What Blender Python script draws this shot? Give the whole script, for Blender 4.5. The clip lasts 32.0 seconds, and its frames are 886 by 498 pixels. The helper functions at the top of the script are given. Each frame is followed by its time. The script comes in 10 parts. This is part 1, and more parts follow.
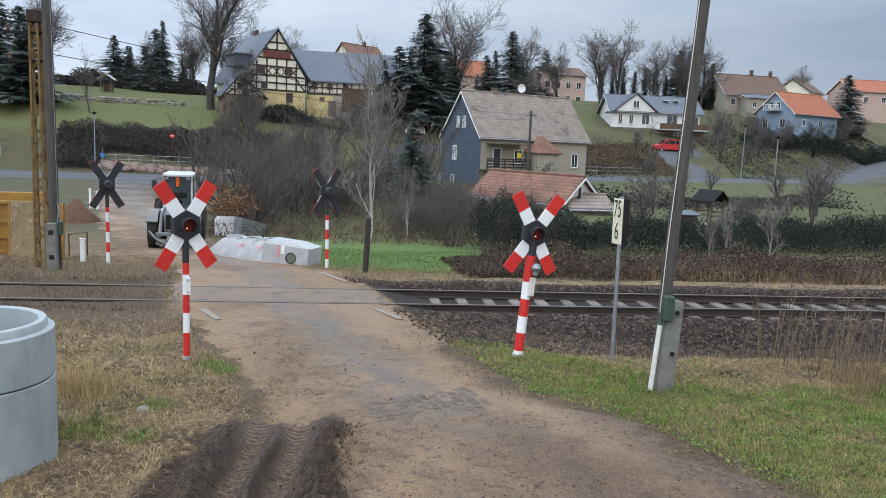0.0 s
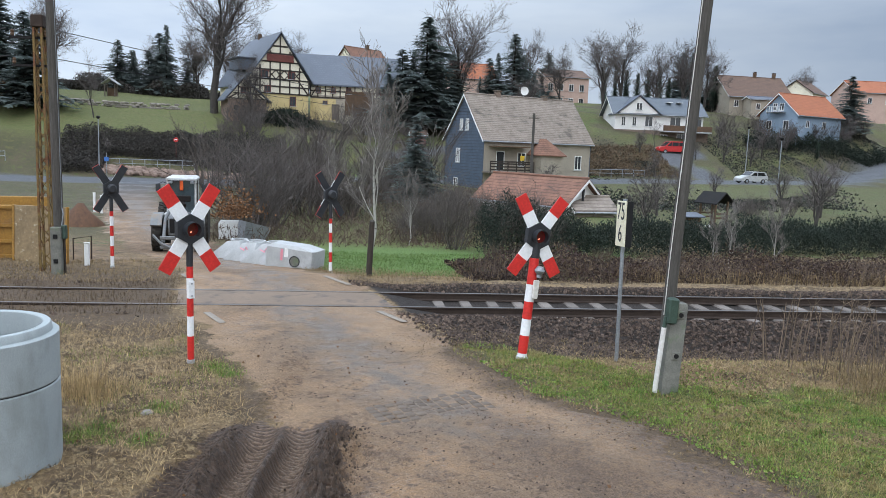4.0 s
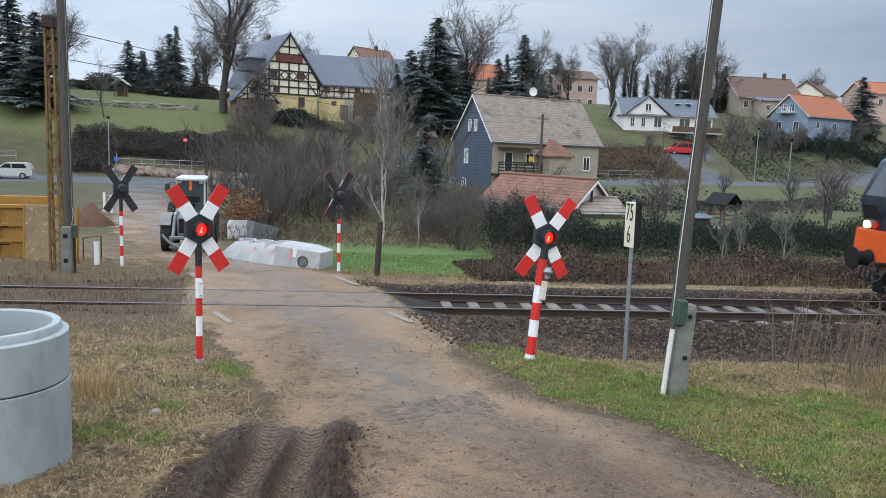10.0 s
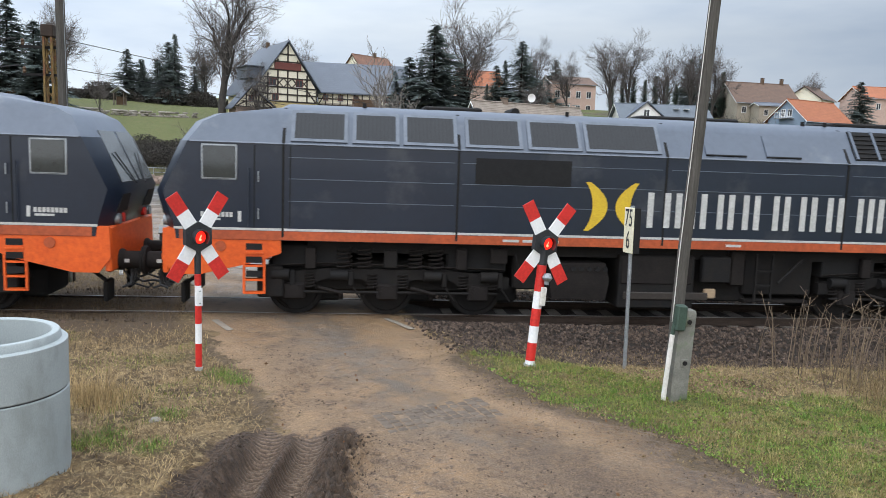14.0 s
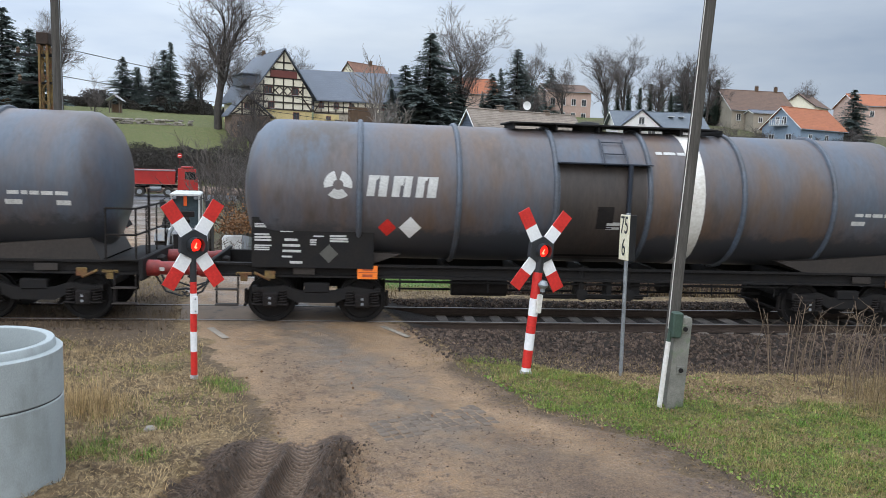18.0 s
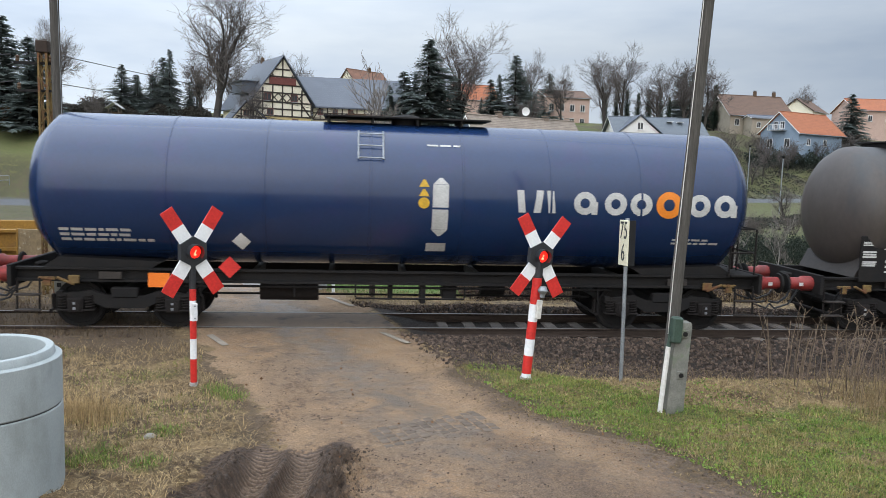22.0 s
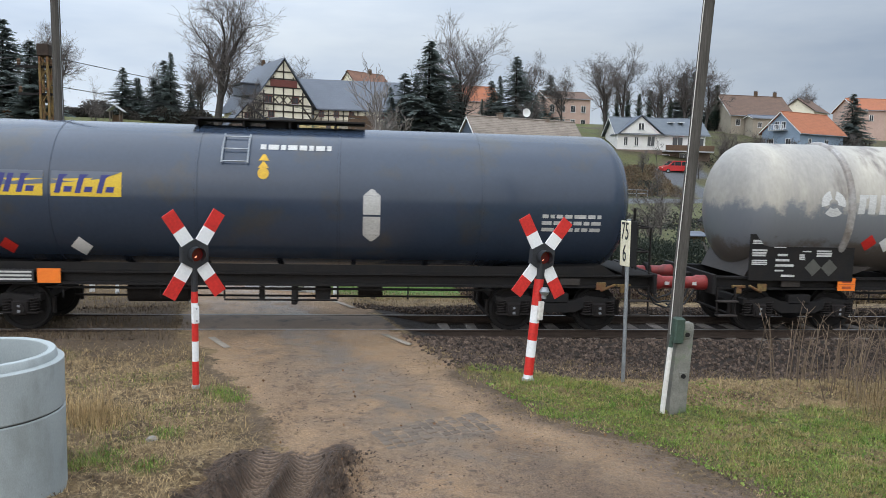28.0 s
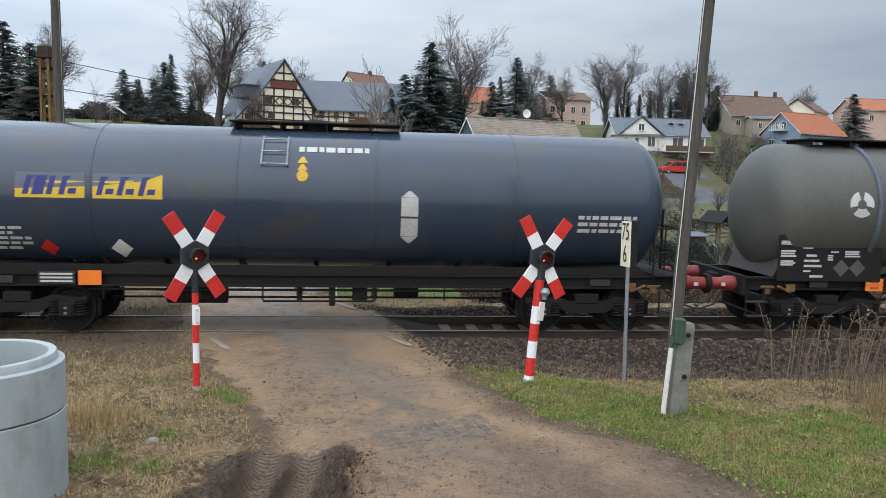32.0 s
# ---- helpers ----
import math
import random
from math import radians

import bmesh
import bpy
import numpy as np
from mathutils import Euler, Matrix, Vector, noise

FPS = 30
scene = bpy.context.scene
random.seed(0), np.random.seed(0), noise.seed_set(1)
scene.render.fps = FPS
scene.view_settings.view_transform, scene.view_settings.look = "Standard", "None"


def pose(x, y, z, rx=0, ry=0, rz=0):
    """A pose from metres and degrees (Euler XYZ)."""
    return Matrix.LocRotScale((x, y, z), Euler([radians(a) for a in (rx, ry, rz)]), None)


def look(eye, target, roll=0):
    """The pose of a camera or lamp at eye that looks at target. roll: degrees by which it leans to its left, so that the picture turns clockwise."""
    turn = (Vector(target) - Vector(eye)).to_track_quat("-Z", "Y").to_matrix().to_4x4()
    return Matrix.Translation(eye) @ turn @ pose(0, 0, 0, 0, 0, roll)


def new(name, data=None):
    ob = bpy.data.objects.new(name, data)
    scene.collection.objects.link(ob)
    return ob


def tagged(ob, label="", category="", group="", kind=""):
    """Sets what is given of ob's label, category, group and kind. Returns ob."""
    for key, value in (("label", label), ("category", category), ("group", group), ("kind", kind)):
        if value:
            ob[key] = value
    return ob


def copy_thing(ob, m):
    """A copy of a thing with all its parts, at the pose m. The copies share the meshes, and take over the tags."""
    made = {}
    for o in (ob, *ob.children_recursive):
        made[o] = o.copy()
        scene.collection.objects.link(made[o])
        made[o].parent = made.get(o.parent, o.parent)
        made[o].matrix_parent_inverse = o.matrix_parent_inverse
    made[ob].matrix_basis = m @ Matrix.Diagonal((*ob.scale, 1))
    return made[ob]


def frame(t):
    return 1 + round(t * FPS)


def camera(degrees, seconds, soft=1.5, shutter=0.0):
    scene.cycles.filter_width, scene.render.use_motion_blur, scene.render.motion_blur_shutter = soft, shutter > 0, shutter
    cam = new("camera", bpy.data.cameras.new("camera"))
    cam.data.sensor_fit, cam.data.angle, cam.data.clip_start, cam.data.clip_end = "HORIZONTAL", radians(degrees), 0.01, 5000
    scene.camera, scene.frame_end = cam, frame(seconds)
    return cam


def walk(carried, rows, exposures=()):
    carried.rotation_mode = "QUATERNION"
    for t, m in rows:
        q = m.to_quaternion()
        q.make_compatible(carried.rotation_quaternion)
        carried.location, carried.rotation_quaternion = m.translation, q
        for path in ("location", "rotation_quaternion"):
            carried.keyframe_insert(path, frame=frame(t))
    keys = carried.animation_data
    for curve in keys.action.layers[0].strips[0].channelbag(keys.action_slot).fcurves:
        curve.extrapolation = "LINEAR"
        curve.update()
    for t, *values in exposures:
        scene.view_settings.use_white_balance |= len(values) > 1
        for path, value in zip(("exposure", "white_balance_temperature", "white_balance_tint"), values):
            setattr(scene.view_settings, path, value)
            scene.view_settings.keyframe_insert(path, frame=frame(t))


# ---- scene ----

# camera: hand-held behind a windscreen, it only turns a little
EYE = (0, -16.134, 3.311)
cam = camera(60.29, 32.0, soft=0.5, shutter=0.1)
PATH = [
    (0, look(EYE, (2.565, 3.509, 0.559), 2.441)),
    (0.5, look(EYE, (2.565, 3.513, 0.589), 2.371)),
    (1, look(EYE, (2.576, 3.516, 0.621), 2.347)),
    (1.5, look(EYE, (2.570, 3.521, 0.648), 2.285)),
    (2, look(EYE, (2.567, 3.523, 0.664), 2.266)),
    (2.5, look(EYE, (2.534, 3.526, 0.657), 2.191)),
    (3, look(EYE, (2.519, 3.527, 0.647), 2.244)),
    (3.5, look(EYE, (2.500, 3.528, 0.639), 2.230)),
    (5.5, look(EYE, (2.373, 3.539, 0.600), 2.274)),
    (6, look(EYE, (2.346, 3.542, 0.599), 2.258)),
    (6.5, look(EYE, (2.327, 3.546, 0.610), 2.287)),
    (7, look(EYE, (2.306, 3.549, 0.614), 2.306)),
    (7.5, look(EYE, (2.288, 3.548, 0.595), 2.323)),
    (8, look(EYE, (2.284, 3.552, 0.616), 2.308)),
    (8.5, look(EYE, (2.267, 3.553, 0.615), 2.320)),
    (9, look(EYE, (2.266, 3.554, 0.615), 2.320)),
    (9.5, look(EYE, (2.267, 3.555, 0.628), 2.369)),
    (10, look(EYE, (2.262, 3.557, 0.636), 2.316)),
    (10.5, look(EYE, (2.266, 3.557, 0.639), 2.341)),
    (11, look(EYE, (2.266, 3.559, 0.659), 2.308)),
    (11.5, look(EYE, (2.262, 3.560, 0.659), 2.293)),
    (12, look(EYE, (2.261, 3.563, 0.684), 2.246)),
    (12.5, look(EYE, (2.259, 3.568, 0.718), 2.180)),
    (13, look(EYE, (2.265, 3.571, 0.747), 2.109)),
    (13.5, look(EYE, (2.267, 3.575, 0.775), 2.028)),
    (14, look(EYE, (2.277, 3.577, 0.806), 2.036)),
    (14.5, look(EYE, (2.285, 3.580, 0.831), 1.996)),
    (16.5, look(EYE, (2.355, 3.583, 0.927), 2.004)),
    (17, look(EYE, (2.358, 3.586, 0.950), 1.925)),
    (17.5, look(EYE, (2.372, 3.588, 0.980), 1.979)),
    (18, look(EYE, (2.380, 3.589, 1.003), 1.986)),
    (18.5, look(EYE, (2.392, 3.590, 1.022), 1.964)),
    (19, look(EYE, (2.398, 3.592, 1.043), 1.976)),
    (19.5, look(EYE, (2.393, 3.593, 1.050), 1.962)),
    (20, look(EYE, (2.384, 3.597, 1.070), 1.901)),
    (20.5, look(EYE, (2.395, 3.599, 1.100), 1.874)),
    (21, look(EYE, (2.396, 3.600, 1.114), 1.927)),
    (21.5, look(EYE, (2.393, 3.604, 1.144), 1.820)),
    (22, look(EYE, (2.391, 3.606, 1.160), 1.741)),
    (22.5, look(EYE, (2.395, 3.607, 1.174), 1.696)),
    (23, look(EYE, (2.394, 3.609, 1.192), 1.652)),
    (23.5, look(EYE, (2.394, 3.609, 1.192), 1.652)),
    (24, look(EYE, (2.376, 3.611, 1.196), 1.586)),
    (24.5, look(EYE, (2.379, 3.610, 1.189), 1.603)),
    (25, look(EYE, (2.361, 3.612, 1.187), 1.586)),
    (25.5, look(EYE, (2.368, 3.612, 1.195), 1.537)),
    (27.5, look(EYE, (2.354, 3.614, 1.192), 1.485)),
    (28, look(EYE, (2.353, 3.614, 1.198), 1.493)),
    (28.5, look(EYE, (2.346, 3.615, 1.196), 1.496)),
    (29, look(EYE, (2.355, 3.613, 1.192), 1.525)),
    (29.5, look(EYE, (2.359, 3.613, 1.192), 1.512)),
    (30, look(EYE, (2.355, 3.613, 1.192), 1.490)),
    (30.5, look(EYE, (2.359, 3.614, 1.203), 1.528)),
    (31, look(EYE, (2.335, 3.618, 1.214), 1.442)),
    (31.5, look(EYE, (2.337, 3.618, 1.214), 1.435)),
    (32, look(EYE, (2.339, 3.619, 1.223), 1.374)),
]
walk(cam, PATH, [(0.0, -0.03, 6500, 10), (6.0, 0.03, 6500, 10), (10.0, 0.0, 6500, 10), (12.0, 0.06, 6650, 10), (14.0, 0.18, 6900, 10), (16.0, 0.12, 6800, 10), (18.0, 0.05, 6700, 10), (22.0, 0.12, 6900, 10), (25.0, 0.08, 6950, 10), (28.0, 0.0, 6850, 10), (30.0, -0.04, 6850, 10), (32.0, 0.0, 6850, 10)])

# ---- light: closed, bright cloud cover ----
world = bpy.data.worlds.new("overcast_sky")
scene.world = world
world.use_nodes = True
wn, wl = world.node_tree.nodes, world.node_tree.links
wn.clear()
sky = wn.new("ShaderNodeTexSky")
sky.sky_type, sky.sun_disc = "NISHITA", False
sky.sun_elevation, sky.sun_rotation = radians(32), radians(200)
sky.air_density, sky.dust_density = 1.2, 3.0
dim = wn.new("ShaderNodeMixRGB")
dim.blend_type, dim.inputs[0].default_value = "MULTIPLY", 1.0
dim.inputs[2].default_value = (0.1, 0.1, 0.1, 1)
tc = wn.new("ShaderNodeTexCoord")
mp = wn.new("ShaderNodeMapping")
mp.inputs["Scale"].default_value = (1.6, 1.6, 7.0)
cn = wn.new("ShaderNodeTexNoise")
cn.inputs["Scale"].default_value, cn.inputs["Detail"].default_value, cn.inputs["Roughness"].default_value = 1.5, 5.0, 0.55
cr = wn.new("ShaderNodeValToRGB")
cr.color_ramp.elements[0].position, cr.color_ramp.elements[0].color = 0.32, (0.508, 0.635, 0.84, 1)
cr.color_ramp.elements[1].position, cr.color_ramp.elements[1].color = 0.68, (0.768, 0.88, 1.025, 1)
mx = wn.new("ShaderNodeMixRGB")
mx.inputs[0].default_value = 0.93
# closed cloud is brightest overhead
sep = wn.new("ShaderNodeSeparateXYZ")
up = wn.new("ShaderNodeMapRange")
for key, v in (("From Min", 0.15), ("From Max", 0.95), ("To Min", 0.92), ("To Max", 2.95)):
    up.inputs[key].default_value = v
gain = wn.new("ShaderNodeMixRGB")
gain.blend_type, gain.inputs[0].default_value = "MULTIPLY", 1.0
wl.new(tc.outputs["Generated"], sep.inputs[0])
wl.new(sep.outputs[2], up.inputs["Value"])
wl.new(mx.outputs[0], gain.inputs[1])
# and lighter towards the west
west = wn.new("ShaderNodeMapRange")
for key, v in (("From Min", -0.7), ("From Max", 0.6), ("To Min", 1.33), ("To Max", 0.73)):
    west.inputs[key].default_value = v
wl.new(sep.outputs[0], west.inputs["Value"])
both = wn.new("ShaderNodeMath")
both.operation = "MULTIPLY"
wl.new(up.outputs[0], both.inputs[0])
wl.new(west.outputs[0], both.inputs[1])
wl.new(both.outputs[0], gain.inputs[2])
bg = wn.new("ShaderNodeBackground")
bg.inputs[1].default_value = 1.0
wo = wn.new("ShaderNodeOutputWorld")
for a, b in ((tc.outputs["Generated"], mp.inputs[0]), (mp.outputs[0], cn.inputs["Vector"]), (cn.outputs["Fac"], cr.inputs[0]),
             (sky.outputs[0], dim.inputs[1]), (dim.outputs[0], mx.inputs[1]), (cr.outputs[0], mx.inputs[2]), (gain.outputs[0], bg.inputs[0]), (bg.outputs[0], wo.inputs[0])):
    wl.new(a, b)
sun = new("sun", bpy.data.lights.new("sun", "SUN"))
sun.data.energy, sun.data.angle, sun.data.color = 1.5, radians(120), (1.0, 0.95, 0.87)
sun.matrix_world = look((0, 0, 0), (0.15, 0.55, -0.8))


# ---- materials ----
def mat(name, c1, c2=None, rough=0.8, scale=6.0, bump=0.15, metal=0.0, fine=None, island=0.0, obrand=0.0, stretch=(1, 1, 1), spec=0.4, contrast=0.35, c3=None, c3scale=0.7, c3at=0.6, emit=0.0, bumpd=0.01, coat=0.0, grain=0.4, thin=0.0):
    """Two-scale noise between c1 and c2, a third colour in patches, fine relief; thin lets light through leaves."""
    m = bpy.data.materials.new(name)
    m.use_nodes = True
    n, l = m.node_tree.nodes, m.node_tree.links
    p = n["Principled BSDF"]
    p.inputs["Roughness"].default_value, p.inputs["Metallic"].default_value = rough, metal
    p.inputs["Specular IOR Level"].default_value = spec
    p.inputs["Coat Weight"].default_value = coat
    c2 = c2 or tuple(v * 0.72 for v in c1)
    t = n.new("ShaderNodeTexCoord")
    mp = n.new("ShaderNodeMapping")
    mp.inputs["Scale"].default_value = stretch
    l.new(t.outputs["Object"], mp.inputs[0])

    def noisy(s, detail=5.0):
        k = n.new("ShaderNodeTexNoise")
        k.inputs["Scale"].default_value, k.inputs["Detail"].default_value, k.inputs["Roughness"].default_value = s, detail, 0.62
        l.new(mp.outputs[0], k.inputs["Vector"])
        return k

    def ramp(src, a, b):
        r = n.new("ShaderNodeMapRange")
        r.inputs["From Min"].default_value, r.inputs["From Max"].default_value = a, b
        l.new(src, r.inputs["Value"])
        return r.outputs[0]

    def mixed(f, a, b, mode="MIX"):
        x = n.new("ShaderNodeMixRGB")
        x.blend_type = mode
        for s, v in zip(x.inputs, (f, a, b)):
            if hasattr(v, "links"):
                l.new(v, s)
            else:
                s.default_value = v if isinstance(v, float) else (*v, 1)
        return x.outputs[0]

    big = noisy(scale)
    col = mixed(ramp(big.outputs["Fac"], 0.5 - contrast / 2, 0.5 + contrast / 2), c1, c2)
    if c3:
        col = mixed(ramp(noisy(c3scale, 6.0).outputs["Fac"], c3at - 0.06, c3at + 0.06), col, c3)
    small = noisy(fine or scale * 9.0, 3.0)
    col = mixed(grain, col, ramp(small.outputs["Fac"], 0.1, 0.9), "OVERLAY")
    if island or obrand:
        src = n.new("ShaderNodeNewGeometry").outputs["Random Per Island"] if island else n.new("ShaderNodeObjectInfo").outputs["Random"]
        amount = island or obrand
        r = n.new("ShaderNodeMapRange")
        r.inputs["To Min"].default_value, r.inputs["To Max"].default_value = 1 - amount, 1 + amount
        l.new(src, r.inputs["Value"])
        h = n.new("ShaderNodeHueSaturation")
        l.new(r.outputs[0], h.inputs["Value"])
        l.new(col, h.inputs["Color"])
        col = h.outputs[0]
    l.new(col, p.inputs["Base Color"])
    if thin:
        tl, mixer = n.new("ShaderNodeBsdfTranslucent"), n.new("ShaderNodeMixShader")
        mixer.inputs[0].default_value = thin
        l.new(col, tl.inputs["Color"])
        l.new(p.outputs[0], mixer.inputs[1])
        l.new(tl.outputs[0], mixer.inputs[2])
        l.new(mixer.outputs[0], n["Material Output"].inputs["Surface"])
    if bump:
        b = n.new("ShaderNodeBump")
        b.inputs["Strength"].default_value, b.inputs["Distance"].default_value = bump, bumpd
        l.new(small.outputs["Fac"], b.inputs["Height"])
        l.new(b.outputs[0], p.inputs["Normal"])
    if emit:
        p.inputs["Emission Color"].default_value = (*c1, 1)
        p.inputs["Emission Strength"].default_value = emit
    return m


M = {}


def mm(name, *a, **k):
    M[name] = mat(name, *a, **k)


mm("red_film", (0.62, 0.03, 0.025), (0.5, 0.025, 0.02), rough=0.45, bump=0.02, scale=3)
mm("white_film", (0.78, 0.79, 0.8), (0.7, 0.71, 0.72), rough=0.45, bump=0.02, scale=3)
mm("white_worn", (0.72, 0.71, 0.68), (0.5, 0.47, 0.42), rough=0.7, scale=2, contrast=0.6)
mm("black_paint", (0.018, 0.02, 0.024), (0.03, 0.032, 0.036), rough=0.5, bump=0.03)
mm("lamp_glow", (1.0, 0.02, 0.012), (1.0, 0.02, 0.012), rough=0.3, bump=0, emit=1.15)
mm("lamp_core", (1.0, 0.25, 0.14), (1.0, 0.25, 0.14), rough=0.3, bump=0, emit=2.2)
mm("lamp_dark", (0.120, 0.012, 0.012), (0.096, 0.010, 0.010), rough=0.15, bump=0)
mm("galvanised", (0.32, 0.34, 0.36), (0.22, 0.24, 0.26), rough=0.5, metal=0.6, scale=4)
mm("sign_cream", (0.72, 0.68, 0.52), (0.62, 0.57, 0.42), rough=0.6, scale=5)
mm("concrete", (0.42, 0.43, 0.43), (0.33, 0.34, 0.34), rough=0.85, scale=2.2, fine=60, bump=0.2, c3=(0.48, 0.49, 0.5), c3scale=0.8)
mm("concrete_pale", (0.35, 0.385, 0.39), (0.27, 0.305, 0.31), rough=0.75, scale=1.6, fine=130, grain=0.22, contrast=0.5, stretch=(1, 1, 0.5), bump=0.12, c3=(0.235, 0.26, 0.255), c3scale=1.4, c3at=0.6)
mm("concrete_old", (0.20, 0.195, 0.17), (0.115, 0.115, 0.10), rough=0.92, scale=5, fine=70, bump=0.4, c3=(0.12, 0.15, 0.09), c3scale=3)
mm("pole_wood", (0.118, 0.110, 0.100), (0.050, 0.046, 0.041), rough=0.9, scale=6, fine=40, bump=0.8, stretch=(4, 4, 0.25), contrast=0.5, spec=0.1)
mm("pole_dark", (0.055, 0.042, 0.032), (0.03, 0.024, 0.02), rough=0.9, scale=6, fine=40, bump=0.5, stretch=(4, 4, 0.25))
mm("rust_yellow", (0.21, 0.14, 0.042), (0.105, 0.066, 0.03), rough=0.8, scale=5, c3=(0.13, 0.055, 0.025), c3scale=3, c3at=0.55)
mm("rail_steel", (0.17, 0.16, 0.155), (0.11, 0.095, 0.085), rough=0.42, metal=0.8, scale=5, bump=0.03)
mm("rail_rust", (0.045, 0.030, 0.022), (0.030, 0.020, 0.015), rough=0.85, scale=7, bump=0.3)
mm("sleeper", (0.175, 0.152, 0.134), (0.115, 0.098, 0.085), rough=0.9, scale=3, fine=50, bump=0.3, obrand=0.2)
mm("ballast", (0.110, 0.078, 0.060), (0.034, 0.024, 0.019), rough=0.95, scale=9, bump=0.6, island=0.55, fine=40)
mm("iron_dark", (0.010, 0.010, 0.011), (0.015, 0.013, 0.012), rough=0.75, spec=0.22, scale=4, bump=0.15)
mm("iron_brown", (0.018, 0.015, 0.014), (0.012, 0.010, 0.010), rough=0.85, spec=0.22, scale=4, bump=0.15)
# near-black: stands for shade in recesses and underfloor, also joints, grilles, a black board
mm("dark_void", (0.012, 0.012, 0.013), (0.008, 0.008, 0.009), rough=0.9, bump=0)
mm("tyre", (0.022, 0.021, 0.02), (0.05, 0.043, 0.036), rough=0.92, scale=5, bump=0.3)
mm("glass_dark", (0.012, 0.014, 0.016), (0.016, 0.018, 0.02), rough=0.08, spec=0.6, bump=0)
mm("silver_paint", (0.55, 0.56, 0.55), (0.46, 0.47, 0.46), rough=0.35, metal=0.4, bump=0.02)
mm("red_paint", (0.5, 0.02, 0.02), (0.4, 0.02, 0.02), rough=0.35, bump=0.02, coat=0.4)
mm("orange_paint", (0.70, 0.105, 0.016), (0.58, 0.085, 0.014), rough=0.45, scale=1.3, bump=0.03, c3=(0.45, 0.09, 0.025), c3scale=1.5, c3at=0.68)
mm("line_white", (0.30, 0.265, 0.22), (0.17, 0.14, 0.11), rough=0.85, scale=9, contrast=0.6)


# ---- mesh helper ----
class Build:
    """Collects faces for one mesh."""

    def __init__(self):
        self.v, self.f = [], []

    def add(self, vs, fs, m=None):
        o = len(self.v)
        self.v += [tuple(m @ Vector(p)) if m else tuple(p) for p in vs]
        self.f += [tuple(i + o for i in f) for f in fs]
        return self

    def box(self, c, s, m=None, ch=0.0):
        x, y, z = (d / 2 for d in s)
        if not ch:
            vs = [(c[0] + a * x, c[1] + b * y, c[2] + d * z) for a in (-1, 1) for b in (-1, 1) for d in (-1, 1)]
            return self.add(vs, [(0, 1, 3, 2), (4, 6, 7, 5), (0, 4, 5, 1), (2, 3, 7, 6), (0, 2, 6, 4), (1, 5, 7, 3)], m)
        rings = []
        for zz, k in ((-z, ch), (-z + ch, 0), (z - ch, 0), (z, ch)):
            a, b = x - k, y - k
            q = min(ch, a * 0.9, b * 0.9)
            rings.append([(c[0] + px, c[1] + py, c[2] + zz) for px, py in ((-a + q, -b), (a - q, -b), (a, -b + q), (a, b - q), (a - q, b), (-a + q, b), (-a, b - q), (-a, -b + q))])
        return self.loft(rings, m, closed=True, caps=True)

    def loft(self, rings, m=None, closed=True, caps=True):
        n = len(rings[0])
        vs = [p for r in rings for p in r]
        fs = []
        for k in range(len(rings) - 1):
            for i in range(n if closed else n - 1):
                j = (i + 1) % n
                fs.append((k * n + i, k * n + j, (k + 1) * n + j, (k + 1) * n + i))
        if caps:
            fs.append(tuple(range(n))[::-1])
            fs.append(tuple(range((len(rings) - 1) * n, len(rings) * n)))
        return self.add(vs, fs, m)

    def rod(self, p0, p1, r0, r1=None, n=8, m=None, caps=True):
        p0, p1 = Vector(p0), Vector(p1)
        r1 = r0 if r1 is None else r1
        d = (p1 - p0).normalized()
        u = d.orthogonal().normalized()
        w = d.cross(u)
        rings = [[p + (u * math.cos(2 * math.pi * i / n) + w * math.sin(2 * math.pi * i / n)) * r for i in range(n)] for p, r in ((p0, r0), (p1, r1))]
        return self.loft(rings, m, True, caps)

    def tube(self, pts, radii, n=6, m=None):
        pts = [Vector(p) for p in pts]
        if not hasattr(radii, "__len__"):
            radii = [radii] * len(pts)
        rings = []
        u = None
        for i, p in enumerate(pts):
            d = (pts[min(i + 1, len(pts) - 1)] - pts[max(i - 1, 0)]).normalized()
            u = d.orthogonal().normalized() if u is None else (u - d * u.dot(d)).normalized()
            w = d.cross(u)
            rings.append([p + (u * math.cos(2 * math.pi * k / n) + w * math.sin(2 * math.pi * k / n)) * radii[i] for k in range(n)])
        return self.loft(rings, m, True, True)

    def prism(self, poly, axis, a, b, m=None):
        """A 2D outline pushed along an axis from a to b."""
        def at(p, t):
            return {"x": (t, p[0], p[1]), "y": (p[0], t, p[1]), "z": (p[0], p[1], t)}[axis]
        return self.loft([[at(p, a) for p in poly], [at(p, b) for p in poly]], m)

    def lathe(self, prof, n=32, m=None, axis="z", caps=True):
        """prof: (radius, height) pairs round an axis."""
        rings = []
        for r, h in prof:
            ring = []
            for i in range(n):
                a = 2 * math.pi * i / n
                c, s = r * math.cos(a), r * math.sin(a)
                ring.append({"z": (c, s, h), "x": (h, c, s), "y": (s, h, c)}[axis])
            rings.append(ring)
        return self.loft(rings, m, True, caps)

    def done(self, name, material, parent=None, label="", sharp=38):
        me = bpy.data.meshes.new(name)
        me.from_pydata(self.v, [], self.f)
        for one in material if isinstance(material, (list, tuple)) else [material]:
            me.materials.append(M[one] if isinstance(one, str) else one)
        me.shade_smooth()
        me.set_sharp_from_angle(angle=radians(sharp))
        me.update()
        ob = new(name, me)
        ob.parent = parent
        if label:
            ob["label"] = label
        return ob


def thing(name, label, category, m=None, group="", kind=""):
    ob = new(name)
    ob.empty_display_size = 0.2
    if m is not None:
        ob.matrix_world = m
    return tagged(ob, label, category, group, kind)


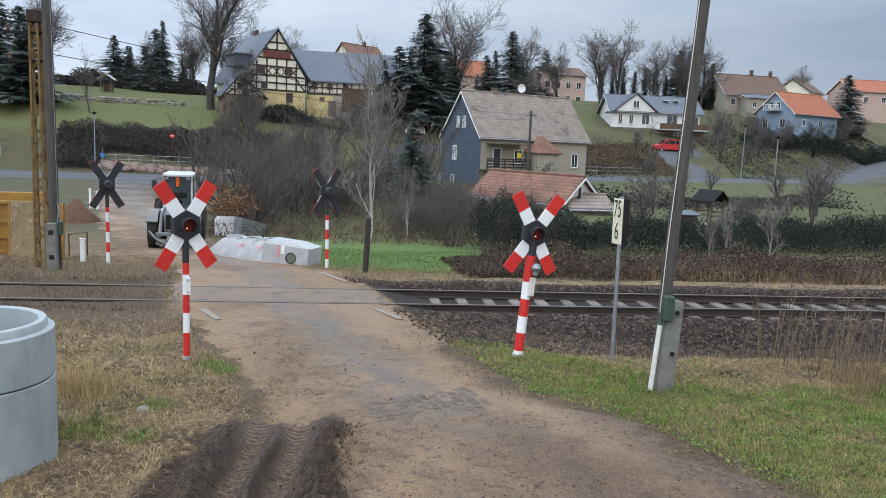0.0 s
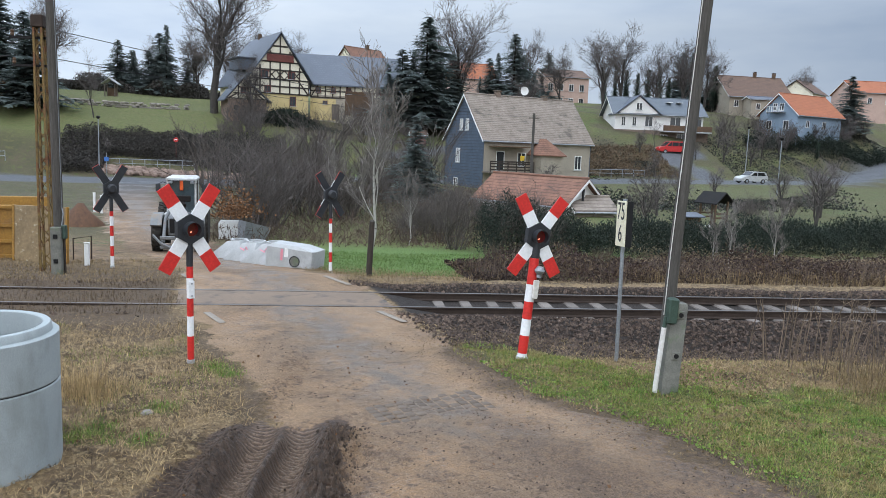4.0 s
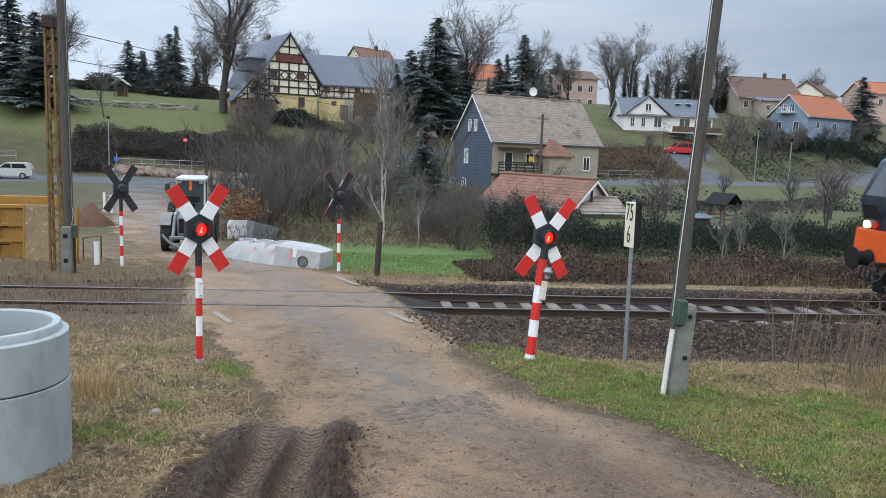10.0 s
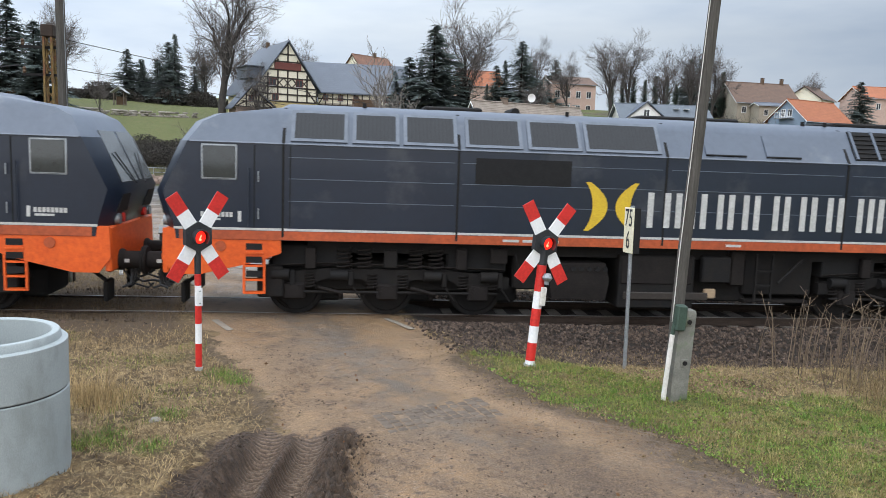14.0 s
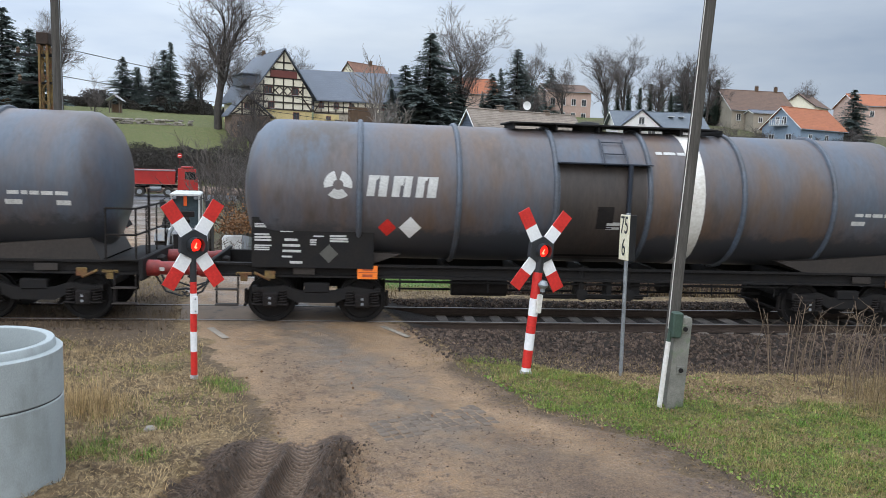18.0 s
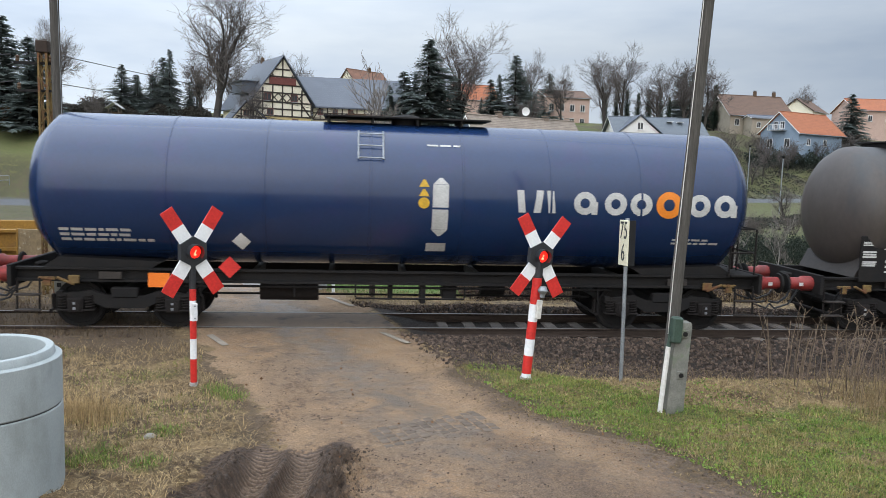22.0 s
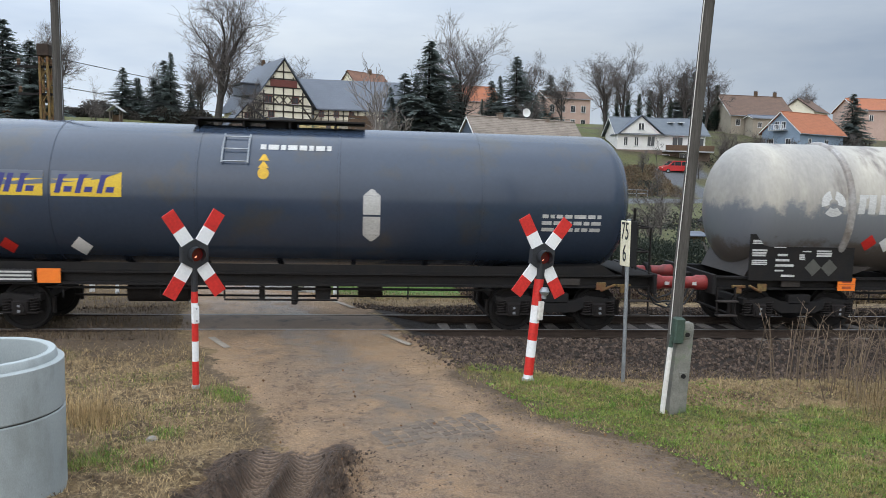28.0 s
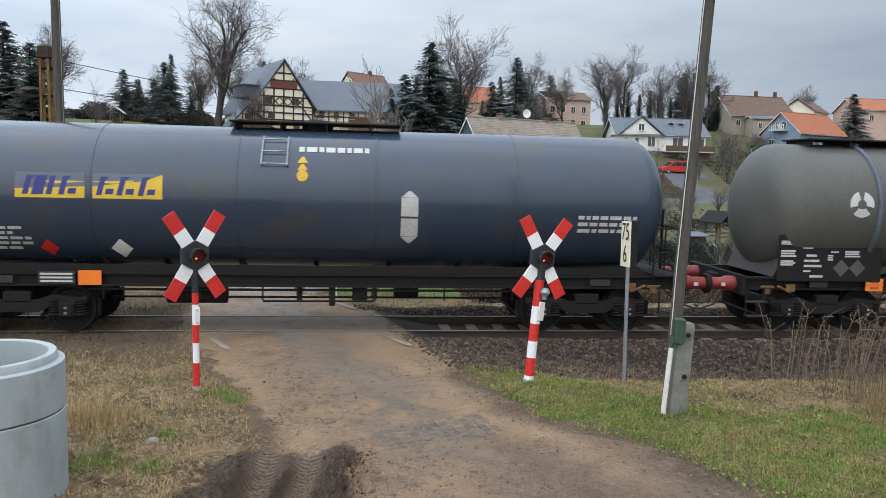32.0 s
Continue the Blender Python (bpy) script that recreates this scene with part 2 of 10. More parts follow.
def inst(name, mesh_ob, parent, m):
    """One more piece on the same mesh data."""
    ob = new(name, mesh_ob.data)
    ob.parent = parent
    ob.matrix_basis = m
    return ob


rnd = random.Random(5)


def smooth(a, b, t):
    t = np.clip((t - a) / (b - a), 0, 1)
    return t * t * (3 - 2 * t)

# ---- ground ----
PROF_Y = np.array([-60, 3, 6, 12, 20, 50, 62, 72.5, 75, 80, 92, 110, 150, 260, 700])
PROF_L = np.array([0, 0, -0.2, -0.75, -1.2, -1.35, -1.5, -1.5, -0.3, 3.2, 6.9, 9.0, 12, 19, 26])
PROF_M = np.array([0, 0, -0.45, -0.85, -1.2, -0.8, -0.8, -0.9, 0.3, 3.2, 6.1, 9.5, 14, 21, 28])
PROF_R = np.array([0, -0.05, -0.25, -0.5, -0.7, -0.6, -0.3, 0.0, 0.0, 1.3, 6.2, 11.2, 15, 20, 26])


def wave(x, y, s, k=0.0):
    return np.sin(x * s + 1.3 * np.sin(y * s * 0.7 + k)) * np.cos(y * s * 1.13 + k + 0.8 * np.sin(x * s * 0.57))


def road_y(x):
    """Centre line of the village road."""
    return 66.5 + 0.19 * (x + 20) + 0.0045 * np.maximum(np.minimum(x, 120) - 30, 0) ** 2


def lane_x(y):
    """Centre line of the lane over the crossing."""
    return np.interp(y, [-18, -9.3, -8.3, -7.6, -6.9, -6.3, -5.1, -3.2, -1.3, 0, 3, 6, 10, 20, 40, 60, 70], [1.3, 1.36, 1.33, 1.25, 1.0, 0.65, 0.22, -0.46, -1.1, -1.35, -2.1, -3.1, -5.0, -9.0, -15.5, -20.5, -22.5])


def lane_half(y):
    return np.interp(y, [-18, -9.3, -8.3, -7.6, -6.9, -6.3, -5.1, -3.2, -1.3, 3, 8, 20, 60], [5.0, 2.94, 2.6, 2.35, 2.08, 1.8, 1.82, 2.0, 2.05, 1.85, 1.75, 1.9, 2.3])


def ground_z(x, y):
    x, y = np.asarray(x, float), np.asarray(y, float)
    sh = y - 0.19 * np.clip(x + 20, -60, 120) * smooth(25, 60, y)

    def slope(d):
        l, c, r = (np.interp(d, PROF_Y, p) for p in (PROF_L, PROF_M, PROF_R))
        return np.where(x < 5, l + (c - l) * smooth(-14, 3, x), c + (r - c) * smooth(8, 42, x))
    z = slope(sh)
    # the road is levelled into the slope
    flat = smooth(9.0, 5.8, np.abs(y - road_y(x))) * smooth(24, 34, x)
    z = z + flat * (slope(road_y(x) - 0.19 * np.clip(x + 20, -60, 120)) - z)
    near = 1 - smooth(2, 6, np.abs(y + 2))
    off = np.abs(x - lane_x(y)) - lane_half(y)
    side = smooth(0.1, 1.6, off)
    # track bed and the ditch beside it
    ditch = np.where(x > 0, 0.5, 0.1) * side * (smooth(-5.0, -3.4, y) * (1 - smooth(-2.6, -1.3, y)))
    ditch = ditch * np.where(x > 0, smooth(1.2, 7.0, x) * 0.85 + 0.15, 1.0)
    bed = np.where(x > 0, -0.19, -0.05) * side * (1 - smooth(1.25, 1.6, np.abs(y)))
    beyond = -0.12 * side * smooth(1.2, 2.6, y) * (1 - smooth(4, 8, y))
    z = z - ditch + np.where(np.abs(y) < 1.6, bed, 0) + beyond
    # gentle unevenness
    far = smooth(30, 120, y) * smooth(5.0, 9.0, np.abs(y - road_y(x)))
    z = z + side * (0.035 * wave(x, y, 1.1) + 0.02 * wave(x, y, 3.1, 1) + 0.01 * wave(x, y, 8.3, 2)) * (1 - smooth(1.2, 1.7, -np.abs(y) + 3.0) * 0.7)
    z = z + far * (0.5 * wave(x, y, 0.06) + 0.25 * wave(x, y, 0.19, 2))
    z = z + 0.012 * wave(x, y, 2.3, 3) * (1 - side) * smooth(0.9, 1.6, np.abs(y))
    # tussocks in the verges
    verge = side * smooth(-3.2, -4.4, y) * smooth(-14, -11, y)
    z = z + verge * (0.03 * wave(x, y, 6.1, 4) + 0.022 * wave(x, y, 11.7, 5) + 0.014 * wave(x, y, 23.0, 6))
    # crusts and shallow hollows in the lane
    z = z + (1 - side) * smooth(-3.0, -4.5, y) * (0.010 * wave(x, y, 4.3, 7) + 0.005 * wave(x, y, 17, 8))
    # the rails stand a little proud of the lane
    z = z - 0.014 * (1 - side) * (1 - smooth(0.85, 1.0, np.abs(y)))
    # wheel ruts in the mud
    rx = x - (-0.65 + 0.07 * (y + 7.6)) - 0.03 * np.sin(y * 3)
    rut = smooth(-11.2, -10.6, -np.abs(y + 9.6) - 8.6) * smooth(-7.2, -8.3, y)
    lug = 0.5 + 0.5 * np.sin((y * 1.0 - np.abs(np.mod(rx + 0.52, 0.46) - 0.23) * 0.3) * 92)
    prof = -0.12 * np.exp(-((rx + 0.29) / 0.16) ** 4) - 0.13 * np.exp(-((rx - 0.17) / 0.17) ** 4) + 0.05 * np.exp(-((rx + 0.06) / 0.05) ** 2)
    prof = prof + 0.11 * np.exp(-((rx - 0.58) / 0.17) ** 2) + 0.09 * np.exp(-((rx + 0.60) / 0.10) ** 2) - 0.06 * np.exp(-((rx + 0.9) / 0.14) ** 4)
    inside = np.exp(-((rx + 0.29) / 0.15) ** 4) + np.exp(-((rx - 0.17) / 0.16) ** 4) + 0.6 * np.exp(-((rx + 0.9) / 0.13) ** 4)
    clods = (np.exp(-((rx - 0.62) / 0.25) ** 2) + 0.35 * np.exp(-((rx + 0.6) / 0.15) ** 2)) * (0.055 * wave(x, y, 19) + 0.045 * wave(x, y, 37, 1) + 0.03 * wave(x, y, 67, 2))
    z = z + rut * (1.45 * prof + 0.042 * (np.clip(lug * 2.2 - 0.6, 0, 1)) * inside + 1.3 * clods + 0.012 * wave(x, y, 33, 2))
    # faint tyre marks on the lane
    z = z + (1 - side) * smooth(-7.4, -6.8, y) * (1 - smooth(-4.5, -3.5, y)) * 0.02 * np.exp(-((x + 0.85 - 0.1 * (y + 6)) / 0.24) ** 4) * np.sin((y - np.abs(x + 0.85 - 0.1 * (y + 6)) * 0.4) * 60)
    return z


def lines(*spans):
    out = []
    for a, b, s in spans:
        out += list(np.arange(a, b, s))
    return np.array(out + [spans[-1][1]])


gx = lines((-900, -200, 50), (-200, -60, 6), (-60, -14, 1.4), (-14, -5, 0.25), (-5, -2.3, 0.07), (-2.3, 0.7, 0.022), (0.7, 8, 0.06), (8, 9, 0.1), (9, 16, 0.3), (16, 60, 1.2), (60, 200, 6), (200, 900, 50))
gy = lines((-120, -20, 10), (-20, -10.4, 1.0), (-10.4, -9.6, 0.05), (-9.6, -7.2, 0.0125), (-7.2, -4.6, 0.04), (-4.6, -3, 0.06), (-3, 5, 0.1), (5, 12, 0.3), (12, 30, 0.8), (30, 120, 1.0), (120, 300, 6), (300, 1200, 60))
XX, YY = np.meshgrid(gx, gy)
ZZ = ground_z(XX, YY)
nx, ny = len(gx), len(gy)
GX, GY, GZ = gx.tolist(), gy.tolist(), ZZ.tolist()


def below(seq, v):
    lo, hi = 0, len(seq) - 2
    while lo < hi:
        mid = (lo + hi + 1) // 2
        if seq[mid] <= v:
            lo = mid
        else:
            hi = mid - 1
    return lo


def gz(x, y):
    """Height of the ground sheet."""
    i, j = below(GX, x), below(GY, y)
    u = min(1.0, max(0.0, (x - GX[i]) / (GX[i + 1] - GX[i])))
    v = min(1.0, max(0.0, (y - GY[j]) / (GY[j + 1] - GY[j])))
    a, b = GZ[j], GZ[j + 1]
    return (a[i] * (1 - u) + a[i + 1] * u) * (1 - v) + (b[i] * (1 - u) + b[i + 1] * u) * v


idx = np.arange(nx * ny).reshape(ny, nx)
quads = np.stack([idx[:-1, :-1], idx[:-1, 1:], idx[1:, 1:], idx[1:, :-1]], -1).reshape(-1, 4)
me = bpy.data.meshes.new("ground")
me.vertices.add(nx * ny)
me.vertices.foreach_set("co", np.stack([XX, YY, ZZ], -1).reshape(-1))
me.loops.add(len(quads) * 4)
me.loops.foreach_set("vertex_index", quads.reshape(-1))
me.polygons.add(len(quads))
me.polygons.foreach_set("loop_start", np.arange(0, len(quads) * 4, 4))
me.update(calc_edges=True)
me.shade_smooth()


def weights(name, values):
    a = me.attributes.new(name, "FLOAT", "POINT")
    a.data.foreach_set("value", np.clip(values, 0, 1).astype(np.float32).reshape(-1))


OFF = np.abs(XX - lane_x(YY)) - lane_half(YY)
wob = 0.22 * wave(XX, YY, 1.9) + 0.16 * wave(XX, YY, 5.3, 1) + 0.10 * wave(XX, YY, 13, 2)
LANE = 1 - smooth(-0.25, 0.12, OFF + wob)
YARD = smooth(5, 7, YY) * smooth(17, 12, YY) * smooth(-13, -11, XX) * smooth(-3.5, -5.0, XX)
VROAD = 1 - smooth(5.4, 5.9, np.abs(YY - road_y(XX)))
RX = XX - (-0.65 + 0.07 * (YY + 7.6))
TRAIL = smooth(-4.6, -6.0, YY + 0.6 * wob) * np.exp(-((XX + 0.85 - 0.1 * (YY + 6) + 0.2 * wob) / 0.34) ** 4)
MUD = 0.38 * TRAIL + smooth(-6.9, -7.8, YY + 1.2 * wob) * (1 - smooth(-0.12, 0.22, np.abs(RX + 0.08) + 0.6 * wob - np.clip(0.55 + 0.2 * (-7.2 - YY), 0.5, 0.95)))
LUG = np.clip((0.5 + 0.5 * np.sin((YY - np.abs(np.mod(RX - 0.03 * np.sin(YY * 3) + 0.52, 0.46) - 0.23) * 0.3) * 92)) * 2.2 - 0.6, 0, 1)
# lug shading put into the colour: tops lighter, wet grooves darker
TREAD_SHADE = smooth(-7.0, -7.6, YY) * (0.1 + 0.9 * LUG) * (np.exp(-((RX + 0.29) / 0.15) ** 4) + np.exp(-((RX - 0.17) / 0.16) ** 4))
BALL = (1 - smooth(1.9, 2.5, np.abs(YY) + 0.8 * wob - np.where((XX > 2) & (YY < 0), 1.2, 0))) * smooth(0.1, 0.5, OFF) * np.where(XX < -1, 0.3, 1.0)


def spot(x, y, r):
    return np.exp(-((XX - x) ** 2 + (YY - y) ** 2) / r ** 2)


DIP = np.interp(XX, [2.0, 3.2, 4.4, 5.5], [-2.8, -3.3, -5.5, -6.2])
GREEN = smooth(0.9, 2.2, XX) * smooth(0.3, -0.3, YY - DIP + 0.5 * wob) * smooth(0.1, 0.4, OFF + 0.5 * wob) + smooth(5.5, 7.5, YY) * smooth(-2.5, 0.0, XX + 0.2 * YY - 1.5) * smooth(8.5, 6, XX - 0.3 * YY) + smooth(10, 16, YY) * (0.4 + 0.25 * smooth(10, 25, XX)) + smooth(74, 80, YY) * smooth(0, -8, XX) * 0.7 + 0.75 * (spot(-2.84, -7.6, 0.4) + spot(-1.8, -5.2, 0.45) + spot(-2.2, -6.9, 0.28) + spot(-2.2, -7.9, 0.3) + spot(-2.9, -4.2, 0.5)) - 0.6 * (spot(3.3, -5.0, 0.35) + spot(4.6, -7.0, 0.4) + spot(5.1, -6.9, 0.35) + spot(4.2, -7.6, 0.4) + spot(6.2, -8.0, 0.5))
weights("lane", np.maximum(LANE * (YY < 66), YARD * (0.42 + 0.5 * wob)))
weights("mud", MUD)
weights("tread", TREAD_SHADE)
weights("green", GREEN)
weights("stones", BALL)
weights("soil", smooth(0.0, 0.5, OFF) * (XX < lane_x(YY)) * smooth(-3.4, -2.4, YY + 1.5 * wob) * smooth(7.5, 4.0, YY + 1.5 * wob) + 1.2 * np.exp(-((OFF - 0.12 + 0.6 * wob) / 0.34) ** 2) * (XX > lane_x(YY)) * smooth(-2.5, -4.0, YY) + 0.8 * np.exp(-((OFF - 0.1 + 0.3 * wob) / 0.16) ** 2) * (XX < lane_x(YY)) * smooth(-1.0, -2.5, YY) * smooth(-7.4, -6.6, YY))
SX = (XX - lane_x(YY)) / lane_half(YY)
weights("worn", np.exp(-((SX - 0.12 + 0.25 * wob) / 0.33) ** 2) * smooth(-9, -6.5, YY) * (YY < 40))
weights("damp", np.exp(-((SX - 0.92 + 0.25 * wob) / 0.16) ** 2) * smooth(-3.0, -5.0, YY) + 0.8 * np.exp(-((SX - 0.45 + 0.3 * wob) / 0.3) ** 2) * smooth(-6.6, -7.6, YY))
weights("sandy", (np.exp(-((np.abs(SX + 0.1) - 0.78 + 0.3 * wob) / 0.2) ** 2)) * smooth(-9.5, -7.0, YY) * smooth(10, 4, YY))


def along(x0, y0, x1, y1, half):
    """Weight of a straight path."""
    ux, uy = x1 - x0, y1 - y0
    t = np.clip(((XX - x0) * ux + (YY - y0) * uy) / (ux * ux + uy * uy), 0, 1)
    return 1 - smooth(half, half + 0.5, np.hypot(XX - x0 - t * ux, YY - y0 - t * uy))


PATHS = np.maximum.reduce([along(54, 84, 51, 90, 2.0), along(51, 90, 47.5, 97, 2.0), along(47.5, 97, 53, 99, 2.2), along(4, 82, 14, 86, 0.7), along(8, 86, 2, 92, 0.5)])
weights("village", np.maximum(VROAD, PATHS))

g = bpy.data.materials.new("ground")
g.use_nodes = True
n, l = g.node_tree.nodes, g.node_tree.links
pb = n["Principled BSDF"]
pb.inputs["Specular IOR Level"].default_value = 0.35
gco = n.new("ShaderNodeTexCoord").outputs["Object"]


def gnoise(s, d=6.0, r=0.6):
    k = n.new("ShaderNodeTexNoise")
    k.inputs["Scale"].default_value, k.inputs["Detail"].default_value, k.inputs["Roughness"].default_value = s, d, r
    l.new(gco, k.inputs["Vector"])
    return k.outputs["Fac"]


def gmap(src, a, b, lo=0.0, hi=1.0):
    r = n.new("ShaderNodeMapRange")
    for key, v in (("From Min", a), ("From Max", b), ("To Min", lo), ("To Max", hi)):
        r.inputs[key].default_value = v
    l.new(src, r.inputs["Value"])
    return r.outputs[0]


def gmix(f, a, b, mode="MIX"):
    x = n.new("ShaderNodeMixRGB")
    x.blend_type = mode
    for s, v in zip(x.inputs, (f, a, b)):
        if hasattr(v, "links"):
            l.new(v, s)
        else:
            s.default_value = v if isinstance(v, float) else (*v, 1)
    return x.outputs[0]


def gmath(op, a, b):
    x = n.new("ShaderNodeMath")
    x.operation, x.use_clamp = op, True
    for s, v in zip(x.inputs, (a, b)):
        if hasattr(v, "links"):
            l.new(v, s)
        else:
            s.default_value = v
    return x.outputs[0]


def gattr(name):
    a = n.new("ShaderNodeAttribute")
    a.attribute_name = name
    return a.outputs["Fac"]


n1, n2, n3, n4, n5 = gnoise(0.35), gnoise(2.1), gnoise(13.0), gnoise(60.0, 4.0), gnoise(31.0, 8.0, 0.75)
dry = gmix(gmap(n2, 0.38, 0.62), (0.22, 0.148, 0.075), (0.065, 0.044, 0.026))
dry = gmix(gmap(n3, 0.5, 0.66), dry, (0.36, 0.265, 0.145))
dry = gmix(gmap(n5, 0.52, 0.66), dry, (0.055, 0.04, 0.025))
grn = gmix(gmap(n3, 0.38, 0.62), (0.075, 0.115, 0.022), (0.18, 0.155, 0.055))
grn = gmix(gmap(n2, 0.5, 0.62), grn, (0.20, 0.145, 0.065))
pos = n.new("ShaderNodeSeparateXYZ")
l.new(gco, pos.inputs[0])
grn = gmix(gmap(n5, 0.5, 0.58), grn, (0.030, 0.028, 0.013))
grn = gmix(gmap(gmath("MULTIPLY", gmap(pos.outputs[1], 4.0, 6.0), gmap(pos.outputs[1], 18.0, 14.0)), 0.0, 1.0), grn, gmix(gmap(n3, 0.35, 0.65), (0.085, 0.150, 0.036), (0.115, 0.172, 0.050)))
grn = gmix(gmap(pos.outputs[1], 16.0, 30.0), grn, gmix(gmap(n1, 0.4, 0.6), (0.070, 0.092, 0.026), (0.10, 0.097, 0.037)))
n0 = gnoise(0.11, 4.0, 0.55)
grn = gmix(gmath("MULTIPLY", gmap(pos.outputs[1], 74.0, 79.0), gmap(pos.outputs[0], -6.0, -14.0)), grn, gmix(gmap(n2, 0.35, 0.65), (0.078, 0.095, 0.028), (0.112, 0.108, 0.042)))
grn = gmix(gmath("MULTIPLY", gmath("MULTIPLY", gmap(pos.outputs[1], 70.0, 80.0), gmap(pos.outputs[0], -14.0, -6.0)), gmap(n0, 0.48, 0.6, 0.0, 0.85)), grn, gmix(gmap(n2, 0.4, 0.6), (0.088, 0.068, 0.042), (0.058, 0.05, 0.032)))
gfac = gmath("ADD", gmath("MULTIPLY", gattr("green"), 0.9), gmap(n2, 0.52, 0.75, -0.1, 0.5))
dry = gmix(gmap(pos.outputs[1], 10.0, 22.0), dry, gmix(gmap(n1, 0.4, 0.6), (0.085, 0.07, 0.042), (0.06, 0.058, 0.03)))
col = gmix(gmap(gfac, 0.25, 0.7), dry, grn)
col = gmix(gmap(gmath("ADD", gattr("stones"), gmap(n3, 0.3, 0.7, -0.3, 0.3)), 0.35, 0.65), col, gmix(gmap(n4, 0.4, 0.6), (0.036, 0.028, 0.023), (0.018, 0.014, 0.012)))
col = gmix(gmath("MULTIPLY", gattr("soil"), gmap(n3, 0.36, 0.6, 0.35, 1.0)), col, gmix(gmap(n2, 0.4, 0.6), (0.062, 0.044, 0.032), (0.105, 0.075, 0.052)))
lane_c = gmix(gmap(n1, 0.42, 0.58), (0.215, 0.145, 0.092), (0.30, 0.185, 0.098))
lane_c = gmix(gmap(n2, 0.45, 0.68), lane_c, (0.142, 0.096, 0.065))
lane_c = gmix(gmap(n3, 0.5, 0.75), lane_c, (0.28, 0.20, 0.138))
lane_c = gmix(gmap(pos.outputs[1], 24.0, 52.0), lane_c, (0.098, 0.091, 0.085))
lane_c = gmix(gmath("MULTIPLY", gattr("worn"), gmap(n2, 0.35, 0.6, 0.15, 0.85)), lane_c, (0.158, 0.134, 0.112))
lane_c = gmix(gmap(gnoise(5.5, 8.0, 0.72), 0.54, 0.62, 0.0, 0.75), lane_c, (0.085, 0.06, 0.045))
lane_c = gmix(gmap(n5, 0.56, 0.64), lane_c, (0.05, 0.036, 0.027))
lane_c = gmix(gmath("MULTIPLY", gattr("damp"), gmap(n3, 0.35, 0.6, 0.35, 0.95)), lane_c, (0.085, 0.06, 0.045))
lane_c = gmix(gmath("MULTIPLY", gattr("sandy"), gmap(n2, 0.35, 0.6)), lane_c, (0.28, 0.185, 0.11))
lane = gmap(gmath("ADD", gattr("lane"), gmap(n3, 0.3, 0.7, -0.35, 0.35)), 0.3, 0.7)
col = gmix(lane, col, lane_c)
mud = gmap(gmath("ADD", gattr("mud"), gmap(n3, 0.3, 0.7, -0.3, 0.3)), 0.35, 0.65)
# wet mud colour, with lit lug tops and shaded grooves painted in
col = gmix(mud, col, gmix(gattr("tread"), gmix(gmap(n3, 0.4, 0.6), (0.036, 0.022, 0.014), (0.082, 0.052, 0.034)), gmix(gmap(n3, 0.4, 0.6), (0.19, 0.132, 0.092), (0.125, 0.084, 0.058))))
col = gmix(gattr("village"), col, gmix(gmap(n2, 0.3, 0.7), (0.102, 0.107, 0.116), (0.08, 0.084, 0.092)))
col = gmix(0.75, col, gmap(n5, 0.2, 0.8), "OVERLAY")
col = gmix(0.6, col, gmap(n4, 0.2, 0.8), "OVERLAY")
l.new(col, pb.inputs["Base Color"])
wet = gmath("MULTIPLY", lane, gmap(n1, 0.45, 0.6))
wet = gmath("ADD", wet, gmath("MULTIPLY", gattr("worn"), gmap(n2, 0.35, 0.6)))
l.new(gmap(gmath("ADD", wet, gmath("MULTIPLY", mud, 0.5)), 0.0, 1.0, 0.95, 0.40), pb.inputs["Roughness"])
gb = n.new("ShaderNodeBump")
gb.inputs["Strength"].default_value, gb.inputs["Distance"].default_value = 1.0, 0.04
hsum = gmix(0.5, n5, n4)
l.new(hsum, gb.inputs["Height"])
l.new(gb.outputs[0], pb.inputs["Normal"])
me.materials.append(g)
ground = tagged(new("ground", me), "winter ground of dry and green grass, dirt and asphalt", "ground", kind="structure")


# ---- railway track ----
def rail(y):
    b = Build()
    prof = [(-0.075, -0.172), (0.075, -0.172), (0.075, -0.158), (0.012, -0.135), (0.010, -0.045), (0.034, -0.032), (0.036, -0.006), (-0.036, -0.006), (-0.034, -0.032), (-0.010, -0.045), (-0.012, -0.135), (-0.075, -0.158)]
    b.prism([(y + a, h) for a, h in prof], "x", -230, 330)
    t = tagged(b.done("rail", "rail_rust"), "rusty steel rail with a bright running surface", "rail", group="rails of the track")
    Build().prism([(y - 0.034, -0.007), (y + 0.034, -0.007), (y + 0.030, 0.0), (y - 0.030, 0.0)], "x", -230, 330).done("rail_head", "rail_steel", t, "polished running surface")


rail(-0.7535)
rail(0.7535)
track_bed = thing("sleepers", "row of grey concrete sleepers bedded in ballast", "sleepers", kind="structure")
sl = Build()
sl.loft([[(-0.13, -1.3, -0.30), (0.13, -1.3, -0.30), (0.13, 1.3, -0.30), (-0.13, 1.3, -0.30)], [(-0.13, -1.3, -0.2), (0.13, -1.3, -0.2), (0.13, 1.3, -0.2), (-0.13, 1.3, -0.2)], [(-0.1, -1.27, -0.165), (0.1, -1.27, -0.165), (0.1, 1.27, -0.165), (-0.1, 1.27, -0.165)]])
first = None
for k in range(-70, 130):
    x = k * 0.61 + 0.2
    if x < 1.5:
        continue
    if first is None:
        first = sl.done("sleeper", "sleeper", track_bed)
        first.matrix_basis = pose(x, 0, 0)
    else:
        inst("sleeper", first, track_bed, pose(x, 0, 0))
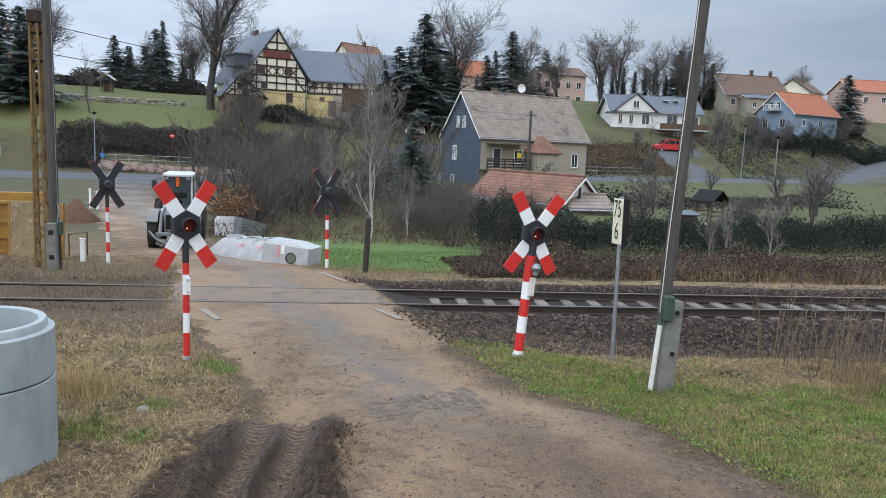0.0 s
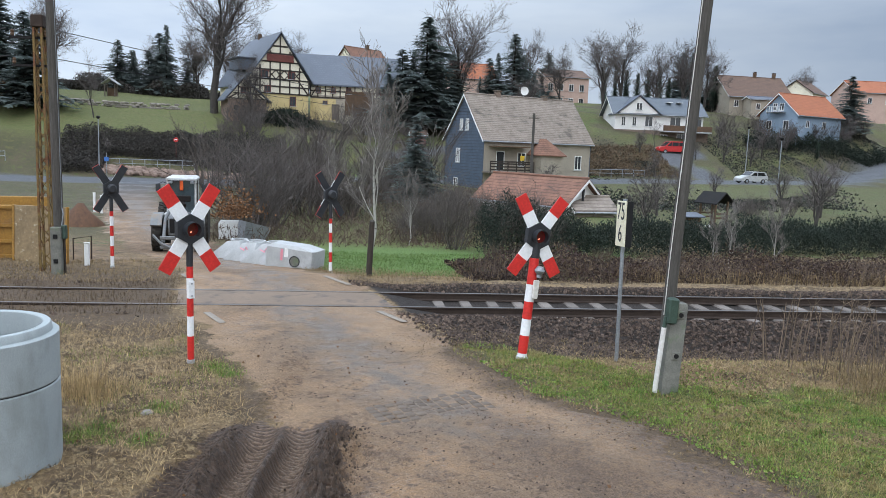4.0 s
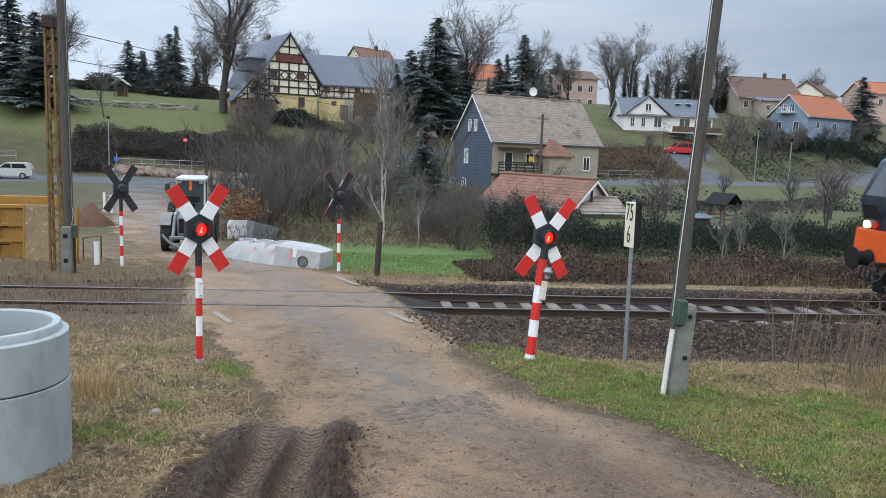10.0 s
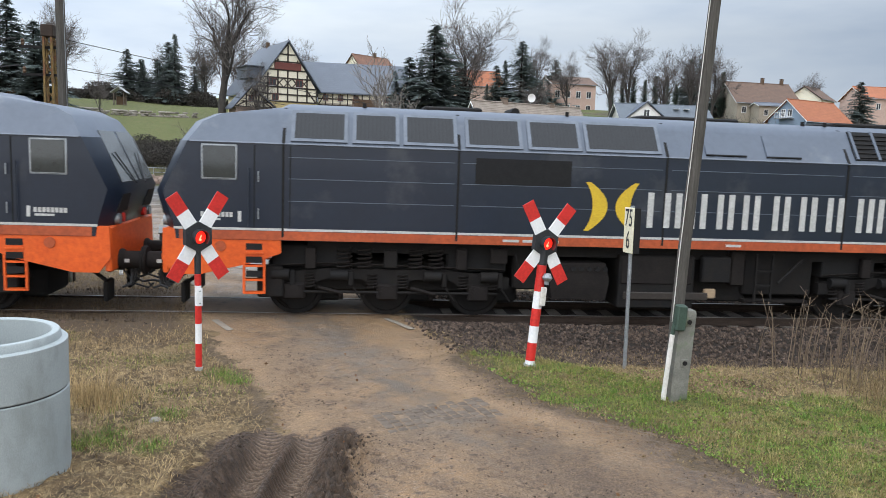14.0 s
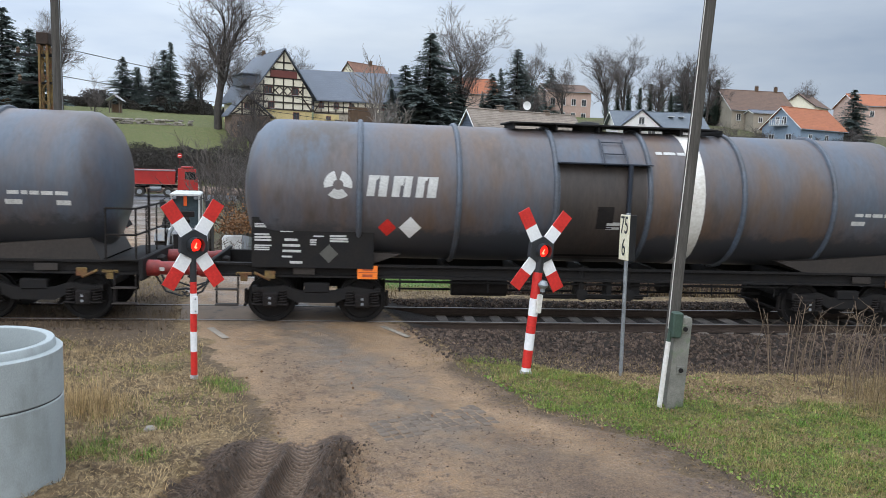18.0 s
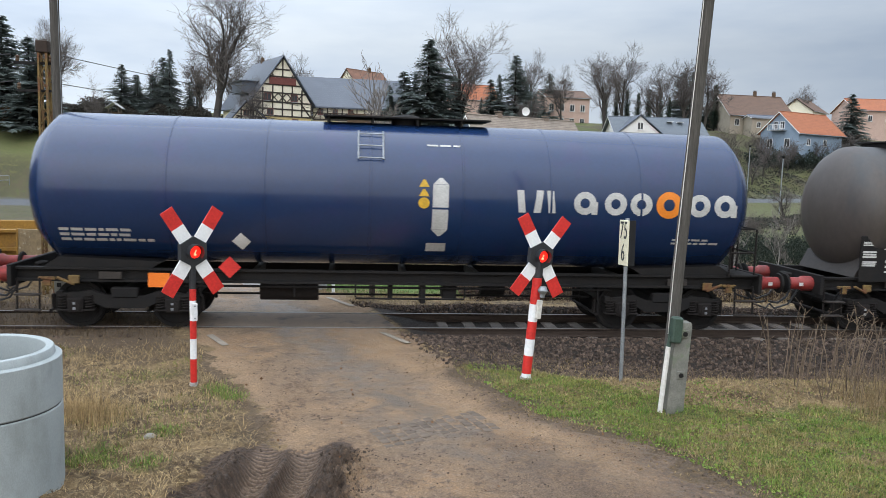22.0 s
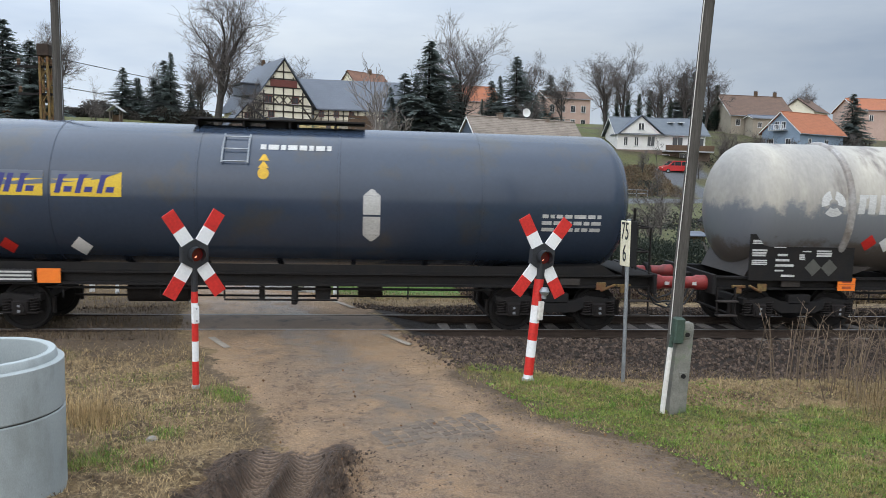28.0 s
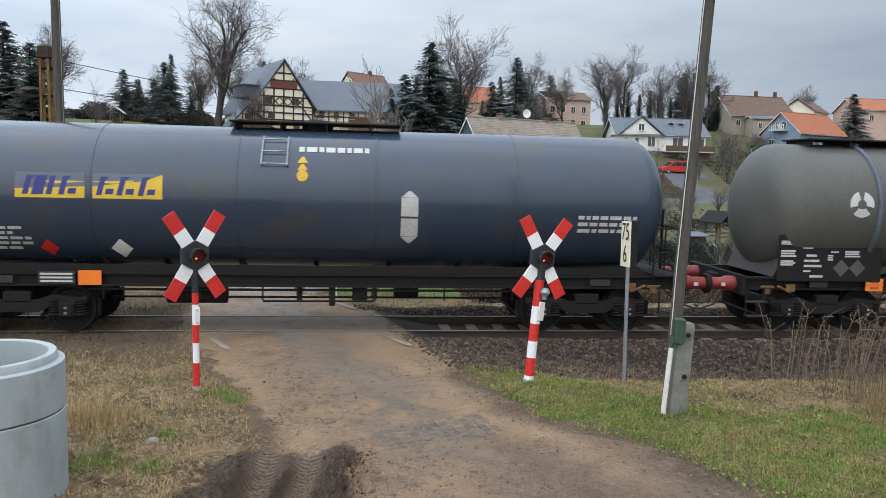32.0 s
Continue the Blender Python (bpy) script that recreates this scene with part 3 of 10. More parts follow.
# stones of the ballast
bs = Build()
rb = random.Random(11)
for k in range(52000):
    x, y = rb.uniform(-6, 15), rb.uniform(-3.9, 2.1)
    if abs(x - float(lane_x(y))) - float(lane_half(y)) < rb.uniform(-0.1, 0.5) or (x < 0 and y < -1.9):
        continue
    if x < 0 and rb.random() < 0.975:
        continue
    z = max(gz(x, y), -9) if abs(y) > 1.4 else -0.262
    s = rb.uniform(0.022, 0.055)
    r = Euler((rb.uniform(0, 6), rb.uniform(0, 6), rb.uniform(0, 6))).to_matrix().to_4x4()
    q = [(s * rb.uniform(0.7, 1.3) * a, s * rb.uniform(0.7, 1.3) * c, s * rb.uniform(0.5, 1.0) * d) for a, c, d in ((1, 0, 0), (-1, 0, 0), (0, 1, 0), (0, -1, 0), (0, 0, 1), (0, 0, -1))]
    bs.add(q, [(0, 2, 4), (2, 1, 4), (1, 3, 4), (3, 0, 4), (2, 0, 5), (1, 2, 5), (3, 1, 5), (0, 3, 5)], Matrix.Translation((x, y, z + 0.006)) @ r)
tagged(bs.done("ballast", "ballast", sharp=10), "brown-grey crushed stone ballast under the track", "ballast", kind="stuff")
# asphalt infill of the crossing
deck = Build()
for y0, y1 in ((-0.69, 0.69),):
    rows_ = []
    for y in np.linspace(y0, y1, 6):
        c, h = float(lane_x(y)), float(lane_half(y)) + 0.15
        rows_.append([(c - h + 2 * h * i / 12, y, -0.005) for i in range(13)])
    deck.loft(rows_, closed=False, caps=False)
mm("deck", (0.15, 0.112, 0.083), (0.20, 0.142, 0.098), rough=0.8, scale=1.1, fine=45, bump=0.3, c3=(0.075, 0.065, 0.058), c3scale=1.7, c3at=0.6)
tagged(deck.done("crossing_deck", "deck"), "worn asphalt deck of the level crossing smeared with mud", "road surface", kind="structure")
# painted edge strokes
for x, y, turn, ln in ((-2.42, -1.95, 27, 0.95), (0.86, -1.75, 27, 1.0), (-3.75, 2.2, 28, 0.8), (-0.25, 2.1, 28, 1.3)):
    s = Build()
    s.box((0, 0, 0), (0.13, ln, 0.006), ch=0.001)
    o = s.done("road_marking", "line_white")
    o.matrix_world = pose(x, y, gz(x, y) + 0.012, 0, 0, turn)
    tagged(o, "worn white edge stroke painted on the lane", "road marking", group="edge strokes at the crossing")


# ---- level crossing signs ----
def st_andrew(label, x, y, face, lean, lit, cz=1.92, stout=1.0):
    """Crossing sign: two red-white boards, a hexagonal lamp, a banded post. Returns the lamp's turning insert."""
    height = cz - gz(x, y)
    t = thing("crossing_sign", label, "crossing sign", pose(x, y, gz(x, y), lean[0], lean[1], face), group="signs at the level crossing")
    bands = [("red_film", 0.03), ("white_film", 0.38), ("red_film", 0.68), ("white_film", 0.95), ("red_film", 1.25), ("black_paint", 1.42), (None, height)]
    if stout > 1.2:
        bands = [("white_film", 0.0), ("red_film", 0.08), ("white_film", 0.37), ("red_film", 0.64), ("white_film", 0.92), ("red_film", 1.2), ("black_paint", 1.62), (None, height)]
    if not lit:
        bands = [("white_film", 0.0), ("red_film", 0.28), ("white_film", 0.56), ("red_film", 0.84), ("white_film", 1.12), ("red_film", 1.38), ("black_paint", 1.52), (None, height)]
    Build().rod((0, 0, -0.3), (0, 0, height - 0.1), 0.042 * stout, n=16).done("post", "galvanised", t)
    Build().rod((0, 0, -0.02), (0, 0, 0.05), 0.06 * stout, n=14).done("foot", "concrete", t, "pale concrete foot")
    for (mname, z0), (_, z1) in zip(bands, bands[1:]):
        Build().lathe([(0.0475 * stout, z0 + 0.03), (0.0475 * stout, z1 + 0.028)], 18).done("band", mname, t)
    for sgn in (1, -1):
        for end in (1, -1):
            a = radians(32.6) * sgn
            d = Vector((math.sin(a), 0, math.cos(a))) * end
            side = Vector((math.cos(a), 0, -math.sin(a)))
            back = 0.0
            for r0, r1, front in ((0.13, 0.42, "white_film"), (0.42, 0.715, "red_film")):
                b = Build()
                q = []
                for yy in (-0.03, -0.012):
                    q.append([Vector((0, yy, height)) + d * r + side * s for r, s in ((r0, -0.1), (r1, -0.1), (r1, 0.1), (r0, 0.1))])
                b.loft(q)
                b.done("board", front, t)
            b = Build()
            b.loft([[Vector((0, yy, height)) + d * r + side * s for r, s in ((0.1, -0.097), (0.71, -0.097), (0.71, 0.097), (0.1, 0.097))] for yy in (-0.011, -0.002)])
            b.done("backing", "black_paint", t, "black rear face")
    hexa = [(0.225 * math.sin(radians(60 * k)), height + 0.225 * math.cos(radians(60 * k))) for k in range(6)]
    Build().prism(hexa, "y", -0.06, 0.05).done("lamp_plate", "black_paint", t, "black hexagonal lamp plate")
    hood = Build()
    outer = [(0.115 * math.cos(a), height + 0.115 * math.sin(a)) for a in np.linspace(-0.9, math.pi + 0.9, 26)]
    inner = [(0.105 * math.cos(a), height + 0.105 * math.sin(a)) for a in np.linspace(-0.5, math.pi + 0.5, 22)]
    hood.prism(outer + inner[::-1], "y", -0.19, -0.055)
    hood.done("hood", "black_paint", t, "black hood over the lamp")
    rear = Build()
    rear.lathe([(0.13, 0.05), (0.13, 0.12), (0.09, 0.17)], 20, pose(0, 0, height), axis="y")
    rear.done("lamp_housing", "black_paint", t)
    # the lamp insert: one face glows, the other is dark glass
    ins = Build().lathe([(0.0, 0.006), (0.098, 0.006), (0.098, 0.002), (0.0, 0.002)], 24, axis="y", caps=False).done("lamp_insert", "lamp_dark", t, "red signal lamp that flashes")
    ins.matrix_basis = pose(0, -0.075, height)
    Build().lathe([(0.0, -0.006), (0.093, -0.005), (0.093, -0.001), (0.0, -0.001)], 24, axis="y", caps=False).done("glow", "lamp_glow", ins)
    core = Build()
    core.box((0.012, -0.009, -0.005), (0.018, 0.004, 0.085), pose(0, 0, 0, 0, 25, 0), ch=0.001)
    core.rod((-0.005, -0.009, -0.03), (0.02, -0.009, -0.045), 0.018)
    core.done("filament_glow", "lamp_core", ins)
    return t, ins


sign_l, lamp_l = st_andrew("red and white crossing sign, flashing lamp, banded post", -2.27, -4.81, 34, (0, -0.4), True, 1.98)
sign_r, lamp_r = st_andrew("red and white crossing sign leaning on its banded post", 2.80, -4.5, 13, (0, 4.6), True, 1.965, 1.6)
sign_fl, _ = st_andrew("crossing sign seen from its black back beside the lane", -6.41, 5.5, 213, (0, 0), False, 1.81)
sign_fr, _ = st_andrew("crossing sign seen from its black back beside the meadow", -0.48, 5.5, 211, (0, 1.0), False, 1.83)
# small bell and cable box on the leaning sign
bl = Build().lathe([(0.0, 0.075), (0.05, 0.062), (0.082, 0.0), (0.07, -0.03), (0.04, -0.06), (0.04, -0.11), (0.0, -0.12)], 18, pose(0.045, -0.14, 1.47), caps=False).done("bell", "galvanised", sign_r, "grey warning bell")
Build().box((0.035, -0.1, 1.16), (0.085, 0.06, 0.30), ch=0.01).done("cable_box", "white_worn", sign_r, "grey cable box")
Build().box((0, -0.055, 1.11), (0.085, 0.02, 0.26), ch=0.004).done("plate", "white_film", sign_l, "white plate with bolts")
for z in (1.02, 1.2):
    Build().rod((0, -0.06, z), (0, -0.075, z), 0.012, n=8).done("bolt", "galvanised", sign_l)

# kilometre post
km = thing("kilometre_post", "cream kilometre board with black figures on a grey tube", "track sign", pose(4.47, -4.25, gz(4.47, -4.25), 0, -1.5, -81))
Build().rod((0, 0, -0.3), (0, 0, 2.67), 0.032, n=14).done("tube", "galvanised", km)
Build().rod((0, 0, 2.67), (0, 0, 2.70), 0.036, n=14).done("cap", "galvanised", km)
Build().box((0, -0.05, 2.30), (0.30, 0.02, 0.74), ch=0.006).done("board", "sign_cream", km)
Build().box((0.155, 0.01, 2.30), (0.02, 0.11, 0.74), ch=0.006).done("board", "dark_void", km, "black back of the rear board")
for txt, z, size in (("75", 2.49, 0.30), ("6", 2.13, 0.30)):
    cu = bpy.data.curves.new("figure", "FONT")
    cu.body, cu.size, cu.extrude, cu.align_x, cu.align_y = txt, size, 0.002, "CENTER", "CENTER"
    tmp = new("figure", cu)
    meh = bpy.data.meshes.new_from_object(tmp)
    bpy.data.objects.remove(tmp)
    meh.materials.append(M["black_paint"])
    fo = new("figure", meh)
    fo.parent = km
    fo.matrix_basis = pose(0, -0.064, z, 90, 0, 0) @ Matrix.Diagonal((0.82, 1.35, 1, 1))

# telegraph pole on its concrete stub
px, py = 4.50, -6.2
pole = thing("telegraph_pole", "leaning weathered wooden pole bolted to a concrete stub", "pole", pose(px, py, gz(px, py)))
Build().tube([(-0.04, 0.12, 0.3), (0.01, 0.1, 2.0), (0.085, 0.08, 3.6), (0.3, 0.05, 8.2)], [0.088, 0.084, 0.08, 0.071], 16).done("mast", "pole_wood", pole)
Build().tube([(-0.11, 0.03, 1.1), (-0.076, 0.04, 2.0), (-0.001, 0.03, 3.6), (0.208, 0.02, 8.0)], 0.0065, 5).done("cable", "white_worn", pole, "pale cable clipped to the mast")
st = Build()
st.loft([[(x, y, z) for x, y in ((-0.12, -0.12), (0.12, -0.12), (0.12, 0.10), (-0.12, 0.10))] for z in (-0.4, 0.2)] + [[(x * 0.92 + 0.06, y, 1.24) for x, y in ((-0.12, -0.11), (0.12, -0.11), (0.12, 0.09), (-0.12, 0.09))]] + [[(x + 0.065, y, 1.28) for x, y in ((-0.1, -0.09), (0.1, -0.09), (0.1, 0.07), (-0.1, 0.07))]])
st.done("stub", "concrete_old", pole, "grey mossy concrete stub")
for z in (0.55, 1.13):
    Build().rod((0.02 + 0.04 * z, -0.15, z), (0.02 + 0.04 * z, -0.09, z), 0.035, n=6).done("bolt", "iron_dark", pole)
    Build().box((0.02 + 0.04 * z, -0.125, z), (0.11, 0.02, 0.11), ch=0.004).done("washer_plate", "concrete_old", pole)
mm("green_enamel", (0.045, 0.078, 0.058), (0.032, 0.055, 0.042), rough=0.55, scale=5)
Build().box((-0.12, -0.1, 1.18), (0.14, 0.15, 0.36), pose(0, 0, 0, 0, 3, 0), ch=0.02).done("junction_box", "green_enamel", pole, "green junction box")
Build().rod((-0.13, -0.1, 1.1), (-0.15, -0.1, 0.95), 0.03, n=10).done("gland", "green_enamel", pole)
Build().tube([(-0.15, -0.1, 0.95), (-0.19, -0.1, 0.4), (-0.215, -0.1, 0.02)], 0.034, 10).done("cable_guard", "white_worn", pole, "white cable guard tube")

# concrete shaft rings
ring = thing("shaft_rings", "two stacked pale grey concrete shaft rings on the grass", "concrete rings", pose(-3.6, -8.4, gz(-3.6, -8.4) - 0.02))
def shaft(z0, h, lip):
    ro, ri = 0.75, 0.60
    prof = [(ri, z0), (ro - 0.01, z0), (ro, z0 + 0.012), (ro, z0 + h - (0.09 if lip else 0.012)), (ro - 0.012, z0 + h - (0.08 if lip else 0.0))]
    if lip:
        prof += [(ro - 0.06, z0 + h - 0.075), (ro - 0.07, z0 + h - 0.01), (ro - 0.08, z0 + h)]
    prof += [(ri + 0.01, z0 + h), (ri, z0 + h - 0.01), (ri, z0)]
    return Build().lathe(prof, 64, caps=False)
shaft(0.0, 0.885, False).done("lower_ring", "concrete_pale", ring)
shaft(0.897, 0.56, True).done("upper_ring", "concrete_pale", ring)
Build().lathe([(0.71, 0.88), (0.735, 0.88), (0.735, 0.902), (0.71, 0.902), (0.71, 0.88)], 64, caps=False).done("joint_seal", "black_paint", ring, "dark rubber seal in the joint")
lb = Build().box((0, 0, 0), (0.1, 0.004, 0.1)).done("paper_label", "white_worn", ring, "small white paper label")
lb.matrix_basis = pose(0.2, -0.727, 1.17, 0, 0, 15)


# ---- the train ----
mm("frame_grey", (0.14, 0.162, 0.20), (0.10, 0.118, 0.147), rough=0.5, scale=2, bump=0.02, grain=0.2)
mm("loco_blue", (0.011, 0.018, 0.033), (0.0095, 0.015, 0.028), rough=0.36, scale=0.9, bump=0.02, c3=(0.033, 0.038, 0.05), c3scale=0.8, coat=0.15, grain=0.12)
mm("loco_grey", (0.092, 0.111, 0.146), (0.078, 0.095, 0.126), rough=0.45, scale=0.8, bump=0.02, c3=(0.125, 0.14, 0.165), c3scale=1.1, c3at=0.64, grain=0.12)
mm("hoop_steel", (0.082, 0.105, 0.140), (0.068, 0.070, 0.078), rough=0.5, scale=1.5, bump=0.05)
mm("hoop_dirty", (0.34, 0.33, 0.32), (0.19, 0.165, 0.145), rough=0.6, scale=1.2, bump=0.05, contrast=0.2)
mm("stripe_orange", (0.42, 0.082, 0.026), (0.31, 0.062, 0.024), rough=0.55, scale=1.5, bump=0.03)
mm("letter_white", (0.50, 0.50, 0.49), (0.40, 0.40, 0.39), rough=0.6, scale=4, bump=0.02)
mm("letter_yellow", (0.62, 0.42, 0.03), (0.54, 0.36, 0.03), rough=0.5, bump=0.02)
mm("letter_orange", (0.75, 0.22, 0.02), (0.68, 0.2, 0.02), rough=0.5, bump=0.02)
mm("letter_blue", (0.02, 0.025, 0.16), (0.02, 0.025, 0.14), rough=0.5, bump=0.02)
mm("plate_orange", (0.85, 0.20, 0.02), (0.75, 0.17, 0.02), rough=0.5, bump=0.02)
mm("warn_yellow", (0.62, 0.38, 0.03), (0.45, 0.27, 0.03), rough=0.6)
mm("tank_rusty", (0.070, 0.088, 0.118), (0.105, 0.070, 0.052), rough=0.42, scale=0.7, fine=14, bump=0.03, stretch=(1, 0.5, 0.32), contrast=0.24, c3=(0.062, 0.05, 0.045), c3scale=1.0, c3at=0.6, grain=0.22, coat=0.1)
mm("tank_brown", (0.058, 0.047, 0.042), (0.074, 0.064, 0.058), rough=0.45, scale=0.7, fine=14, bump=0.03, grain=0.2, stretch=(1, 0.6, 0.4), c3=(0.048, 0.048, 0.05), c3scale=0.9)
mm("tank_blue", (0.008, 0.028, 0.088), (0.007, 0.023, 0.074), rough=0.24, grain=0.1, scale=0.7, fine=14, bump=0.02, c3=(0.012, 0.024, 0.085), c3scale=1.0, coat=0.35)
mm("bay_brown", (0.052, 0.040, 0.034), (0.036, 0.030, 0.028), rough=0.5, scale=1.2, stretch=(2, 1, 0.4), bump=0.04)
mm("tank_slate", (0.031, 0.046, 0.074), (0.027, 0.04, 0.064), rough=0.2, grain=0.1, scale=0.7, fine=14, bump=0.03, c3=(0.04, 0.045, 0.052), c3scale=0.9, coat=0.15)
mm("tank_cream", (0.40, 0.372, 0.318), (0.27, 0.255, 0.232), rough=0.4, scale=0.8, fine=14, bump=0.03, stretch=(1.3, 0.5, 0.4), contrast=0.3, c3=(0.14, 0.12, 0.105), c3scale=1.1, c3at=0.63, grain=0.2, coat=0.1)
mm("tank_olive", (0.085, 0.085, 0.075), (0.062, 0.062, 0.056), rough=0.45, grain=0.2, scale=0.6, fine=14, bump=0.05)
mm("saddle_brown", (0.036, 0.028, 0.024), (0.026, 0.022, 0.02), rough=0.6, scale=2, bump=0.05)
mm("buffer_red", (0.27, 0.026, 0.024), (0.13, 0.02, 0.018), rough=0.5, scale=6)
mm("cab_glass", (0.025, 0.033, 0.035), (0.020, 0.025, 0.028), rough=0.06, spec=0.8, bump=0)
mm("grid_mesh", (0.030, 0.033, 0.037), (0.017, 0.018, 0.021), rough=0.7, scale=60, bump=0.4, fine=160)
mm("lamp_warm", (1.0, 0.85, 0.55), (1.0, 0.85, 0.55), rough=0.3, bump=0, emit=1.1)
mm("box_tan", (0.38, 0.28, 0.18), (0.28, 0.2, 0.13), rough=0.6)



def lower_flank(m, level, colour):
    """Second colour on the lower flank, with a ragged upper edge."""
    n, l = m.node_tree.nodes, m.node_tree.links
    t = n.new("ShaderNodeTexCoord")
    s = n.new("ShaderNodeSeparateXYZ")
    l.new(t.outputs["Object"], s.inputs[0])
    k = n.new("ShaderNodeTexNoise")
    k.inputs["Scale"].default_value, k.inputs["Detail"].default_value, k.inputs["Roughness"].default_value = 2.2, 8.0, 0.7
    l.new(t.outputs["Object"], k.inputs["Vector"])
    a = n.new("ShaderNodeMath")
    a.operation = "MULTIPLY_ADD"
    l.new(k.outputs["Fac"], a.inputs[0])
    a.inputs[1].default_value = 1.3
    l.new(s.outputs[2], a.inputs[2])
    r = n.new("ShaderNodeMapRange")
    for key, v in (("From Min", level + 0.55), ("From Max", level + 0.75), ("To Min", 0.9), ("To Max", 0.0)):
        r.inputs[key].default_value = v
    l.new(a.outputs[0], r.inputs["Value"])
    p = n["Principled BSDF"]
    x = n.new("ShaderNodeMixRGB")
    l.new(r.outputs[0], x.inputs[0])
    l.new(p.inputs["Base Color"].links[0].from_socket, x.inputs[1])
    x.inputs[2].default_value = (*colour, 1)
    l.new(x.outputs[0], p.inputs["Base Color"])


# cream paint peeled to blue-grey low down, darker brown below that
lower_flank(M["tank_cream"], 2.7, (0.125, 0.138, 0.158))
lower_flank(M["tank_cream"], 1.9, (0.082, 0.066, 0.054))
# rusty tanks turn darker towards the bottom
lower_flank(M["tank_rusty"], 1.95, (0.040, 0.043, 0.050))

WHEELS = []


def coil(b, x, y, z0, z1, r=0.1, m=None):
    pts = [(x + r * math.cos(a), y + r * math.sin(a), z0 + (z1 - z0) * a / (2 * math.pi * 5)) for a in np.linspace(0, 2 * math.pi * 5, 41)]
    b.tube(pts, 0.02, 4, m)


def wheelset(parent, x, r, thing_ob, brake=True):
    w = Build()
    for s in (-1, 1):
        m = pose(0, s * 0.7535, 0)
        w.lathe([(0.09, -0.09), (0.11, -0.07), (0.16, -0.03), (r - 0.09, -0.03), (r - 0.07, -0.065), (r, -0.06), (r, 0.045), (r + 0.03, 0.05), (r + 0.03, 0.07), (r - 0.07, 0.07), (r - 0.09, 0.03), (0.16, 0.03), (0.09, 0.08)] if s < 0 else
                [(0.09, -0.08), (0.16, -0.03), (r - 0.09, -0.03), (r - 0.07, -0.07), (r + 0.03, -0.07), (r + 0.03, -0.05), (r, -0.045), (r, 0.06), (r - 0.07, 0.065), (r - 0.09, 0.03), (0.16, 0.03), (0.11, 0.07), (0.09, 0.09)], 36, m, axis="y")
    w.rod((0, -1.0, 0), (0, 1.0, 0), 0.08, n=12)
    o = w.done("wheelset", "iron_dark", parent)
    o.matrix_basis = pose(x, 0, r)
    WHEELS.append((o, thing_ob, r, x))
    return o


def freight_bogie(t, xc):
    """Two-axle bogie with cast side frames."""
    fr = Build()
    for s in (-1, 1):
        y = s * 1.0
        side = [(-1.15, 0.62), (-1.15, 0.70), (-0.62, 0.76), (-0.35, 0.66), (0.35, 0.66), (0.62, 0.76), (1.15, 0.70), (1.15, 0.62), (0.72, 0.60), (0.38, 0.42), (-0.38, 0.42), (-0.72, 0.60)]
        fr.prism(side, "y", y - 0.06, y + 0.06)
        fr.box((0, y, 0.72), (0.5, 0.16, 0.2), ch=0.02)
    fr.box((0, 0, 0.62), (0.42, 2.0, 0.26), ch=0.03)
    for e in (-1, 1):
        fr.box((e * 1.2, 0, 0.66), (0.12, 2.1, 0.14), ch=0.01)
    bogie = fr.done("bogie", "iron_dark", t, "dark cast-steel bogie")
    bogie.matrix_basis = pose(xc, 0, 0)
    for e in (-1, 1):
        for s in (-1, 1):
            bx = Build()
            bx.box((0, 0, 0.47), (0.30, 0.2, 0.3), ch=0.03)
            bx.rod((0, s * -0.1, 0.46), (0, s * 0.13, 0.46), 0.105, n=14)
            for q in (-1, 1):
                coil(bx, q * 0.24, 0, 0.40, 0.66, 0.085)
                bx.box((q * 0.24, 0, 0.385), (0.22, 0.22, 0.03), ch=0.006)
            o = bx.done("axle_box", "iron_brown", bogie)
            o.matrix_basis = pose(e * 0.9, s * 1.02, 0)
            tick = Build()
            tick.box((0, 0, 0), (0.05, 0.012, 0.05), ch=0.003)
            tick.box((0, 0, 0.1), (0.045, 0.012, 0.045), ch=0.003)
            o = tick.done("axle_mark", "galvanised", bogie)
            o.matrix_basis = pose(e * 0.9, s * 1.155, 0.42)
        wheelset(bogie, e * 0.9, 0.46, t)
        for s in (-1, 1):
            for q in (-1, 1):
                Build().box((e * 0.9 + q * 0.5, s * 0.76, 0.48), (0.06, 0.09, 0.32), ch=0.01).done("brake_block", "iron_brown", bogie)
        Build().rod((e * 0.9 - 0.5, -0.95, 0.34), (e * 0.9 - 0.5, 0.95, 0.34), 0.03).done("brake_beam", "iron_brown", bogie)


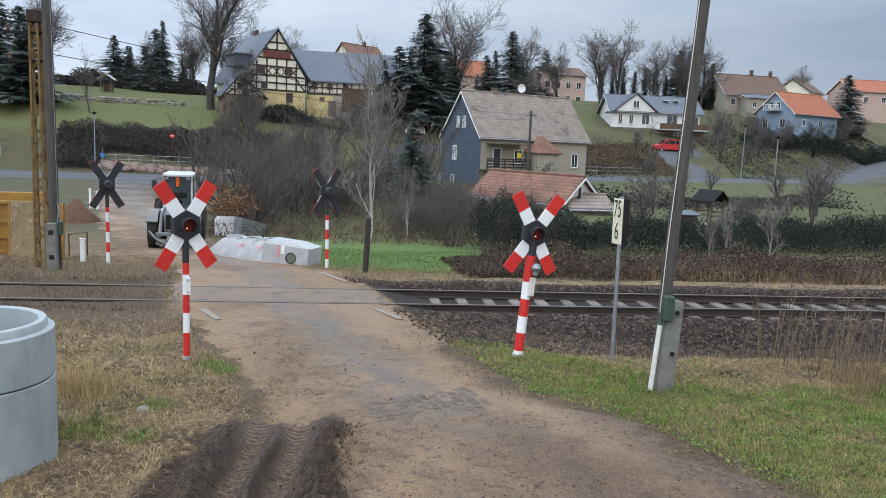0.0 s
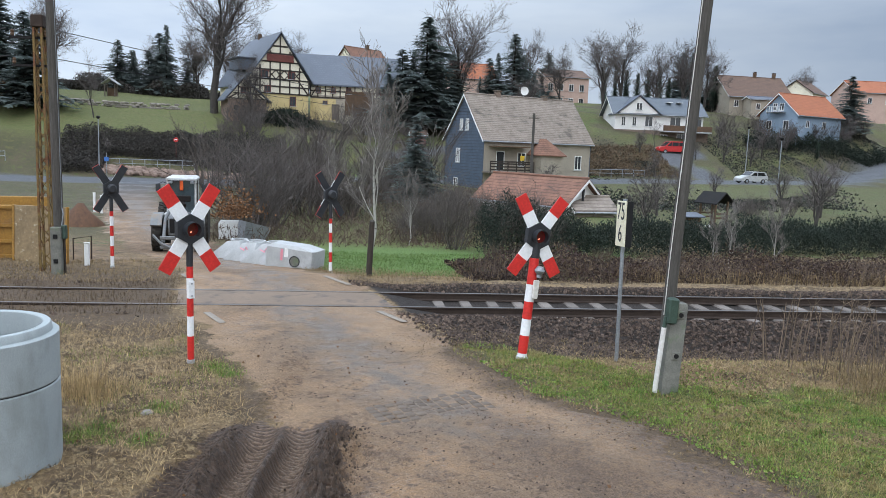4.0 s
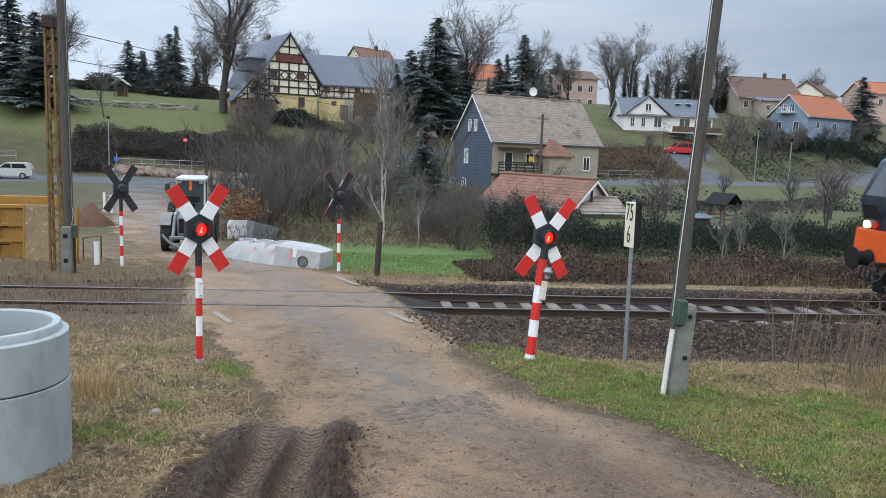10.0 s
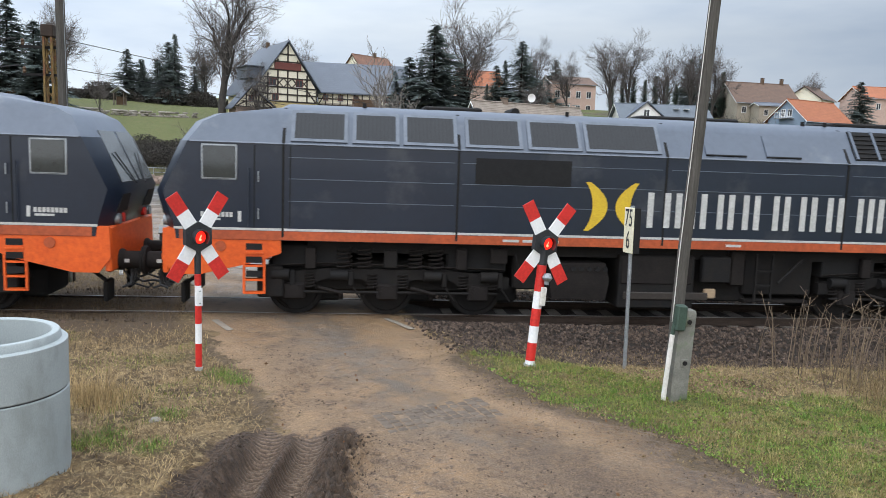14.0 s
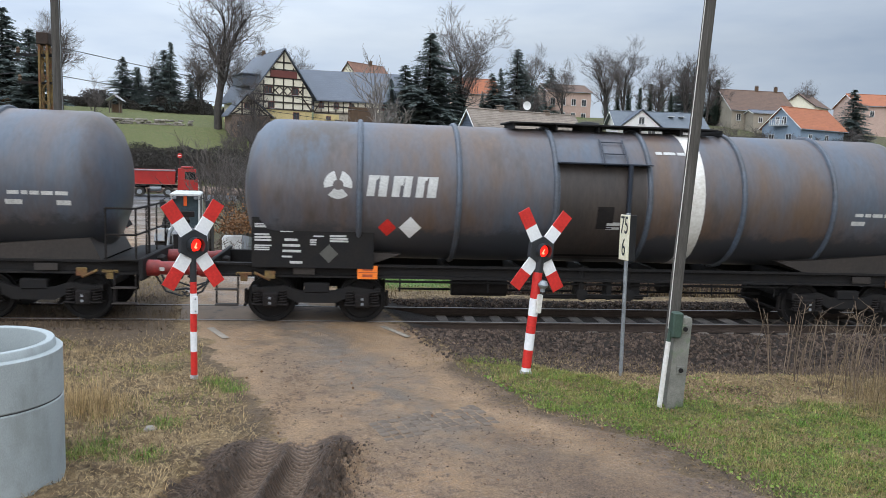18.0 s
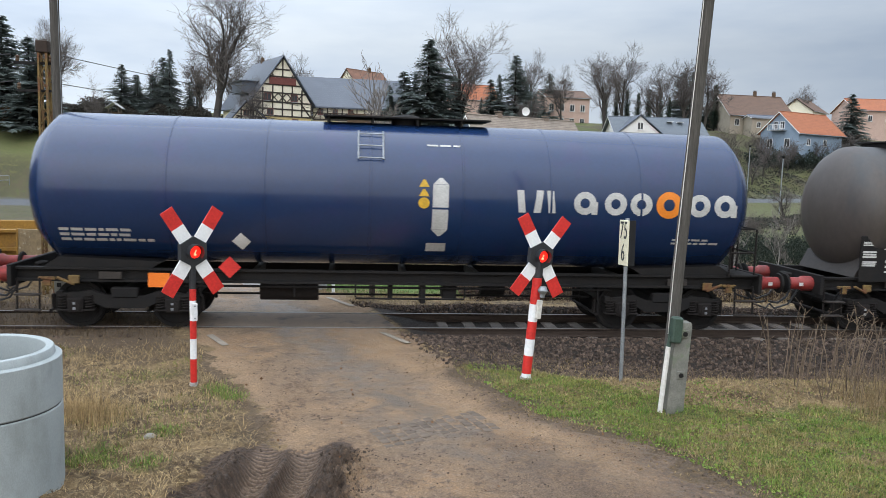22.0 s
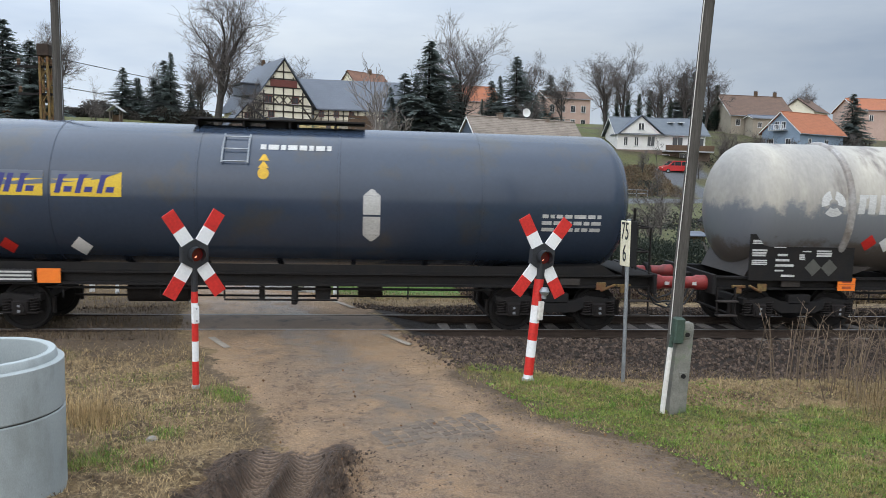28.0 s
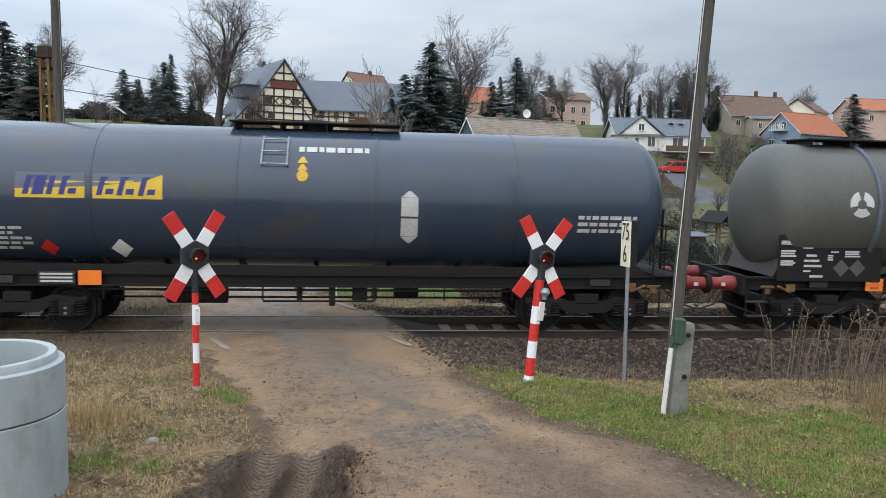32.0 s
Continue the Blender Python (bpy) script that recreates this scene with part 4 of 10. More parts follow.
def buffers(t, xe, red):
    """Buffers, draw gear and brake hose at one end; xe carries the sign of the end."""
    e = 1 if xe > 0 else -1
    k = 1.0 if red else 1.3
    for s in (-1, 1):
        b = Build()
        m = pose(xe, s * 0.875, 1.04) @ Matrix.Diagonal((1, k, k, 1))
        b.lathe([(0.12, -0.66 * e), (0.16, -0.64 * e), (0.16, -0.4 * e), (0.13, -0.36 * e), (0.13, -0.06 * e)], 18, m, axis="x")
        bf = b.done("buffer", "buffer_red" if red else "iron_brown", t, "red buffer" if red else "")
        Build().lathe([(0.05, -0.06 * e), (0.2, -0.05 * e), (0.215, -0.02 * e), (0.2, 0.0)], 20, m, axis="x").done("head", "iron_dark", bf)
        Build().box((xe - 0.3 * e, s * 1.042, 1.04), (0.09, 0.004, 0.07)).done("mark", "letter_white", bf)
    c = Build()
    c.box((xe - 0.25 * e, 0, 1.0), (0.5, 0.09, 0.1), ch=0.02)
    c.rod((xe - 0.1 * e, 0, 1.0), (xe + 0.02 * e, 0, 0.72), 0.03)
    c.box((xe - 0.65 * e, 0, 1.02), (0.3, 0.4, 0.3), ch=0.03)
    c.done("coupling", "iron_brown", t)
    for y, sag in ((-0.55, 0.42), (0.3, 0.5)):
        Build().tube([(xe - 0.62 * e, y, 0.98), (xe - 0.35 * e, y * 0.95, sag + 0.1), (xe - 0.05 * e, y * 0.9, sag), (xe + 0.05 * e, y * 0.85, sag + 0.1)], 0.022, 6).done("air_hose", "black_paint", t)
    h = Build()
    h.tube([(xe - 0.5 * e, -0.35, 0.9), (xe - 0.4 * e, -0.36, 0.66), (xe - 0.2 * e, -0.36, 0.52), (xe, -0.34, 0.55)], 0.025, 6)
    h.done("brake_hose", "black_paint", t)


class Wrap(Build):
    """Flat drawings laid on a tank's side."""

    def __init__(self, r, zc, off=0.004):
        self.v, self.f = [], []
        self.r, self.zc, self.off = r, zc, off

    def quad(self, p):
        """p: four (x, z) corners, wrapped on the near side."""
        n = max(1, int(max(abs(p[0][1] - p[3][1]), abs(p[1][1] - p[2][1]), abs(p[0][1] - p[1][1])) / 0.12))
        rows_ = []
        for k in range(n + 1):
            t = k / n
            row = []
            for a, b in ((p[0], p[3]), (p[1], p[2])):
                x, z = a[0] + (b[0] - a[0]) * t, a[1] + (b[1] - a[1]) * t
                d = max(-0.999, min(0.999, (z - self.zc) / self.r))
                c = math.sqrt(1 - d * d)
                row.append((x, -c * (self.r + self.off), self.zc + d * (self.r + self.off)))
            rows_.append(row)
        return self.loft(rows_, closed=False, caps=False)

    def diamond(self, x, z, r):
        for k in range(6):
            a, b = -1 + k / 3, -1 + (k + 1) / 3
            self.quad([(x - r * (1 - abs(a)), z + a * r), (x + r * (1 - abs(a)), z + a * r), (x + r * (1 - abs(b)), z + b * r), (x - r * (1 - abs(b)), z + b * r)])
        return self

    def bar(self, x0, x1, z0, z1, slant=0.0):
        return self.quad([(x0, z0), (x1, z0), (x1 + slant, z1), (x0 + slant, z1)])

    def ringshape(self, x, z, ra, rb, a0=0.0, a1=6.2832, n=18, sx=1.0):
        for k in range(n):
            a, b = a0 + (a1 - a0) * k / n, a0 + (a1 - a0) * (k + 1) / n
            self.quad([(x + sx * ra * math.cos(a), z + ra * math.sin(a)), (x + sx * rb * math.cos(a), z + rb * math.sin(a)), (x + sx * rb * math.cos(b), z + rb * math.sin(b)), (x + sx * ra * math.cos(b), z + ra * math.sin(b))])
        return self


def small_print(w, x0, x1, z0, z1, rows_, seed, gap=0.45):
    """Plain bars in place of unreadable small print."""
    q = random.Random(seed)
    h = (z1 - z0) / rows_
    for k in range(rows_):
        x = x0
        end = x1 - q.random() * 0.3 * (x1 - x0)
        while x < end:
            wd = q.uniform(0.08, 0.26)
            w.bar(x, min(x + wd, x1), z0 + k * h + h * gap * 0.5, z0 + (k + 1) * h - h * gap * 0.5)
            x += wd + 0.04


def tank_wagon(label, u, length, style, paint, band=None, red=True):
    t = thing("tank_wagon", label, "tank wagon", pose(u, 0, 0), group="wagons of the train")
    R, zc, half = 1.41, 2.63, 7.15
    if style in ("slate", "blue"):
        R, zc, half = (1.42, 2.64, 7.27) if style == "slate" else (1.47, 2.69, 7.3)
    prof = [(0.0, -half), (0.45, -half + 0.03), (0.85, -half + 0.12), (1.12, -half + 0.24), (1.3, -half + 0.40), (R - 0.015, -half + 0.56), (R, -half + 0.68)]
    prof = prof + [(r, -h) for r, h in prof[::-1]]
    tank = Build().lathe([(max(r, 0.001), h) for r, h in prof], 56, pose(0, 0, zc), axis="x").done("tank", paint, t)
    tank["label"] = "long cylindrical tank with dished ends"
    seams = (-4.85, -2.92, -0.98, 0.95, 2.95, 4.92)
    if style in ("slate", "blue"):
        seams = (-4.08, -1.45, 1.2, 4.0) if style == "slate" else (-4.55, -2.75, 1.05, 2.8, 4.65, -0.75)
    for x in seams:
        rr = 0.065 if style == "ribbed" else 0.012
        wd = (0.085 if paint == "tank_cream" else 0.06) if style == "ribbed" else 0.03
        Build().lathe([(R - 0.01, -wd), (R + rr * 0.7, -wd * 0.7), (R + rr, 0), (R + rr * 0.7, wd * 0.7), (R - 0.01, wd)], 56, pose(x, 0, zc), axis="x", caps=False).done("hoop" if style == "ribbed" else "seam", ("hoop_dirty" if paint == "tank_cream" else "hoop_steel") if style == "ribbed" else paint, tank)
    if band is not None:
        Build().lathe([(R + 0.003, -0.16), (R + 0.005, -0.155), (R + 0.005, 0.155), (R + 0.003, 0.16)], 56, pose(band, 0, zc), axis="x", caps=False).done("white_band", "white_worn", tank, "broad white stripe round the tank")
    # underframe
    for s in (-1, 1):
        f = Build()
        f.prism([(s * 0.95, 0.93), (s * 1.08, 0.93), (s * 1.08, 0.97), (s * 0.99, 0.98), (s * 0.99, 1.14), (s * 1.08, 1.16), (s * 1.08, 1.2), (s * 0.95, 1.2)], "x", -length / 2 + 0.62, length / 2 - 0.62)
        f.done("sole_bar", "iron_dark", t, "black steel sole bar")
    cross0 = None
    for k in range(9):
        if cross0 is None:
            cross0 = Build().box((0, 0, 1.06), (0.1, 1.9, 0.18)).done("cross_member", "iron_dark", t)
            cross0.matrix_basis = pose((k - 4) * 1.5, 0, 0)
        else:
            inst("cross_member", cross0, t, pose((k - 4) * 1.5, 0, 0))
    for e in (-1, 1):
        hs = Build()
        hs.box((e * (length / 2 - 0.64), 0, 1.05), (0.08, 2.5, 0.42), ch=0.01)
        hs.done("headstock", "iron_dark", t)
        sd = Build()
        sd.prism([(e * 6.9, 1.2), (e * 4.6, 1.2), (e * 4.0, 1.42), (e * 4.6, 1.44), (e * 6.7, 1.62)] if style == "ribbed" else [(e * 6.9, 1.2), (e * 4.9, 1.2), (e * 4.7, 1.32), (e * 6.6, 1.4)], "y", -1.02, 1.02)
        sd.done("saddle", "saddle_brown" if style == "ribbed" and paint != "tank_slate" else "iron_dark", t)
        freight_bogie(t, e * (length - 5.3) / 2)
        buffers(t, e * length / 2, red)
        yk = Build()
        for k in range(3):
            yk.box((e * (length / 2 - 1.25) + k * 0.1 - 0.1, -1.09, 0.99), (0.1, 0.05, 0.06), pose(0, 0, 0), ch=0.01)
        yk.box((e * (length / 2 - 1.25), -1.085, 0.9), (0.14, 0.05, 0.12), ch=0.01)
        yk.done("lifting_bracket", "rust_yellow", t, "yellow lifting bracket")
    # brake gear between the bogies
    g = Build()
    g.rod((-2.9, -0.55, 0.72), (-1.75, -0.55, 0.72), 0.2, n=18)
    o = g.done("air_tank", "iron_brown", t, "brown air tank")
    Build().rod((1.6, -0.5, 0.82), (2.1, -0.5, 0.82), 0.17, n=16).done("brake_cylinder", "iron_dark", t)
    Build().box((0.9, -0.75, 0.8), (0.3, 0.35, 0.36), ch=0.02).done("valve_box", "iron_dark", t)
    Build().box((0.35, -0.85, 0.74), (0.12, 0.3, 0.4), ch=0.02).done("lever_bracket", "iron_dark", t)
    Build().box((-0.3, -0.8, 0.78), (0.1, 0.2, 0.36), ch=0.02).done("lever_bracket", "iron_dark", t)
    Build().rod((-4.3, -0.98, 0.86), (4.3, -0.98, 0.86), 0.025).done("brake_rod", "iron_dark", t)
    Build().rod((-4.0, -0.4, 0.62), (4.0, -0.4, 0.62), 0.022).done("brake_rod", "iron_dark", t)
    Build().rod((-1.0, -1.0, 0.64), (1.2, -1.0, 0.64), 0.02).done("brake_rod", "iron_dark", t)
    for x in (-4.0, -2.2, -1.0, 1.2, 2.6, 4.0):
        Build().rod((x, -0.98, 0.66), (x, -0.98, 0.98), 0.018).done("rod_hanger", "iron_dark", t)
    # walkway on top
    wk = Build()
    x0, x1 = (-1.8, 2.7) if style == "ribbed" else (-1.7, 1.7)
    if band is not None and band < 0:
        x0, x1 = -6.0, 4.6
    wk.box(((x0 + x1) / 2, 0, zc + R + 0.1), (x1 - x0, 1.1, 0.035), ch=0.005)
    wk.done("walkway", "iron_dark", t, "dark grating walkway")
    for k in range(int((x1 - x0) / 0.9) + 1):
        Build().box((x0 + 0.1 + k * 0.9, 0, zc + R + 0.03), (0.04, 1.0, 0.14)).done("walkway_bracket", "iron_dark", t)
    md = Build().lathe([(0.32, 0.0), (0.32, 0.14), (0.25, 0.2), (0.05, 0.23)], 20, pose(0, 0, zc + R - 0.03)).done("manhole", "iron_dark", t)
    # ladder and railing
    ld = Build()
    xl = 0.25 if style == "ribbed" else -0.75
    def onside(z, off):
        d = max(-1.0, min(1.0, (z - zc) / R))
        return -(R * math.sqrt(1 - d * d) + off)
    for s in (-1, 1):
        pts = [(xl + s * 0.24, onside(z, 0.07), z) for z in np.linspace(zc + R - 0.2, zc + R - 0.75, 8)]
        ld.tube(pts, 0.018, 5)
    for z in np.linspace(zc + R - 0.25, zc + R - 0.72, 3):
        ld.rod((xl - 0.24, onside(z, 0.07), z), (xl + 0.24, onside(z, 0.07), z), 0.013, n=5)
    ld.done("ladder", "loco_blue" if style == "ribbed" else "galvanised", t)
    if style == "ribbed":
        pn = Build()
        pn.box((0, -1.33, zc + 0.72), (1.9, 0.3, 0.035), ch=0.006)
        xp = -0.42 if band is not None and band < 0 else 0.28 if paint == "tank_cream" else 0.5
        pn.box((xp, -1.44, 2.42), (0.08, 0.08, 1.86), ch=0.01)
        pn.done("splash_shelf", "loco_blue", t, "dark shelf over the filling panel")
        pb1 = Wrap(R, zc, 0.004)
        pb1.bar(-0.9, 0.87, 1.35, 3.32)
        bay_ = pb1.done("filling_bay", "bay_brown", tank, "dark stained filling bay")
        bx0 = Wrap(R, zc, 0.007)
        bx0.bar(xp - 0.62, xp - 0.28, 2.05, 2.5).bar(-0.8, 0.8, 1.42, 1.47)
        bx0.done("bay_stains", "iron_brown", bay_)
        # outlet valves under the bay
        for xx in (-0.25, 0.75):
            ov = Build().rod((xx, -0.95, 0.62), (xx, -0.95, 1.22), 0.07, n=10)
            ov.lathe([(0.02, -0.04), (0.12, -0.03), (0.12, 0.03), (0.02, 0.04)], 14, pose(xx, -1.08, 0.66), axis="y")
            ov.done("outlet_valve", "iron_dark", t)
        Build().rod((-1.1, -0.95, 0.6), (1.1, -0.95, 0.6), 0.05, n=10).done("outlet_pipe", "iron_dark", t)
    if paint == "tank_cream":
        for xx in (-0.62, -0.16):
            Build().tube([(xx, -1.36, 3.36), (xx, -1.5, 3.3), (xx, -1.52, 3.14)], 0.022, 6).done("step_bracket", "warn_yellow", t, "yellow step bracket")
        Build().tube([(-0.68, -1.52, 3.14), (-0.1, -1.52, 3.14)], 0.026, 6).done("step_bar", "warn_yellow", t, "yellow step bar")
        wl1 = Wrap(R, zc, 0.009)
        wl1.bar(-0.08, 0.1, 2.62, 2.8).quad([(-0.08, 2.84), (0.1, 2.84), (0.03, 3.0), (-0.01, 3.0)])
        wl1.done("warning_marks", "warn_yellow", tank, "yellow and orange warning labels")
    xe = length / 2 - 0.75
    for x, y, top, r in ((xe, -1.15, 2.2, 0.022), (xe, -0.4, 2.2, 0.018), (xe, 0.4, 2.2, 0.018), (xe, 1.15, 2.2, 0.022), (xe - 0.55, -1.15, 2.2, 0.022), (xe, -0.2, 2.55, 0.03)):
        Build().rod((x, y, 1.2), (x, y, top), r, n=6).done("railing_post", "iron_brown", t)
    for z in (1.7, 2.2):
        Build().tube([(xe - 0.55, -1.15, z), (xe - 0.06, -1.15, z), (xe, -1.09, z), (xe, 1.15, z)], 0.02, 6).done("railing_bar", "iron_brown", t)
    for e in (-1, 1):
        xs = e * (length / 2 - 0.95)
        for dx in (-0.2, 0.2):
            Build().rod((xs + dx, -1.2, 0.38), (xs + dx, -1.16, 1.0), 0.02, n=6).done("step_hanger", "iron_brown", t)
        for z in (0.4, 0.7):
            Build().box((xs, -1.22, z), (0.44, 0.16, 0.03), ch=0.006).done("foot_step", "saddle_brown", t)
        lv = Build().rod((e * (length / 2 - 1.75), -1.12, 0.88), (e * (length / 2 - 1.45), -1.16, 1.02), 0.028)
        lv.box((e * (length / 2 - 1.75), -1.13, 0.98), (0.2, 0.04, 0.16), ch=0.01)
        lv.done("brake_lever", "rust_yellow", t, "worn yellow brake lever")
        Build().box((e * (length / 2 - 2.4), -1.1, 1.06), (0.42, 0.02, 0.14), ch=0.004).done("side_plate", "saddle_brown", t)
    pf = Build().box((length / 2 - 0.95, 0, 1.22), (0.65, 2.4, 0.04), ch=0.005).done("end_platform", "iron_dark", t)
    # plates and lettering
    w = Wrap(R, zc, 0.006)
    if style == "ribbed":
        bx = -5.72
        pl = Build().box((bx, -1.16, 1.62), (2.35, 0.03, 0.98), ch=0.006).done("data_plate", "iron_dark", t, "black data plate")
        fw = Build()
        q = random.Random(int(u * 10))
        for cx, cz, cw, ch_ in ((-0.95, 0.33, 0.34, 0.09), (-0.95, 0.1, 0.34, 0.16), (-0.95, -0.1, 0.34, 0.12), (-0.4, 0.36, 0.5, 0.03), (-0.45, 0.29, 0.4, 0.03), (-0.5, 0.22, 0.28, 0.03), (-0.42, 0.06, 0.26, 0.07), (-0.42, -0.05, 0.34, 0.07), (-0.38, -0.16, 0.42, 0.07), (-0.5, -0.27, 0.2, 0.05), (0.0, 0.02, 0.13, 0.13), (-0.3, -0.38, 0.3, 0.07), (0.42, 0.34, 0.62, 0.1), (0.5, 0.1, 0.36, 0.15), (0.1, 0.14, 0.2, 0.04)):
            n_ = 3 if ch_ > 0.08 else 1
            for k in range(n_):
                wd = cw * q.uniform(0.8, 1.0)
                fw.box((bx + cx + (wd - cw) / 2, -1.178, 1.62 + cz + (k - (n_ - 1) / 2) * ch_ / n_), (wd, 0.004, ch_ / n_ * 0.7))
        fw.done("small_print", "letter_white", pl)["kind"] = "stuff"
        for dx in (0.25, 0.62) if q.random() < 0.6 else (0.3,):
            Build().box((0, 0, 0), (0.26, 0.004, 0.26), pose(bx + dx, -1.18, 1.42, 0, 45, 0)).done("diamond", "tank_olive", pl, "faded diamond label")
        Build().box((-4.66, -1.15, 1.06), (0.4, 0.02, 0.27), ch=0.004).done("hazard_plate", "plate_orange", t, "orange hazard plate")
        hz = Build()
        hz.box((-4.66, -1.163, 1.06), (0.36, 0.004, 0.012))
        for k in (-1, 1):
            hz.box((-4.66, -1.163, 1.06 + k * 0.065), (0.2, 0.004, 0.05))
        hz.done("hazard_print", "stripe_orange", t)
        # trade mark: three rounded wedges and three slanted blocks
        for k in range(3):
            a = radians(90 + 120 * k)
            w.ringshape(-5.26, 2.78, 0.1, 0.27, a + 0.28, a + 1.82, n=6)
        for x, wd in ((-4.72, 0.42), (-4.24, 0.40), (-3.78, 0.44)):
            w.bar(x + 0.0, x + 0.15, 2.58, 2.98, 0.05)
            w.bar(x + 0.22, x + wd - 0.04, 2.58, 2.98, 0.05)
            w.bar(x + 0.15, x + 0.22, 2.9 if wd > 0.41 else 2.8, 2.98, 0.05)
        small_print(w, 5.4, 6.5, 2.42, 2.52, 1, int(u), 0.3)
        w.bar(5.35, 5.65, 2.25, 2.34).bar(6.25, 6.5, 2.25, 2.34)
        w.bar(0.1, 0.38, 2.12, 2.19).bar(0.1, 0.38, 2.04, 2.09)
        small_print(w, 1.15, 2.0, 3.56, 3.64, 1, int(u) + 3, 0.3)
        w.done("lettering", "letter_white", tank, "white lettering blocks")["kind"] = "stuff"
        d1 = Wrap(R, zc, 0.007)
        d1.diamond(-3.85, 1.98, 0.22)
        d1.done("diamond", "white_film", tank, "white diamond label")
        d2 = Wrap(R, zc, 0.007)
        d2.diamond(-4.3, 1.97, 0.18)
        d2.done("diamond", "red_film", tank, "red diamond label")
    elif style == "slate":
        y1 = Wrap(R, zc, 0.005)
        y1.bar(-5.37, -4.16, 2.62, 3.08).bar(-4.02, -2.78, 2.62, 3.08)
        y1.done("trade_panel", "letter_yellow", tank, "yellow panel with slanted blue bars")
        y3 = Wrap(R, zc, 0.006)
        y3.quad([(-5.37, 2.78), (-4.16, 2.84), (-4.16, 3.08), (-5.37, 3.08)])
        y3.quad([(-4.02, 2.84), (-3.1, 2.95), (-2.78, 3.08), (-4.02, 3.08)])
        y3.done("trade_panel", "loco_grey", tank)
        y2 = Wrap(R, zc, 0.009)
        for x, wd in ((-5.25, 0.36), (-4.84, 0.12), (-4.62, 0.3), (-3.96, 0.3), (-3.6, 0.3), (-3.22, 0.3)):
            y2.bar(x, x + 0.1, 2.68, 3.02, 0.08)
            if wd > 0.2:
                y2.bar(x + 0.16, x + wd, 2.68 if wd > 0.33 else 2.70, 3.02 if wd > 0.33 else 2.8, 0.08 if wd > 0.33 else 0.02)
                y2.bar(x + 0.1, x + 0.16, 2.95, 3.02, 0.08)
        y2.done("panel_lettering", "letter_blue", tank)["kind"] = "stuff"
        small_print(w, -0.3, 1.12, 3.56, 3.68, 1, 7, 0.2)
        w.bar(1.67, 2.0, 2.38, 2.74).bar(1.67, 2.0, 1.98, 2.34)
        w.quad([(1.67, 2.745), (2.0, 2.745), (1.86, 2.87), (1.81, 2.87)]).quad([(1.81, 1.85), (1.86, 1.85), (2.0, 1.975), (1.67, 1.975)])
        small_print(w, 5.2, 6.4, 2.08, 2.48, 3, 8)
        small_print(w, -6.6, -5.2, 1.6, 2.1, 5, 9)
        w.done("lettering", "letter_white", tank, "white lettering bars")["kind"] = "stuff"
        tri = Wrap(R, zc, 0.006)
        for z in (3.42, 3.28):
            tri.quad([(-0.32, z - 0.06), (-0.12, z - 0.06), (-0.2, z + 0.06), (-0.24, z + 0.06)])
        tri.ringshape(-0.22, 3.12, 0.0, 0.11, n=12)
        tri.done("warning_marks", "warn_yellow", tank, "yellow warning triangles")
        d1 = Wrap(R, zc, 0.007)
        d1.diamond(-3.62, 1.66, 0.2)
        d1.done("diamond", "white_film", tank, "white diamond label")
        d2 = Wrap(R, zc, 0.007)
        d2.diamond(-4.93, 1.66, 0.17)
        d2.done("diamond", "red_film", tank, "red diamond label")
        Build().box((-4.2, -1.12, 1.1), (0.42, 0.02, 0.28), ch=0.004).done("hazard_plate", "plate_orange", t, "orange hazard plate")
        npl = Build().box((-4.8, -1.12, 1.1), (0.66, 0.02, 0.24), ch=0.004).done("number_plate", "black_paint", t, "black plate with pale bars")
        for z in (1.03, 1.1, 1.17):
            Build().box((-4.8, -1.133, z), (0.58, 0.004, 0.035)).done("painted_bar", "letter_white", npl)
        rs = Build().box((0, -1.05, 1.28), (12.8, 0.02, 0.16), ch=0.004).done("side_rail", "iron_dark", t)
    else:
        # round-lettered mark: plain white blobs and one orange ring
        for k, x in enumerate((2.15, 3.24, 3.87, 4.4, 5.62, 6.16)):
            if k == 0:
                for j in range(3):
                    w.bar(x + j * 0.3, x + j * 0.3 + 0.14, 2.46, 2.9, 0.05 if j % 2 else -0.05)
            else:
                w.ringshape(x + 0.24, 2.67, 0.1, 0.23, n=14)
                if k in (1, 5):
                    w.bar(x + 0.38, x + 0.5, 2.45, 2.7)
        w.bar(0.45, 0.76, 2.52, 2.96).bar(0.45, 0.76, 2.08, 2.48).bar(0.37, 0.76, 1.62, 1.8)
        w.quad([(0.45, 2.965), (0.76, 2.965), (0.63, 3.09), (0.58, 3.09)]).quad([(0.58, 1.95), (0.63, 1.95), (0.76, 2.075), (0.45, 2.075)])
        small_print(w, -6.5, -4.8, 1.7, 2.0, 3, 3)
        small_print(w, 5.4, 6.4, 1.85, 2.0, 2, 4)
        small_print(w, 0.35, 1.0, 3.68, 3.74, 1, 5)
        w.done("lettering", "letter_white", tank, "white lettering blobs")["kind"] = "stuff"
        Wrap(R, zc, 0.007).ringshape(5.22, 2.67, 0.12, 0.27, n=20).done("orange_ring", "letter_orange", tank, "orange ring in the lettering")
        tri = Wrap(R, zc, 0.007)
        for z in (2.98, 2.8):
            tri.quad([(0.18, z - 0.07), (0.38, z - 0.07), (0.3, z + 0.07), (0.26, z + 0.07)])
        tri.ringshape(0.28, 2.6, 0.0, 0.11, n=12)
        tri.done("warning_marks", "warn_yellow", tank, "yellow warning triangles")
        d1 = Wrap(R, zc, 0.007)
        d1.diamond(-3.2, 1.76, 0.18)
        d1.done("diamond", "white_film", tank, "white diamond label")
